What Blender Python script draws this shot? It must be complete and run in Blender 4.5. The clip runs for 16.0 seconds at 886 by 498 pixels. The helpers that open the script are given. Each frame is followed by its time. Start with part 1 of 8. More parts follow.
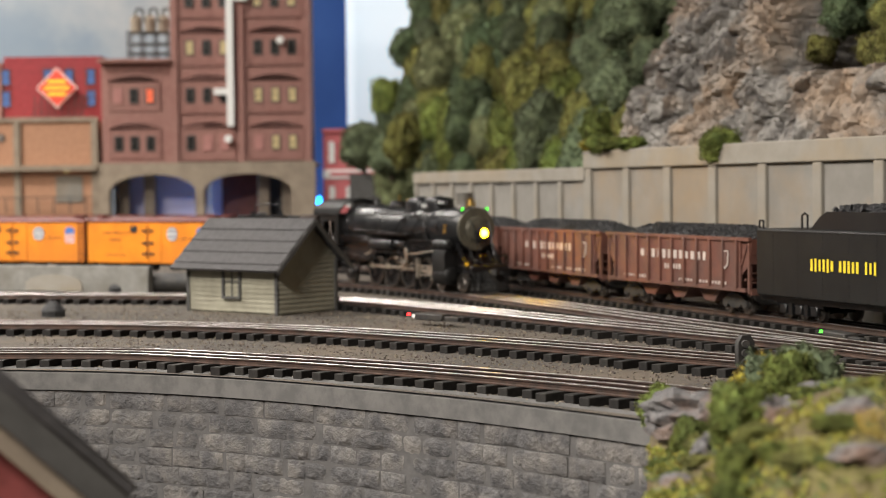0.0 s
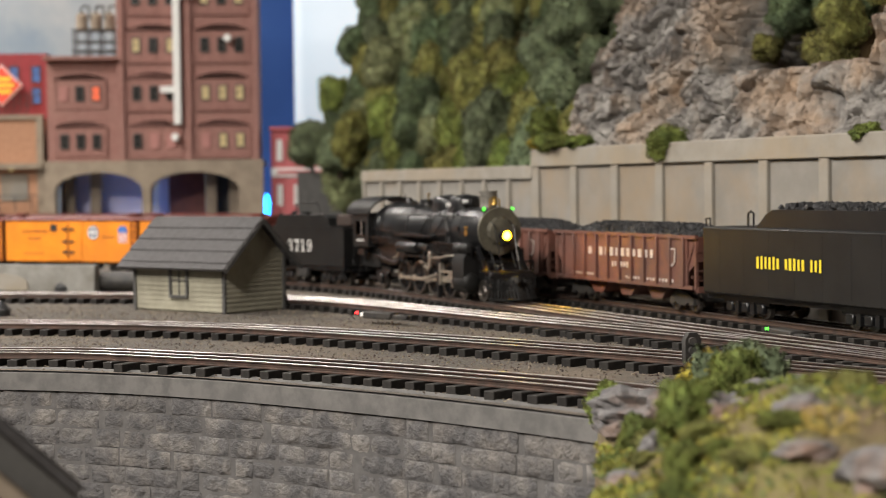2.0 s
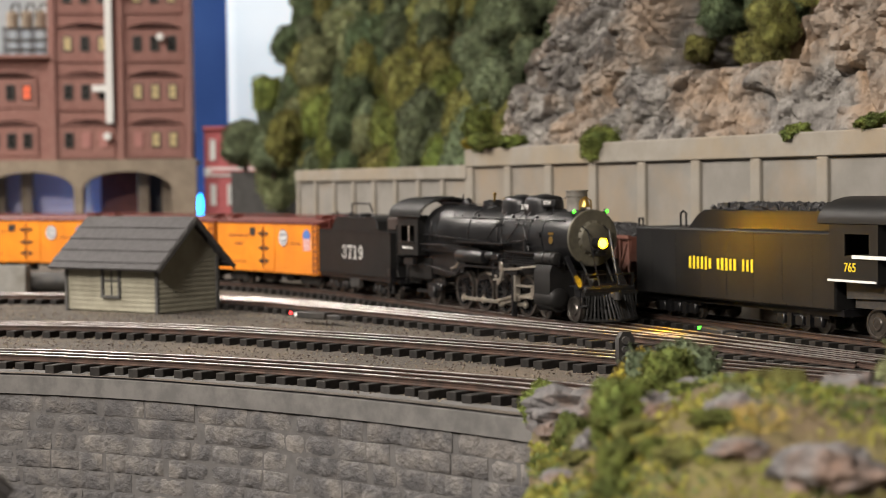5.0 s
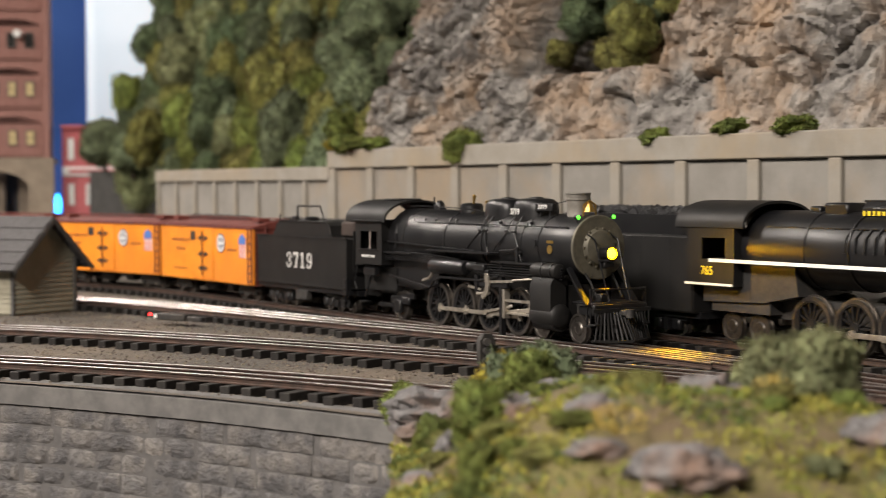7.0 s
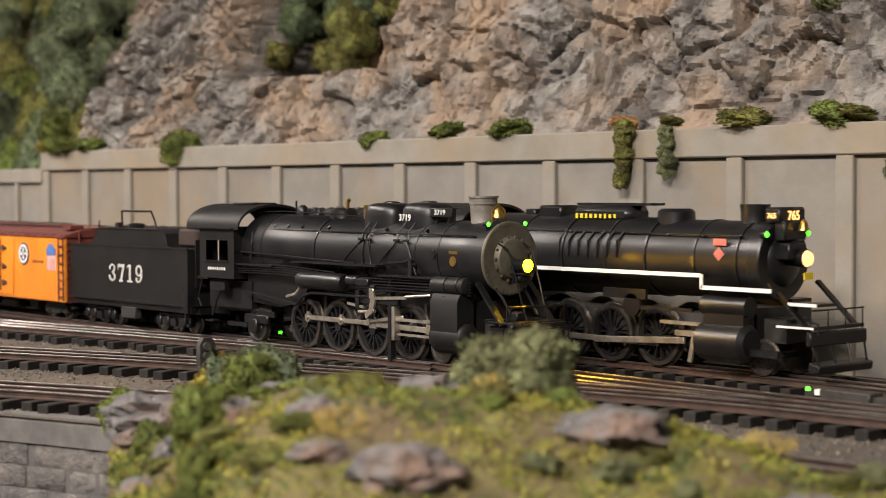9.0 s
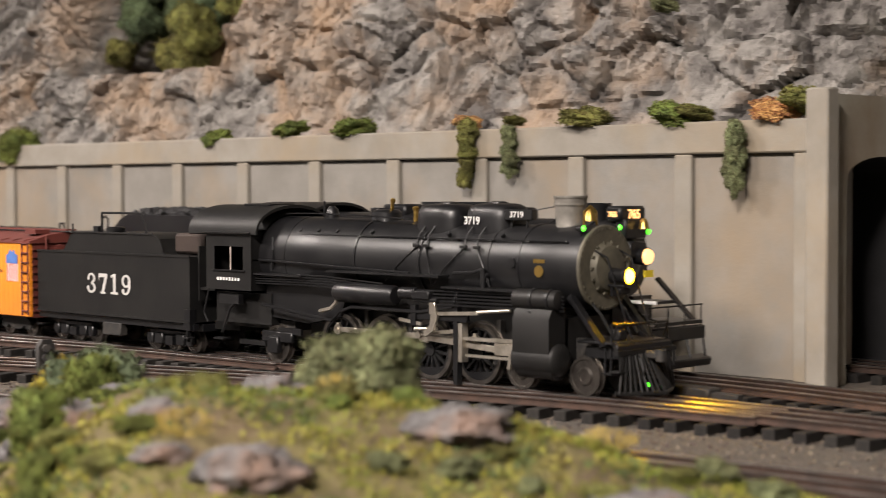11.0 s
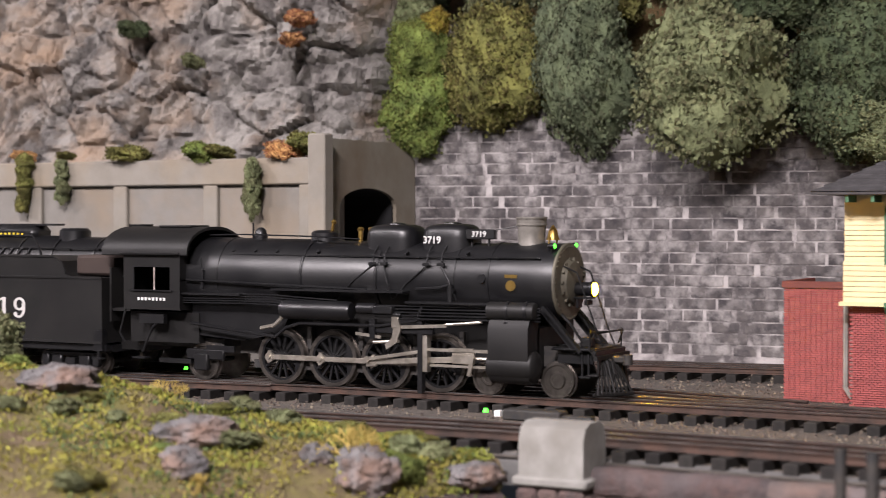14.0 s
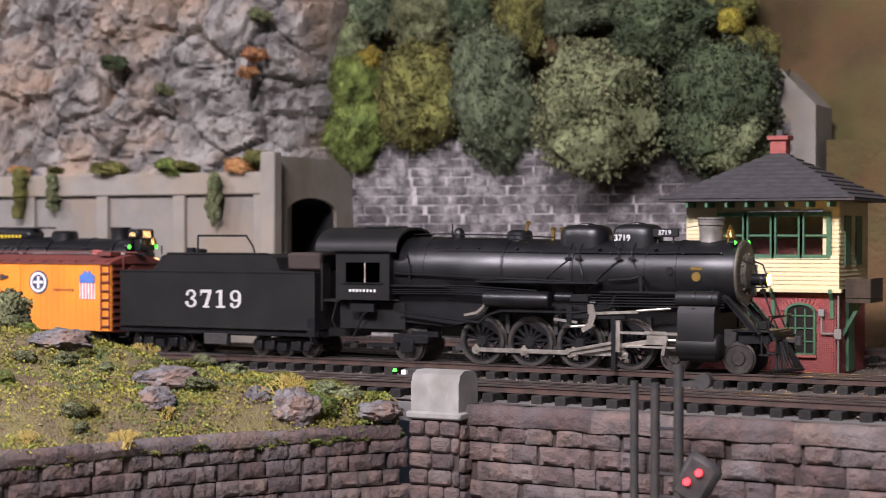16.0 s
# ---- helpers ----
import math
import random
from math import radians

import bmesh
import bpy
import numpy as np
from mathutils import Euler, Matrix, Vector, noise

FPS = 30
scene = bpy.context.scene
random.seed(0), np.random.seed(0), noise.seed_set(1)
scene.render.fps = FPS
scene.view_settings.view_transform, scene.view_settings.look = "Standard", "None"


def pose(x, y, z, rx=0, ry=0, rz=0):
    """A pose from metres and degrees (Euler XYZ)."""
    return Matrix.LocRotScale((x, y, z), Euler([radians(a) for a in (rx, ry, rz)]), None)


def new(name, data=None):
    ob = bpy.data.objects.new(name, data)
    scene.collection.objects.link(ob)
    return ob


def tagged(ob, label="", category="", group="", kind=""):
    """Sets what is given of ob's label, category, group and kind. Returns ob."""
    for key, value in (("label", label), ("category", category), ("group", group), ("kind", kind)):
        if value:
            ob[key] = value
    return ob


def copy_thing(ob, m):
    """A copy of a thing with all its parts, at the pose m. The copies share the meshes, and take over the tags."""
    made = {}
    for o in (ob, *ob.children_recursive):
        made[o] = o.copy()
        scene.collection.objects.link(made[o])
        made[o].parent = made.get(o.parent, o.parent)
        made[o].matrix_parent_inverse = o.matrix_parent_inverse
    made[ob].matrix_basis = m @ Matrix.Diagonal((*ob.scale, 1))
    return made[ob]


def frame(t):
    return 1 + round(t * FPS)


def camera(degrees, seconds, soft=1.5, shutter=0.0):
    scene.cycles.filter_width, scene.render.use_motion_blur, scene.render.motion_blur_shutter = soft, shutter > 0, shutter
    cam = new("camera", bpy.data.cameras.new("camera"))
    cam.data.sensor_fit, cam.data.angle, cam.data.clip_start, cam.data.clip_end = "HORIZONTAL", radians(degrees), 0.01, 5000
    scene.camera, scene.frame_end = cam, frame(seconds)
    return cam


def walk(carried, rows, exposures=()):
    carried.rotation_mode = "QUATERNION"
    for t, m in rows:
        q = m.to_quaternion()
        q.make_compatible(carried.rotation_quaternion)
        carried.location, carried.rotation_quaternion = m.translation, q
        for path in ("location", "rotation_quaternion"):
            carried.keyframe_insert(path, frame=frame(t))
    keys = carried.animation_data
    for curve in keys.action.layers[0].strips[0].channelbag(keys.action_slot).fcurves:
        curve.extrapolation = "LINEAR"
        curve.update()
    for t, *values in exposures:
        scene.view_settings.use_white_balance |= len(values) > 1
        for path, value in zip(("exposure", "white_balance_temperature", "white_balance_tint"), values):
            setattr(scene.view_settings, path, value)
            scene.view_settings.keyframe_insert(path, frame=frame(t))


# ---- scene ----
# Camera: a slow pan from a fixed stand that draws back at the end. Rows: seconds, place, turn to the left of +y, tilt up, lean.
PATH = (
    (0, 0.0000, 0.0000, 0.1100, 67.78, -2.07, -0.66),
    (0.5, 0.0000, 0.0000, 0.1100, 67.81, -2.13, -0.74),
    (1, 0.0000, 0.0000, 0.1100, 67.70, -2.13, -0.71),
    (1.5, 0.0000, 0.0000, 0.1100, 67.00, -2.13, -0.68),
    (2, 0.0000, 0.0000, 0.1100, 66.03, -2.15, -0.68),
    (2.5, 0.0000, 0.0000, 0.1100, 65.24, -2.15, -0.68),
    (3, 0.0000, 0.0000, 0.1100, 64.56, -2.15, -0.67),
    (3.5, 0.0000, 0.0000, 0.1100, 64.15, -2.17, -0.66),
    (4, 0.0000, 0.0000, 0.1100, 64.00, -2.18, -0.66),
    (6.5, 0.0000, 0.0000, 0.1100, 61.96, -2.17, -0.44),
    (7, 0.0000, 0.0000, 0.1100, 59.16, -2.16, -0.23),
    (7.5, 0.0000, 0.0000, 0.1100, 57.06, -2.15, -0.26),
    (8, 0.0000, 0.0000, 0.1100, 54.54, -2.15, -0.22),
    (8.5, 0.0000, 0.0000, 0.1100, 51.68, -2.15, -0.21),
    (9, 0.0000, 0.0000, 0.1100, 49.74, -2.10, -0.19),
    (9.2, 0.0000, 0.0000, 0.1100, 49.09, -2.10, -0.15),
    (11.3, 0.0000, 0.0000, 0.1100, 41.99, -2.14, -0.22),
    (11.5, 0.0000, 0.0000, 0.1100, 39.90, -2.11, -0.28),
    (12, 0.0000, 0.0000, 0.1100, 36.93, -2.08, -0.24),
    (12.5, 0.0186, -0.0281, 0.1108, 33.05, -1.94, -0.30),
    (13, 0.0618, -0.0912, 0.1129, 31.21, -1.80, -0.26),
    (13.5, 0.0974, -0.1452, 0.1052, 29.24, -1.19, 0.04),
    (14, 0.1366, -0.2066, 0.1037, 28.10, -1.06, -0.05),
    (14.5, 0.1748, -0.2659, 0.1023, 27.66, -1.00, -0.03),
    (15, 0.2218, -0.3143, 0.0932, 27.81, -0.58, 0.17),
    (15.5, 0.2626, -0.3775, 0.0917, 27.43, -0.49, 0.12),
    (16, 0.2863, -0.4112, 0.0920, 27.10, -0.46, 0.02),
)


def heading(x, y, z, yaw, tilt, lean):
    return pose(x, y, z, 0, 0, yaw) @ pose(0, 0, 0, 90 + tilt, 0, 0) @ pose(0, 0, 0, 0, 0, lean)


cam = camera(29.24, 16.0, soft=0.85, shutter=0.4)
cam.data.dof.use_dof, cam.data.dof.focus_distance, cam.data.dof.aperture_fstop = True, 1.08, 12.5
walk(cam, [(row[0], heading(*row[1:])) for row in PATH], exposures=((0.0, -0.02, 6400, 10), (9.0, 0.04, 6650, 14), (12.5, 0.27, 6400, 18), (16.0, 0.16, 5800, 25)))

# ---- light: the room's ceiling fixtures, a lamp added for the backdrop, and a weak ambient from the rest of the hall ----
world = bpy.data.worlds.new("hall")
scene.world = world
world.use_nodes = True
world.node_tree.nodes["Background"].inputs[0].default_value = (0.9, 0.93, 1.0, 1)
world.node_tree.nodes["Background"].inputs[1].default_value = 0.075


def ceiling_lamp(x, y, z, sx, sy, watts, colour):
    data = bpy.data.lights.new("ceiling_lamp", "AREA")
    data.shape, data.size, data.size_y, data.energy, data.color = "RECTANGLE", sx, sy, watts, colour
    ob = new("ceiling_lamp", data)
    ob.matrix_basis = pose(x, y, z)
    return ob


# the last row is an added lamp that brightens the backdrop
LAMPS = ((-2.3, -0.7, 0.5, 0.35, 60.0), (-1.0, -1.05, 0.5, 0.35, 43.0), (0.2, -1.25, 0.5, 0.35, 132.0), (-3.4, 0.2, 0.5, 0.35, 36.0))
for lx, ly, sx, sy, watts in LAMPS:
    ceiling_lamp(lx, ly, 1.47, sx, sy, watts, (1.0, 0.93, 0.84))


# ---- materials ----
def mat(name, base, alt=None, scale=60.0, rough=0.6, metal=0.0, bump=0.25, bscale=400.0, dirt=None, dscale=12.0, vary=0.0, island=0.0, glow=None, depth=0.0006, lo=0.38, hi=0.62, place=False, spec=0.5):
    m = bpy.data.materials.new(name)
    m.use_nodes = True
    nt = m.node_tree
    n, ln = nt.nodes, nt.links
    b = n["Principled BSDF"]
    b.inputs["Roughness"].default_value, b.inputs["Metallic"].default_value = rough, metal
    b.inputs["Specular IOR Level"].default_value = spec
    at = n.new("ShaderNodeNewGeometry").outputs["Position"] if place else n.new("ShaderNodeTexCoord").outputs["Object"]

    def noisy(sc, detail=5.0):
        t = n.new("ShaderNodeTexNoise")
        t.inputs["Scale"].default_value, t.inputs["Detail"].default_value, t.inputs["Roughness"].default_value = sc, detail, 0.62
        ln.new(at, t.inputs["Vector"])
        return t.outputs["Fac"]

    def ramp(fac, a, c):
        r = n.new("ShaderNodeMapRange")
        r.inputs["From Min"].default_value, r.inputs["From Max"].default_value = a, c
        ln.new(fac, r.inputs["Value"])
        return r.outputs["Result"]

    def mix(fac, a, c):
        x = n.new("ShaderNodeMix")
        x.data_type = "RGBA"
        ln.new(fac, x.inputs["Factor"])
        for sock, val in (("A", a), ("B", c)):
            s = [i for i in x.inputs if i.name == sock and i.type == "RGBA"][0]
            if isinstance(val, tuple):
                s.default_value = (*val, 1)
            else:
                ln.new(val, s)
        return [o for o in x.outputs if o.type == "RGBA"][0]

    col = mix(ramp(noisy(scale), lo, hi), base, alt or tuple(v * 0.75 for v in base))
    if dirt:
        col = mix(ramp(noisy(dscale, 7.0), 0.46, 0.7), col, dirt)
    for v, node, out in ((vary, "ShaderNodeObjectInfo", "Random"), (island, "ShaderNodeNewGeometry", "Random Per Island")):
        if not v:
            continue
        h = n.new("ShaderNodeHueSaturation")
        r = n.new(node).outputs[out]
        for sock, lo2, hi2 in (("Value", 1 - v, 1 + v), ("Hue", 0.5 - v * 0.05, 0.5 + v * 0.05)):
            mr = n.new("ShaderNodeMapRange")
            mr.inputs["To Min"].default_value, mr.inputs["To Max"].default_value = lo2, hi2
            ln.new(r, mr.inputs["Value"])
            ln.new(mr.outputs["Result"], h.inputs[sock])
        ln.new(col, h.inputs["Color"])
        col = h.outputs["Color"]
    ln.new(col, b.inputs["Base Color"])
    if bump:
        bp = n.new("ShaderNodeBump")
        bp.inputs["Strength"].default_value, bp.inputs["Distance"].default_value = bump, depth
        ln.new(noisy(bscale, 6.0), bp.inputs["Height"])
        ln.new(bp.outputs["Normal"], b.inputs["Normal"])
    rr = n.new("ShaderNodeMapRange")
    rr.inputs["To Min"].default_value, rr.inputs["To Max"].default_value = max(rough - 0.1, 0.02), min(rough + 0.12, 1)
    ln.new(noisy(scale * 0.6), rr.inputs["Value"])
    ln.new(rr.outputs["Result"], b.inputs["Roughness"])
    if glow:
        b.inputs["Emission Color"].default_value = (*glow[0], 1)
        b.inputs["Emission Strength"].default_value = glow[1]
    return m


CONCRETE = mat("concrete", (0.275, 0.255, 0.22), (0.225, 0.205, 0.172), 25, 0.85, dirt=(0.28, 0.22, 0.145), dscale=7, bump=0.3)
PANEL = mat("panel_concrete", (0.235, 0.222, 0.20), (0.19, 0.178, 0.158), 22, 0.85, dirt=(0.26, 0.195, 0.125), dscale=6, bump=0.3)
PORTAL = mat("portal_concrete", (0.30, 0.285, 0.235), (0.245, 0.225, 0.18), 16, 0.85, dirt=(0.19, 0.145, 0.10), dscale=11)
ROCK = mat("cliff_rock", (0.305, 0.288, 0.265), (0.115, 0.105, 0.098), 38, 0.92, dirt=(0.345, 0.245, 0.165), dscale=11, bump=1.0, bscale=110, depth=0.006)
ROCK2 = mat("boulder_rock", (0.185, 0.178, 0.178), (0.08, 0.074, 0.074), 110, 0.9, dirt=(0.26, 0.165, 0.12), dscale=40, bump=1.0, bscale=260, depth=0.004)
# pale lavender: blue led light on the panel, put into its colour
LAVENDER_LIT = mat("led_tinted_panel", (0.66, 0.64, 0.80), (0.58, 0.56, 0.76), 6, 0.7)
GROUND = mat("ballast_ground", (0.13, 0.11, 0.09), (0.055, 0.05, 0.045), 500, 0.95, dirt=(0.155, 0.122, 0.09), dscale=9, bump=1.0, bscale=900, depth=0.0015)
GREY_BED = mat("grey_bed", (0.125, 0.12, 0.115), (0.085, 0.083, 0.08), 80, 0.9)
TIE = mat("tie_wood", (0.024, 0.021, 0.019), (0.012, 0.011, 0.010), 160, 0.75, vary=0.35, spec=0.3)
RAIL = mat("rail_rust", (0.10, 0.062, 0.048), (0.055, 0.04, 0.034), 90, 0.5, 0.4)
RAIL_TOP = mat("rail_polish", (0.54, 0.51, 0.49), (0.25, 0.23, 0.22), 50, 0.36, 1.0, bump=0.1)
STONE_GREY = mat("grey_stone", (0.098, 0.095, 0.095), (0.062, 0.06, 0.062), 120, 0.85, dirt=(0.185, 0.17, 0.155), dscale=40, bump=1.0, bscale=220, depth=0.003, vary=0.14, place=True)
JOINT_GREY = mat("grey_joint", (0.10, 0.096, 0.094), None, 120, 0.95)
STONE_BROWN = mat("brown_stone", (0.125, 0.082, 0.070), (0.065, 0.049, 0.046), 90, 0.85, dirt=(0.115, 0.10, 0.10), dscale=30, bump=1.0, bscale=200, depth=0.003, vary=0.3, place=True)
JOINT_BROWN = mat("brown_joint", (0.055, 0.04, 0.034), None, 120, 0.95)
STONE_DARK = mat("dark_block", (0.048, 0.043, 0.046), (0.115, 0.103, 0.10), 95, 0.85, dirt=(0.33, 0.31, 0.30), dscale=70, bump=0.8, bscale=220, vary=0.22, place=True)
JOINT_WHITE = mat("white_joint", (0.10, 0.09, 0.09), (0.46, 0.43, 0.42), 60, 0.95, lo=0.38, hi=0.60)
CAP = mat("pier_cap", (0.25, 0.245, 0.225), (0.19, 0.185, 0.17), 50, 0.8, dirt=(0.16, 0.15, 0.13), dscale=30)
BLACK = mat("loco_black", (0.006, 0.006, 0.007), (0.010, 0.010, 0.0105), 60, 0.36, 0.0, bump=0.10, spec=0.46)
BLACK2 = mat("tender_black", (0.008, 0.0078, 0.0078), (0.012, 0.0115, 0.011), 40, 0.5, bump=0.08, spec=0.28)
GRAPHITE = mat("smokebox_graphite", (0.13, 0.118, 0.085), (0.09, 0.082, 0.062), 120, 0.55, 0.3)
STACKM = mat("stack_grey", (0.23, 0.215, 0.19), (0.17, 0.16, 0.14), 150, 0.5, 0.4)
STEEL = mat("rod_steel", (0.62, 0.575, 0.50), (0.42, 0.38, 0.32), 130, 0.35, 0.85)
TYRE = mat("wheel_steel", (0.19, 0.172, 0.155), (0.11, 0.10, 0.09), 140, 0.35, 0.9)
BRASS = mat("brass", (0.55, 0.36, 0.10), (0.42, 0.27, 0.07), 200, 0.3, 0.9)
WHITE = mat("white_paint", (0.78, 0.78, 0.76), (0.7, 0.69, 0.67), 200, 0.6)
YELLOW = mat("yellow_paint", (0.80, 0.62, 0.03), (0.7, 0.52, 0.02), 200, 0.55)
ORANGE = mat("reefer_orange", (0.82, 0.27, 0.018), (0.74, 0.235, 0.015), 30, 0.5, dirt=(0.62, 0.2, 0.02), dscale=16, bump=0.1)
MAROON = mat("car_maroon", (0.15, 0.035, 0.026), (0.105, 0.026, 0.02), 40, 0.6)
HOPPER = mat("hopper_red", (0.155, 0.058, 0.038), (0.11, 0.042, 0.03), 40, 0.65, dirt=(0.09, 0.05, 0.04), dscale=18)
COAL = mat("coal", (0.03, 0.03, 0.032), (0.012, 0.012, 0.013), 400, 0.55, bump=1.0, bscale=500, depth=0.002)
LETTER = mat("faded_lettering", (0.55, 0.47, 0.42), None, 200, 0.7)
NAVY = mat("herald_navy", (0.04, 0.045, 0.10), None, 200, 0.6)
BLUE = mat("shield_blue", (0.08, 0.18, 0.5), None, 200, 0.6)
RED = mat("shield_red", (0.6, 0.16, 0.13), None, 200, 0.6)
FOREST = [mat("foliage_" + k, tuple(v * 2.0 for v in c), tuple(v * 1.85 for v in d), 60, 0.9, bump=1.0, bscale=900, depth=0.002, island=0.48, vary=0.24, place=True, spec=0.2) for k, c, d in (
    ("dark", (0.058, 0.072, 0.036), (0.034, 0.044, 0.024)), ("olive", (0.105, 0.096, 0.030), (0.06, 0.057, 0.02)),
    ("blue", (0.078, 0.090, 0.050), (0.046, 0.054, 0.032)), ("grey", (0.108, 0.112, 0.056), (0.066, 0.07, 0.036)),
    ("moss", (0.095, 0.105, 0.026), (0.052, 0.06, 0.017)), ("gold", (0.17, 0.125, 0.022), (0.11, 0.085, 0.018)),
    ("rust", (0.27, 0.13, 0.06), (0.17, 0.09, 0.05)))]
GRASS = mat("turf", (0.185, 0.135, 0.075), (0.20, 0.18, 0.055), 34, 0.95, dirt=(0.135, 0.095, 0.06), dscale=60, bump=1.0, bscale=700, depth=0.003)
FOAM = [mat("ground_foam_" + k, c, d, 150, 0.95, bump=0.6, bscale=900, depth=0.001, island=0.3, spec=0.15) for k, c, d in (
    ("yellow", (0.33, 0.30, 0.06), (0.24, 0.23, 0.05)), ("moss", (0.22, 0.235, 0.045), (0.16, 0.18, 0.035)), ("olive", (0.27, 0.235, 0.055), (0.19, 0.17, 0.045)), ("deep", (0.11, 0.145, 0.055), (0.08, 0.11, 0.04)))]
STRAW = mat("straw_twig", (0.46, 0.35, 0.09), (0.36, 0.26, 0.06), 300, 0.8)
BRICK_RED = mat("tower_brick", (0.33, 0.085, 0.075), (0.25, 0.065, 0.058), 160, 0.8, vary=0.12)
MORTAR = mat("tower_mortar", (0.40, 0.25, 0.235), None, 160, 0.9)
CREAM = mat("cream_boards", (0.66, 0.57, 0.33), (0.58, 0.50, 0.28), 60, 0.65)
GREEN = mat("green_trim", (0.055, 0.15, 0.075), (0.045, 0.12, 0.06), 90, 0.6)
SHINGLE = mat("dark_roof", (0.055, 0.052, 0.054), (0.038, 0.036, 0.037), 160, 0.8, bump=0.5)
SIDING = mat("grey_siding", (0.285, 0.27, 0.205), (0.235, 0.22, 0.165), 60, 0.8, dirt=(0.2, 0.185, 0.14), dscale=20)
TRIM_DARK = mat("dark_trim", (0.075, 0.073, 0.07), None, 90, 0.75)
FACTORY = mat("factory_brick", (0.32, 0.165, 0.14), (0.255, 0.125, 0.105), 120, 0.85, dirt=(0.30, 0.16, 0.135), dscale=14, bump=0.4)
FACTORY2 = mat("tan_brick", (0.44, 0.24, 0.145), (0.36, 0.19, 0.115), 150, 0.85)
CRIMSON = mat("crimson_brick", (0.28, 0.035, 0.042), (0.22, 0.03, 0.035), 100, 0.8)
PINK = mat("pink_brick", (0.50, 0.13, 0.14), (0.42, 0.11, 0.115), 100, 0.8)
LEDGE = mat("factory_concrete", (0.30, 0.245, 0.185), (0.23, 0.185, 0.14), 40, 0.85)
GLASS_DARK = mat("dark_pane", (0.025, 0.022, 0.02), None, 60, 0.15)
GLASS_LIT = mat("lit_pane", (0.5, 0.4, 0.2), None, 60, 0.4, glow=((1.0, 0.72, 0.32), 0.25))
DARK_IRON = mat("dark_iron", (0.03, 0.03, 0.03), (0.05, 0.045, 0.04), 150, 0.6, 0.3)
# near black: the tunnel's darkness is put into the colour
TUNNEL_DARK = mat("tunnel_lining", (0.012, 0.012, 0.013), None, 60, 0.9)
EARTH = mat("brown_hill", (0.13, 0.075, 0.03), (0.085, 0.055, 0.022), 14, 0.95, dirt=(0.10, 0.095, 0.03), dscale=8, bump=0.8, bscale=120, depth=0.004)
# kept dark so that the unseen hall bounces little fill light
WALL_PAINT = mat("dark_hall_paint", (0.12, 0.12, 0.12), None, 3, 0.8)
SKY = mat("sky_paint", (0.22, 0.285, 0.36), (0.28, 0.33, 0.38), 1.6, 0.9, bump=0, dirt=(0.62, 0.58, 0.53), dscale=1.3)
SKY_BLUE = mat("blue_paint", (0.035, 0.10, 0.34), (0.02, 0.07, 0.26), 2, 0.8, bump=0)
# emission added to the paint to brighten the cove; it is no lamp
SKY_WHITE_GLOW = mat("white_sky_glow_paint", (0.74, 0.84, 0.93), (0.82, 0.88, 0.94), 2.5, 0.9, bump=0, glow=((0.72, 0.86, 1.0), 0.3))
LED_GREEN = mat("green_lens", (0.1, 0.8, 0.1), None, 60, 0.3, glow=((0.08, 1.0, 0.03), 2.6))
LED_RED = mat("red_lens", (0.8, 0.05, 0.05), None, 60, 0.3, glow=((1.0, 0.03, 0.03), 4.0))
LED_BLUE = mat("blue_led", (0.1, 0.6, 0.9), None, 60, 0.3, glow=((0.01, 0.28, 1.0), 14.0))
HEAD = mat("headlight_lens", (0.5, 0.35, 0.05), None, 60, 0.3, glow=((1.0, 0.5, 0.0008), 550.0))
HEAD2 = mat("headlight_lens_warm", (0.3, 0.22, 0.12), None, 60, 0.3, glow=((1.0, 0.52, 0.17), 2.2))


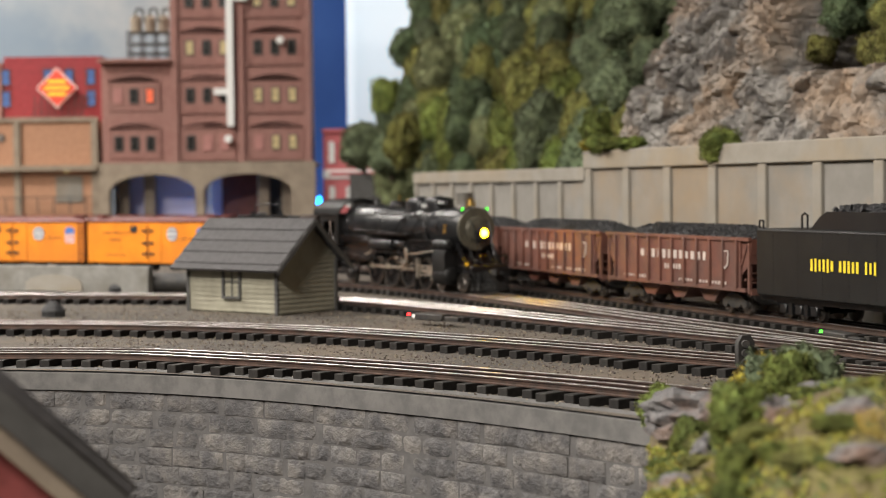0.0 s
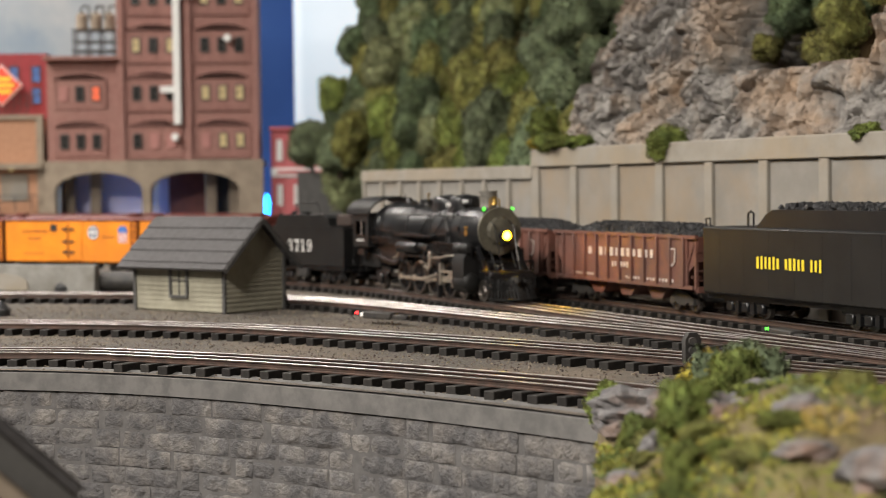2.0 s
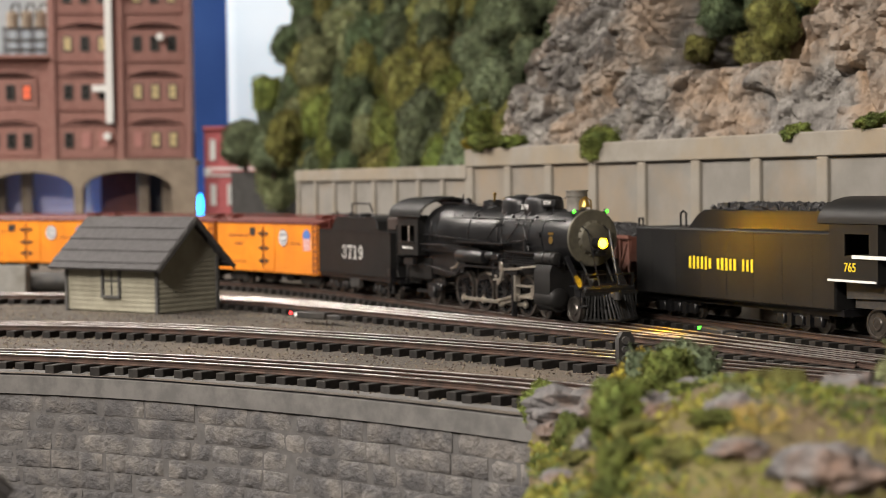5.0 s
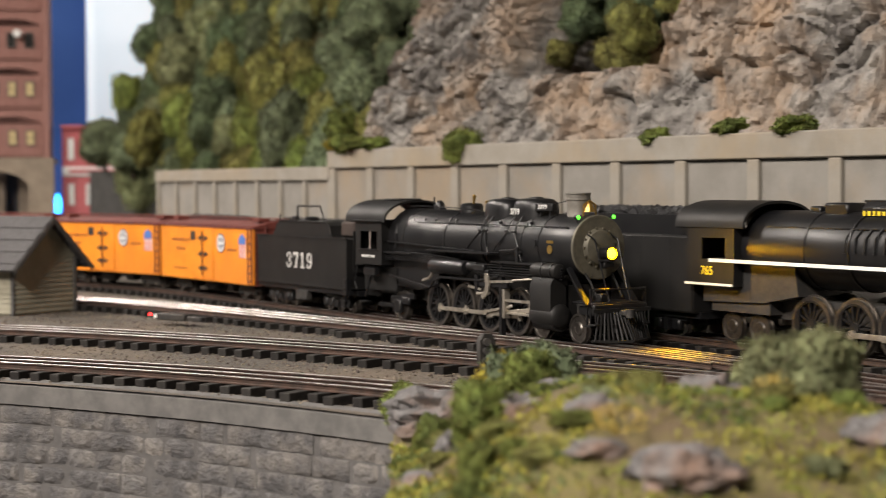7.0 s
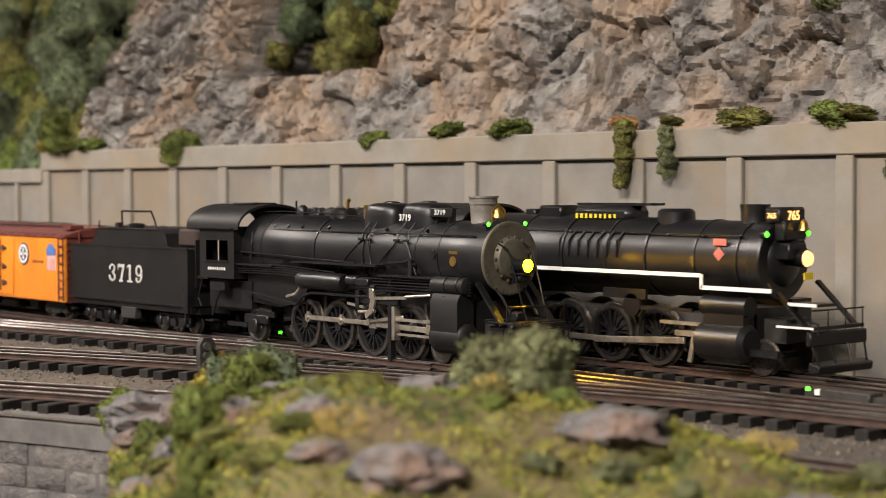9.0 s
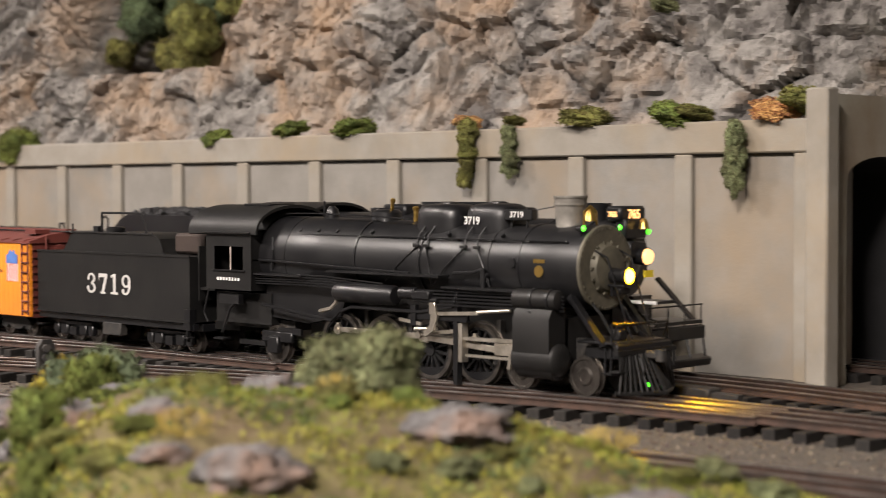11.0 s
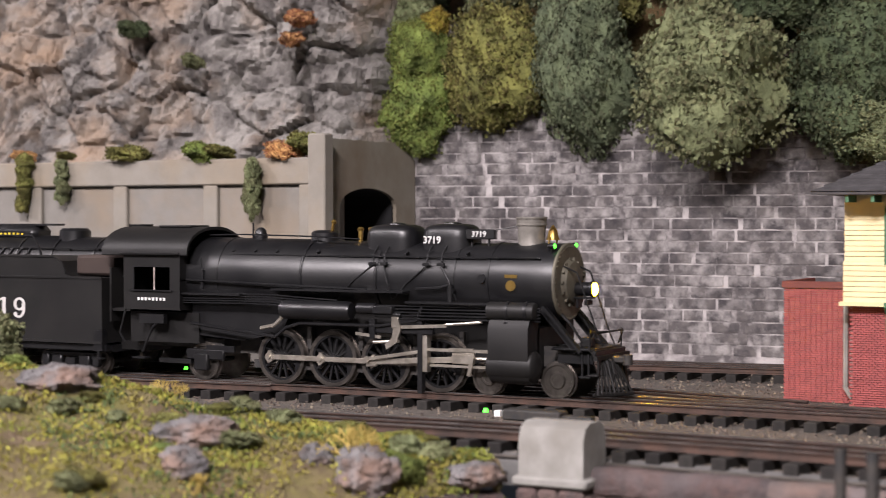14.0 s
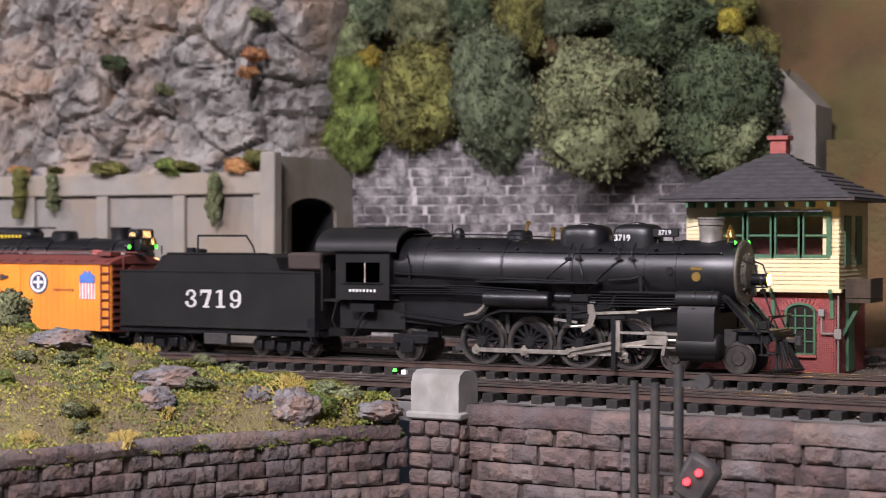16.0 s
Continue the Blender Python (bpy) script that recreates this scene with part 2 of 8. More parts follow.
# ---- mesh tools ----
class Geo:
    """Collects vertices and faces; k scales what is given to metres."""

    def __init__(self, k=1.0):
        self.v, self.f, self.k = [], [], k

    def add(self, verts, faces, m=None):
        o = len(self.v)
        for p in verts:
            p = Vector(p)
            self.v.append((m @ p if m else p) * self.k)
        self.f += [tuple(o + i for i in f) for f in faces]
        return self

    def box(self, c, s, rot=(0, 0, 0), bev=0.0):
        x, y, z = (v / 2 for v in s)
        m = pose(*c, *rot)
        if not bev:
            vs = [(a * x, b * y, d * z) for a in (-1, 1) for b in (-1, 1) for d in (-1, 1)]
            return self.add(vs, [(0, 1, 3, 2), (4, 6, 7, 5), (0, 4, 5, 1), (2, 3, 7, 6), (0, 2, 6, 4), (1, 5, 7, 3)], m)
        e = min(bev, x * 0.9, y * 0.9, z * 0.9)
        vs, ix = [], {}
        for a in (-1, 1):
            for b in (-1, 1):
                for d in (-1, 1):
                    for ax, p in enumerate(((x, y - e, z - e), (x - e, y, z - e), (x - e, y - e, z))):
                        ix[a, b, d, ax] = len(vs)
                        vs.append((a * p[0], b * p[1], d * p[2]))
        fs = []
        for a in (-1, 1):
            q = [(-1, -1), (1, -1), (1, 1), (-1, 1)][:: a]
            fs += [tuple(ix[a, i, j, 0] for i, j in q), tuple(ix[j, a, i, 1] for i, j in q), tuple(ix[i, j, a, 2] for i, j in q)]
            for b in (-1, 1):
                fs += [(ix[a, b, -1, 0], ix[a, b, 1, 0], ix[a, b, 1, 1], ix[a, b, -1, 1])[:: a * b]]
                fs += [(ix[-1, a, b, 1], ix[1, a, b, 1], ix[1, a, b, 2], ix[-1, a, b, 2])[:: a * b]]
                fs += [(ix[a, -1, b, 2], ix[a, 1, b, 2], ix[a, 1, b, 0], ix[a, -1, b, 0])[:: a * b]]
                for d in (-1, 1):
                    fs += [(ix[a, b, d, 0], ix[a, b, d, 1], ix[a, b, d, 2])[:: a * b * d]]
        return self.add(vs, fs, m)

    def lathe(self, prof, base=(0, 0, 0), axis=(1, 0, 0), n=24, caps=True):
        """prof: rows of distance along the axis and radius."""
        q = Vector((0, 0, 1)).rotation_difference(Vector(axis)).to_matrix().to_4x4()
        m = Matrix.Translation(base) @ q
        vs = [(r * math.cos(2 * math.pi * i / n), r * math.sin(2 * math.pi * i / n), h) for h, r in prof for i in range(n)]
        fs = [(a * n + i, a * n + (i + 1) % n, a * n + n + (i + 1) % n, a * n + n + i) for a in range(len(prof) - 1) for i in range(n)]
        if caps:
            fs += [tuple(range(n))[::-1], tuple((len(prof) - 1) * n + i for i in range(n))]
        return self.add(vs, fs, m)

    def cyl(self, a, b, r, r2=None, n=12):
        d = Vector(b) - Vector(a)
        return self.lathe(((0, r), (d.length, r if r2 is None else r2)), a, d.normalized(), n)

    def tube(self, pts, r, n=6):
        for a, b in zip(pts, pts[1:]):
            self.cyl(a, b, r, n=n)
        return self

    def prism(self, outline, a, b, axis="y"):
        """An outline extruded along an axis: in xz for y, in yz for x, in xy for z."""
        put = {"y": lambda p, t: (p[0], t, p[1]), "x": lambda p, t: (t, p[0], p[1]), "z": lambda p, t: (p[0], p[1], t)}[axis]
        n = len(outline)
        vs = [put(p, a) for p in outline] + [put(p, b) for p in outline]
        fs = [tuple(range(n))[::-1], tuple(range(n, 2 * n))] + [(i, (i + 1) % n, n + (i + 1) % n, n + i) for i in range(n)]
        return self.add(vs, fs)

    def ring(self, r0, r1, y0, y1, base=(0, 0, 0), n=28, axis=(0, 1, 0)):
        prof = ((y0, r0), (y0, r1), (y1, r1), (y1, r0), (y0, r0))
        return self.lathe(prof, base, axis, n, caps=False)


def mesh(name, g, angle=38.0):
    me = bpy.data.meshes.new(name)
    me.from_pydata([tuple(p) for p in g.v], [], g.f)
    bm = bmesh.new()
    bm.from_mesh(me)
    bmesh.ops.recalc_face_normals(bm, faces=bm.faces)
    bm.to_mesh(me)
    bm.free()
    if angle:
        me.shade_smooth()
        me.set_sharp_from_angle(angle=radians(angle))
    return me


def part(name, g, material, parent=None, label="", angle=38.0, m=None):
    me = g if isinstance(g, bpy.types.Mesh) else mesh(name, g, angle)
    if material and not me.materials:
        me.materials.append(material)
    ob = new(name, me)
    if parent:
        ob.parent = parent
    if m:
        ob.matrix_basis = m
    if label:
        tagged(ob, label)
    return ob


def thing(name, label, category, group="", kind="", m=None):
    ob = tagged(new(name), label, category, group, kind)
    if m:
        ob.matrix_basis = m
    return ob


def pieces(name, g, material, parent, label="", angle=0):
    """Links each separate piece of a Geo as a part of its own."""
    root = list(range(len(g.v)))

    def find(i):
        while root[i] != i:
            root[i] = root[root[i]]
            i = root[i]
        return i

    for f in g.f:
        for i in f[1:]:
            root[find(i)] = find(f[0])
    groups = {}
    for f in g.f:
        groups.setdefault(find(f[0]), []).append(f)
    for faces in groups.values():
        at = {}
        for f in faces:
            for i in f:
                at.setdefault(i, len(at))
        h = Geo()
        h.v, h.f = [g.v[i] for i in at], [tuple(at[i] for i in f) for f in faces]
        part(name, h, material, parent, label, angle=angle)


def text_mesh(name, body, size, material, parent, m, label=""):
    cu = bpy.data.curves.new(name, "FONT")
    cu.body, cu.size, cu.extrude, cu.align_x, cu.align_y = body, size, 0.0002, "CENTER", "CENTER"
    cu.offset = size * 0.009
    tmp = bpy.data.objects.new(name, cu)
    scene.collection.objects.link(tmp)
    bpy.context.view_layer.update()
    me = bpy.data.meshes.new_from_object(tmp.evaluated_get(bpy.context.evaluated_depsgraph_get()))
    bpy.data.objects.remove(tmp)
    me.materials.clear()
    me.materials.append(material)
    ob = new(name, me)
    ob.parent, ob.matrix_basis = parent, m
    return tagged(ob, label) if label else ob


def slab_number(material, parent, m, width, height):
    """The number 3719 in a heavy slab-serif letter; width and height in metres."""
    def ring_arc(cx, cz, rx, rz, a0, a1, t, n=14):
        outer = [(cx + rx * math.cos(radians(a0 + (a1 - a0) * i / n)), cz + rz * math.sin(radians(a0 + (a1 - a0) * i / n))) for i in range(n + 1)]
        inner_ = [(cx + (rx - t) * math.cos(radians(a0 + (a1 - a0) * i / n)), cz + (rz - t * 0.62) * math.sin(radians(a0 + (a1 - a0) * i / n))) for i in range(n + 1)]
        return [(*p, 0.0) for p in outer + inner_], [(i, i + 1, n + 2 + i, n + 1 + i) for i in range(n)]

    def ball(cx, cz, r):
        return [(cx + r * math.cos(2 * math.pi * i / 12), cz + r * math.sin(2 * math.pi * i / 12), 0.0) for i in range(12)], [tuple(range(12))]

    digits = {
        "3": [ring_arc(0.40, 0.74, 0.33, 0.26, -95, 165, 0.17), ring_arc(0.40, 0.27, 0.37, 0.27, -165, 95, 0.18), ball(0.16, 0.74, 0.10), ball(0.13, 0.25, 0.11)],
        "7": [([(0.06, 1.0, 0), (0.78, 1.0, 0), (0.78, 0.82, 0), (0.06, 0.82, 0)], [(0, 1, 2, 3)]), ([(0.06, 0.84, 0), (0.15, 0.84, 0), (0.11, 0.66, 0), (0.05, 0.66, 0)], [(0, 1, 2, 3)]), ([(0.78, 0.84, 0), (0.56, 0.84, 0), (0.30, 0.08, 0), (0.52, 0.08, 0)], [(0, 1, 2, 3)]), ([(0.20, 0.10, 0), (0.64, 0.10, 0), (0.64, 0.0, 0), (0.20, 0.0, 0)], [(0, 1, 2, 3)])],
        "1": [([(0.30, 1.0, 0), (0.52, 1.0, 0), (0.52, 0.05, 0), (0.30, 0.05, 0)], [(0, 1, 2, 3)]), ([(0.12, 0.11, 0), (0.70, 0.11, 0), (0.70, 0.0, 0), (0.12, 0.0, 0)], [(0, 1, 2, 3)]), ([(0.12, 0.90, 0), (0.32, 1.0, 0), (0.32, 0.86, 0), (0.12, 0.80, 0)], [(0, 1, 2, 3)])],
        "9": [ring_arc(0.41, 0.68, 0.36, 0.32, 0, 360, 0.18, 24), ring_arc(0.36, 0.45, 0.41, 0.45, -125, 40, 0.18), ball(0.17, 0.19, 0.11)]}
    group = []
    for k, d in enumerate("3719"):
        g = Geo()
        for j, (vs, fs) in enumerate(digits[d]):
            g.add([((k * 0.25 + (x - 0.41) * 0.262 - 0.375) * width, (z - 0.5) * height, 0.00004 * j) for x, z, _ in vs], fs)
        group.append(part("number", g, material, parent, "large white painted numeral", angle=0, m=m))
    return group


def smooth_line(pts, step):
    """A smooth line through points in the plan, resampled at even steps: rows of x, y and heading."""
    p = [Vector((*q, 0)) for q in pts]
    p = [p[0] * 2 - p[1], *p, p[-1] * 2 - p[-2]]
    fine = []
    for a, b, c, d in zip(p, p[1:], p[2:], p[3:]):
        for i in range(24):
            t = i / 24
            fine.append(0.5 * (2 * b + (c - a) * t + (2 * a - 5 * b + 4 * c - d) * t * t + (3 * b - a - 3 * c + d) * t ** 3))
    fine.append(p[-2])
    out, left = [], 0.0
    for a, b in zip(fine, fine[1:]):
        seg = (b - a).length
        while left <= seg and seg > 0:
            q = a.lerp(b, left / seg)
            out.append((q.x, q.y, math.atan2(b.y - a.y, b.x - a.x)))
            left += step
        left -= seg
    return out


def offset(row, d):
    x, y, h = row
    return x - d * math.sin(h), y + d * math.cos(h)


# ---- the unseen hall shell that closes the place and limits bounced light ----
part("floor", Geo().box((-1.5, 0, -1.03), (9, 8, 0.06)), WALL_PAINT, None, "unseen dark grey hall floor")["kind"] = "structure"
part("ceiling", Geo().box((-1.5, 0, 1.53), (9, 8, 0.06)), WALL_PAINT, None, "unseen dark grey hall ceiling")["kind"] = "structure"
for wn, wc, ws in (("wall_north", (-1.5, 3.03, 0.25), (9, 0.06, 2.5)), ("wall_south", (-1.5, -3.03, 0.25), (9, 0.06, 2.5)), ("wall_east", (3.03, 0, 0.25), (0.06, 6, 2.5)), ("wall_west", (-5.53, 0, 0.25), (0.06, 6, 2.5))):
    part(wn, Geo().box(wc, ws), WALL_PAINT, None, "unseen dark grey wall of the hall")["kind"] = "structure"

# ---- painted backdrop behind the town and the hill; the white cove has added glow ----
part("backdrop_sky", Geo().box((-4.3, 0.0, 0.5), (0.02, 2.70, 1.4)), SKY, None, "grey-blue painted sky with a pale cloud")["kind"] = "structure"
part("backdrop_blue", Geo().box((-4.22, 1.40, 0.5), (0.02, 0.13, 1.4)), SKY_BLUE, None, "dark blue painted edge of the backdrop")["kind"] = "structure"
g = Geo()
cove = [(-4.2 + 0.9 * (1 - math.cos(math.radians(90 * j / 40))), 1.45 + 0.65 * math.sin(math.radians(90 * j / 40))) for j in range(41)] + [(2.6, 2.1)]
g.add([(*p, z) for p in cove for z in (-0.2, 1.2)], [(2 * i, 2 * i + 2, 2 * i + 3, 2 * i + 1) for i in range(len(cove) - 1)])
sky = part("backdrop_white", g, SKY_WHITE_GLOW, None, "pale blue-white coved backdrop with an added glow", angle=60)
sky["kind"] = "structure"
md = sky.modifiers.new("thickness", "SOLIDIFY")
md.thickness = 0.01

# ---- ground ----
FRONT = ((-2.4, -1.2), (-1.55, -0.55), (-1.32, -0.1), (-1.21, 0.09), (-1.137, 0.205), (-1.049, 0.285), (-0.942, 0.347), (-0.858, 0.386), (-0.752, 0.423), (-0.60, 0.462), (-0.42, 0.498), (-0.26, 0.512), (-0.16, 0.512), (0.10, 0.497), (0.5, 0.475), (1.4, 0.42))
edge = smooth_line(FRONT, 0.03)
g = Geo()
for a, b in zip(edge, edge[1:]):
    g.add([(a[0], a[1], -0.0095), (b[0], b[1], -0.0095), (b[0], 2.1, -0.0095), (a[0], 2.1, -0.0095)], [(0, 1, 2, 3)])
g.add([(-4.4, -1.2, -0.0095), (-2.4, -1.2, -0.0095), (-2.4, 2.1, -0.0095), (-4.4, 2.1, -0.0095)], [(0, 1, 2, 3)])
part("ground", g, GROUND, None, "brown and grey ballasted yard ground")["kind"] = "structure"
brnd = random.Random(8)
ballast = Geo()
fx, fy = [p[0] for p in FRONT if p[0] > -1.56], [p[1] for p in FRONT if p[0] > -1.56]
for _ in range(26000):
    x = brnd.uniform(-1.75, 0.35)
    y = brnd.uniform(max(0.2, float(np.interp(x, fx, fy)) + 0.012), 0.99 if x > -0.5 else 0.87)
    s = brnd.uniform(0.0008, 0.0021)
    c = Vector((x, y, -0.0095 + s * 0.2))
    e = Euler((brnd.uniform(0, 6), brnd.uniform(0, 6), brnd.uniform(0, 6))).to_matrix()
    ballast.add([c + e @ Vector(q) * s for q in ((-0.6, -0.4, -0.35), (0.6, -0.35, -0.3), (0.05, 0.65, -0.35), (0.0, 0.0, 0.55))], [(0, 2, 1), (0, 1, 3), (1, 2, 3), (2, 0, 3)])
part("ballast", ballast, mat("ballast_stone", (0.19, 0.15, 0.115), (0.085, 0.07, 0.058), 200, 0.95, island=0.55), None, "loose brown and grey ballast grit between the tracks", angle=0)["kind"] = "stuff"
part("lower_ground", Geo().box((-1.2, -0.3, -0.24), (5.4, 2.4, 0.04)), GROUND, None, "dim lower ground before the walls")["kind"] = "structure"


# ---- tracks ----
def track(label, pts, gap=0.0165, long_ties=()):
    tr = thing("track", label, "railway track", "tracks of the yard", "structure")
    rows = smooth_line(pts, 0.02)
    for d in (-0.0165, 0.0, 0.0165):
        base, top = Geo(), Geo()
        mid = d == 0.0
        h = 0.0036 if not mid else 0.0034
        prof = ((-0.0016, -h - 0.0006), (0.0016, -h - 0.0006), (0.0016, -h), (0.0005, -h + 0.0006), (0.0005, -0.0012), (0.0014, -0.0008), (0.0014, -0.0002), (-0.0014, -0.0002), (-0.0014, -0.0008), (-0.0005, -0.0012), (-0.0005, -h + 0.0006), (-0.0016, -h))
        n = len(prof)
        vs = []
        for r in rows:
            for o, z in prof:
                vs.append((*offset(r, d + o), z))
        base.add(vs, [(i * n + j, i * n + (j + 1) % n, i * n + n + (j + 1) % n, i * n + n + j) for i in range(len(rows) - 1) for j in range(n)])
        part("rail", base, RAIL, tr, "rusty brown rail side", angle=0)
        vs = [(*offset(r, d + o), z) for r in rows for o, z in ((-0.0012, -0.0001), (-0.0007, 0.0003), (0.0007, 0.0003), (0.0012, -0.0001))]
        top.add(vs, [(i * 4 + j, i * 4 + j + 1, i * 4 + j + 5, i * 4 + j + 4) for i in range(len(rows) - 1) for j in range(3)])
        part("rail_head", top, RAIL_TOP, tr, "polished rail head", angle=0)
    ties = smooth_line(pts, gap)
    rnd = random.Random(len(ties))
    for i, r in enumerate(ties[:300]):
        long = any(a < r[0] < b for a, b in long_ties) and i % 2
        part("tie", TIE_LONG if long else TIE_MESH[i % 3], TIE, tr, m=pose(r[0], r[1], -0.0042, 0, 0, math.degrees(r[2]) + rnd.uniform(-1.5, 1.5)))
    return tr


TIE_MESH = [mesh("tie", Geo().box((0, o, -0.0028), (0.0072, w, 0.0056), bev=0.0004), 0) for w, o in ((0.056, 0), (0.058, 0.0005), (0.057, -0.0008))]
TIE_LONG = mesh("tie", Geo().box((0, -0.003, -0.0028), (0.0076, 0.063, 0.0056), bev=0.0004), 0)
D_Y, D_BEND, D_R = 0.697, -1.6, 1.1


def d_line(s):
    """Place and heading (degrees) on the main line; s is x on its straight part and goes on round the bend."""
    if s > D_BEND:
        return s, D_Y, 0.0
    a = (D_BEND - s) / D_R
    return D_BEND - D_R * math.sin(a), D_Y - D_R * (1 - math.cos(a)), math.degrees(a)


track("main line with dark ties and polished rails", [d_line(s)[:2] for s in np.arange(-3.2, 1.21, 0.1)], 0.0166, ((-1.0, -0.5),))
track("curved outer track along the stone wall", ((-1.45, -0.45), (-1.29, -0.02), (-1.184, 0.212), (-1.092, 0.300), (-0.99, 0.368), (-0.889, 0.420), (-0.79, 0.460), (-0.6, 0.508), (-0.42, 0.538), (-0.2, 0.550), (0.1, 0.536), (0.6, 0.515), (1.2, 0.48)), 0.0166, ((-1.12, -1.04), (-0.86, -0.80)))
track("inner curved track with dark ties", ((-1.62, -0.1), (-1.49, 0.17), (-1.415, 0.287), (-1.306, 0.395), (-1.15, 0.484), (-1.005, 0.547), (-0.9, 0.586), (-0.75, 0.632), (-0.58, 0.675), (-0.45, 0.690)), 0.0166, ((-1.0, -0.8),))
track("siding that joins the main line", ((-2.02, -0.05), (-1.93, 0.19), (-1.86, 0.30), (-1.77, 0.42), (-1.67, 0.515), (-1.56, 0.568), (-1.407, 0.603), (-1.25, 0.630), (-1.118, 0.656), (-0.95, 0.682), (-0.8, 0.692)), 0.0166, ((-1.2, -1.0),))
track("rear yard track under the waiting locomotive", ((-3.0, 0.70), (-2.4, 0.80), (-1.9, 0.815), (-1.5, 0.808), (-1.2, 0.800), (-0.9, 0.792), (-0.6, 0.790), (-0.45, 0.778), (-0.3, 0.750), (-0.12, 0.715)))
track("track that leads into the tunnel", ((-0.85, 0.925), (-0.53, 0.925), (-0.35, 0.925), (-0.1, 0.96), (0.15, 1.0), (0.7, 1.04)))


# ---- retaining wall with panels ----
def panel_wall(name, label, y, x0, x1, top, head, starts, base=-0.01, pil=0.0135):
    w = tagged(new(name), label, "retaining wall", kind="structure")
    part("wall_core", Geo().box(((x0 + x1) / 2, y + 0.02, (base + top) / 2 - 0.004), (x1 - x0, 0.03, top - base - 0.008)), PANEL, w)
    part("coping", Geo().box(((x0 + x1) / 2, y + 0.0185, (top + head) / 2), (x1 - x0 + 0.002, 0.041, top - head), bev=0.0012), CONCRETE, w, "weathered concrete coping beam")
    pm = mesh("pilaster", Geo().box((0, 0, (head + base) / 2), (pil, 0.008, head - base), bev=0.0008), 0)
    for s in starts:
        part("pilaster", pm, CONCRETE, w, m=pose(s - pil / 2, y + 0.003, 0))
    for a, b in zip(starts, starts[1:]):
        part("panel", Geo().box(((a + b - pil) / 2, y + 0.0045, (head + base) / 2), (b - a - pil - 0.001, 0.004, head - base - 0.0015)), PANEL, w)
    return w


S = 0.089
panel_wall("wall_upper", "weathered concrete retaining wall with recessed panels", 0.88, -1.7265, -0.5485, 0.1495, 0.129, [(i - 19.223) * S for i in range(14)])
panel_wall("wall_lower", "lower weathered concrete wall with recessed panels", 0.881, -2.262, -1.728, 0.1315, 0.1155, [-2.252 + 0.0663 * i for i in range(9)], pil=0.009)

# ---- tunnel portal at the wall's end ----
portal = tagged(new("tunnel_portal"), "plain concrete tunnel portal with an arched opening", "tunnel portal", kind="structure")
PX, PY0, PY1 = -0.535, 0.853, 1.003
outer = [(PY0, -0.01), (PY0, 0.163), (0.968, 0.163), (PY1, 0.150), (PY1, -0.01)]
arch = [(0.972, -0.01), (0.972, 0.112)] + [(0.929 + 0.043 * math.cos(a), 0.112 + 0.0145 * math.sin(a)) for a in np.linspace(0.15, math.pi - 0.15, 12)] + [(0.886, 0.112), (0.886, -0.01)]
part("portal_face", Geo().prism(outer + arch, PX - 0.004, PX, "x"), PORTAL, portal, angle=0)
part("portal_pier", Geo().box((PX + 0.001, 0.8575, 0.0775), (0.015, 0.013, 0.1765), bev=0.0012), CONCRETE, portal, "lighter concrete corner pier")
# lining and end wall, coloured black so that the opening reads as deep shade
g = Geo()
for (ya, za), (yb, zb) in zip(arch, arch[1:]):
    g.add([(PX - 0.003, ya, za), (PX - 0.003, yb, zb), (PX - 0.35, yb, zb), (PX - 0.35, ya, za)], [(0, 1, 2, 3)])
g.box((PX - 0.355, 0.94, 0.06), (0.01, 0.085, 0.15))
part("tunnel_lining", g, TUNNEL_DARK, portal, "tunnel inside coloured black for its shade", angle=0)


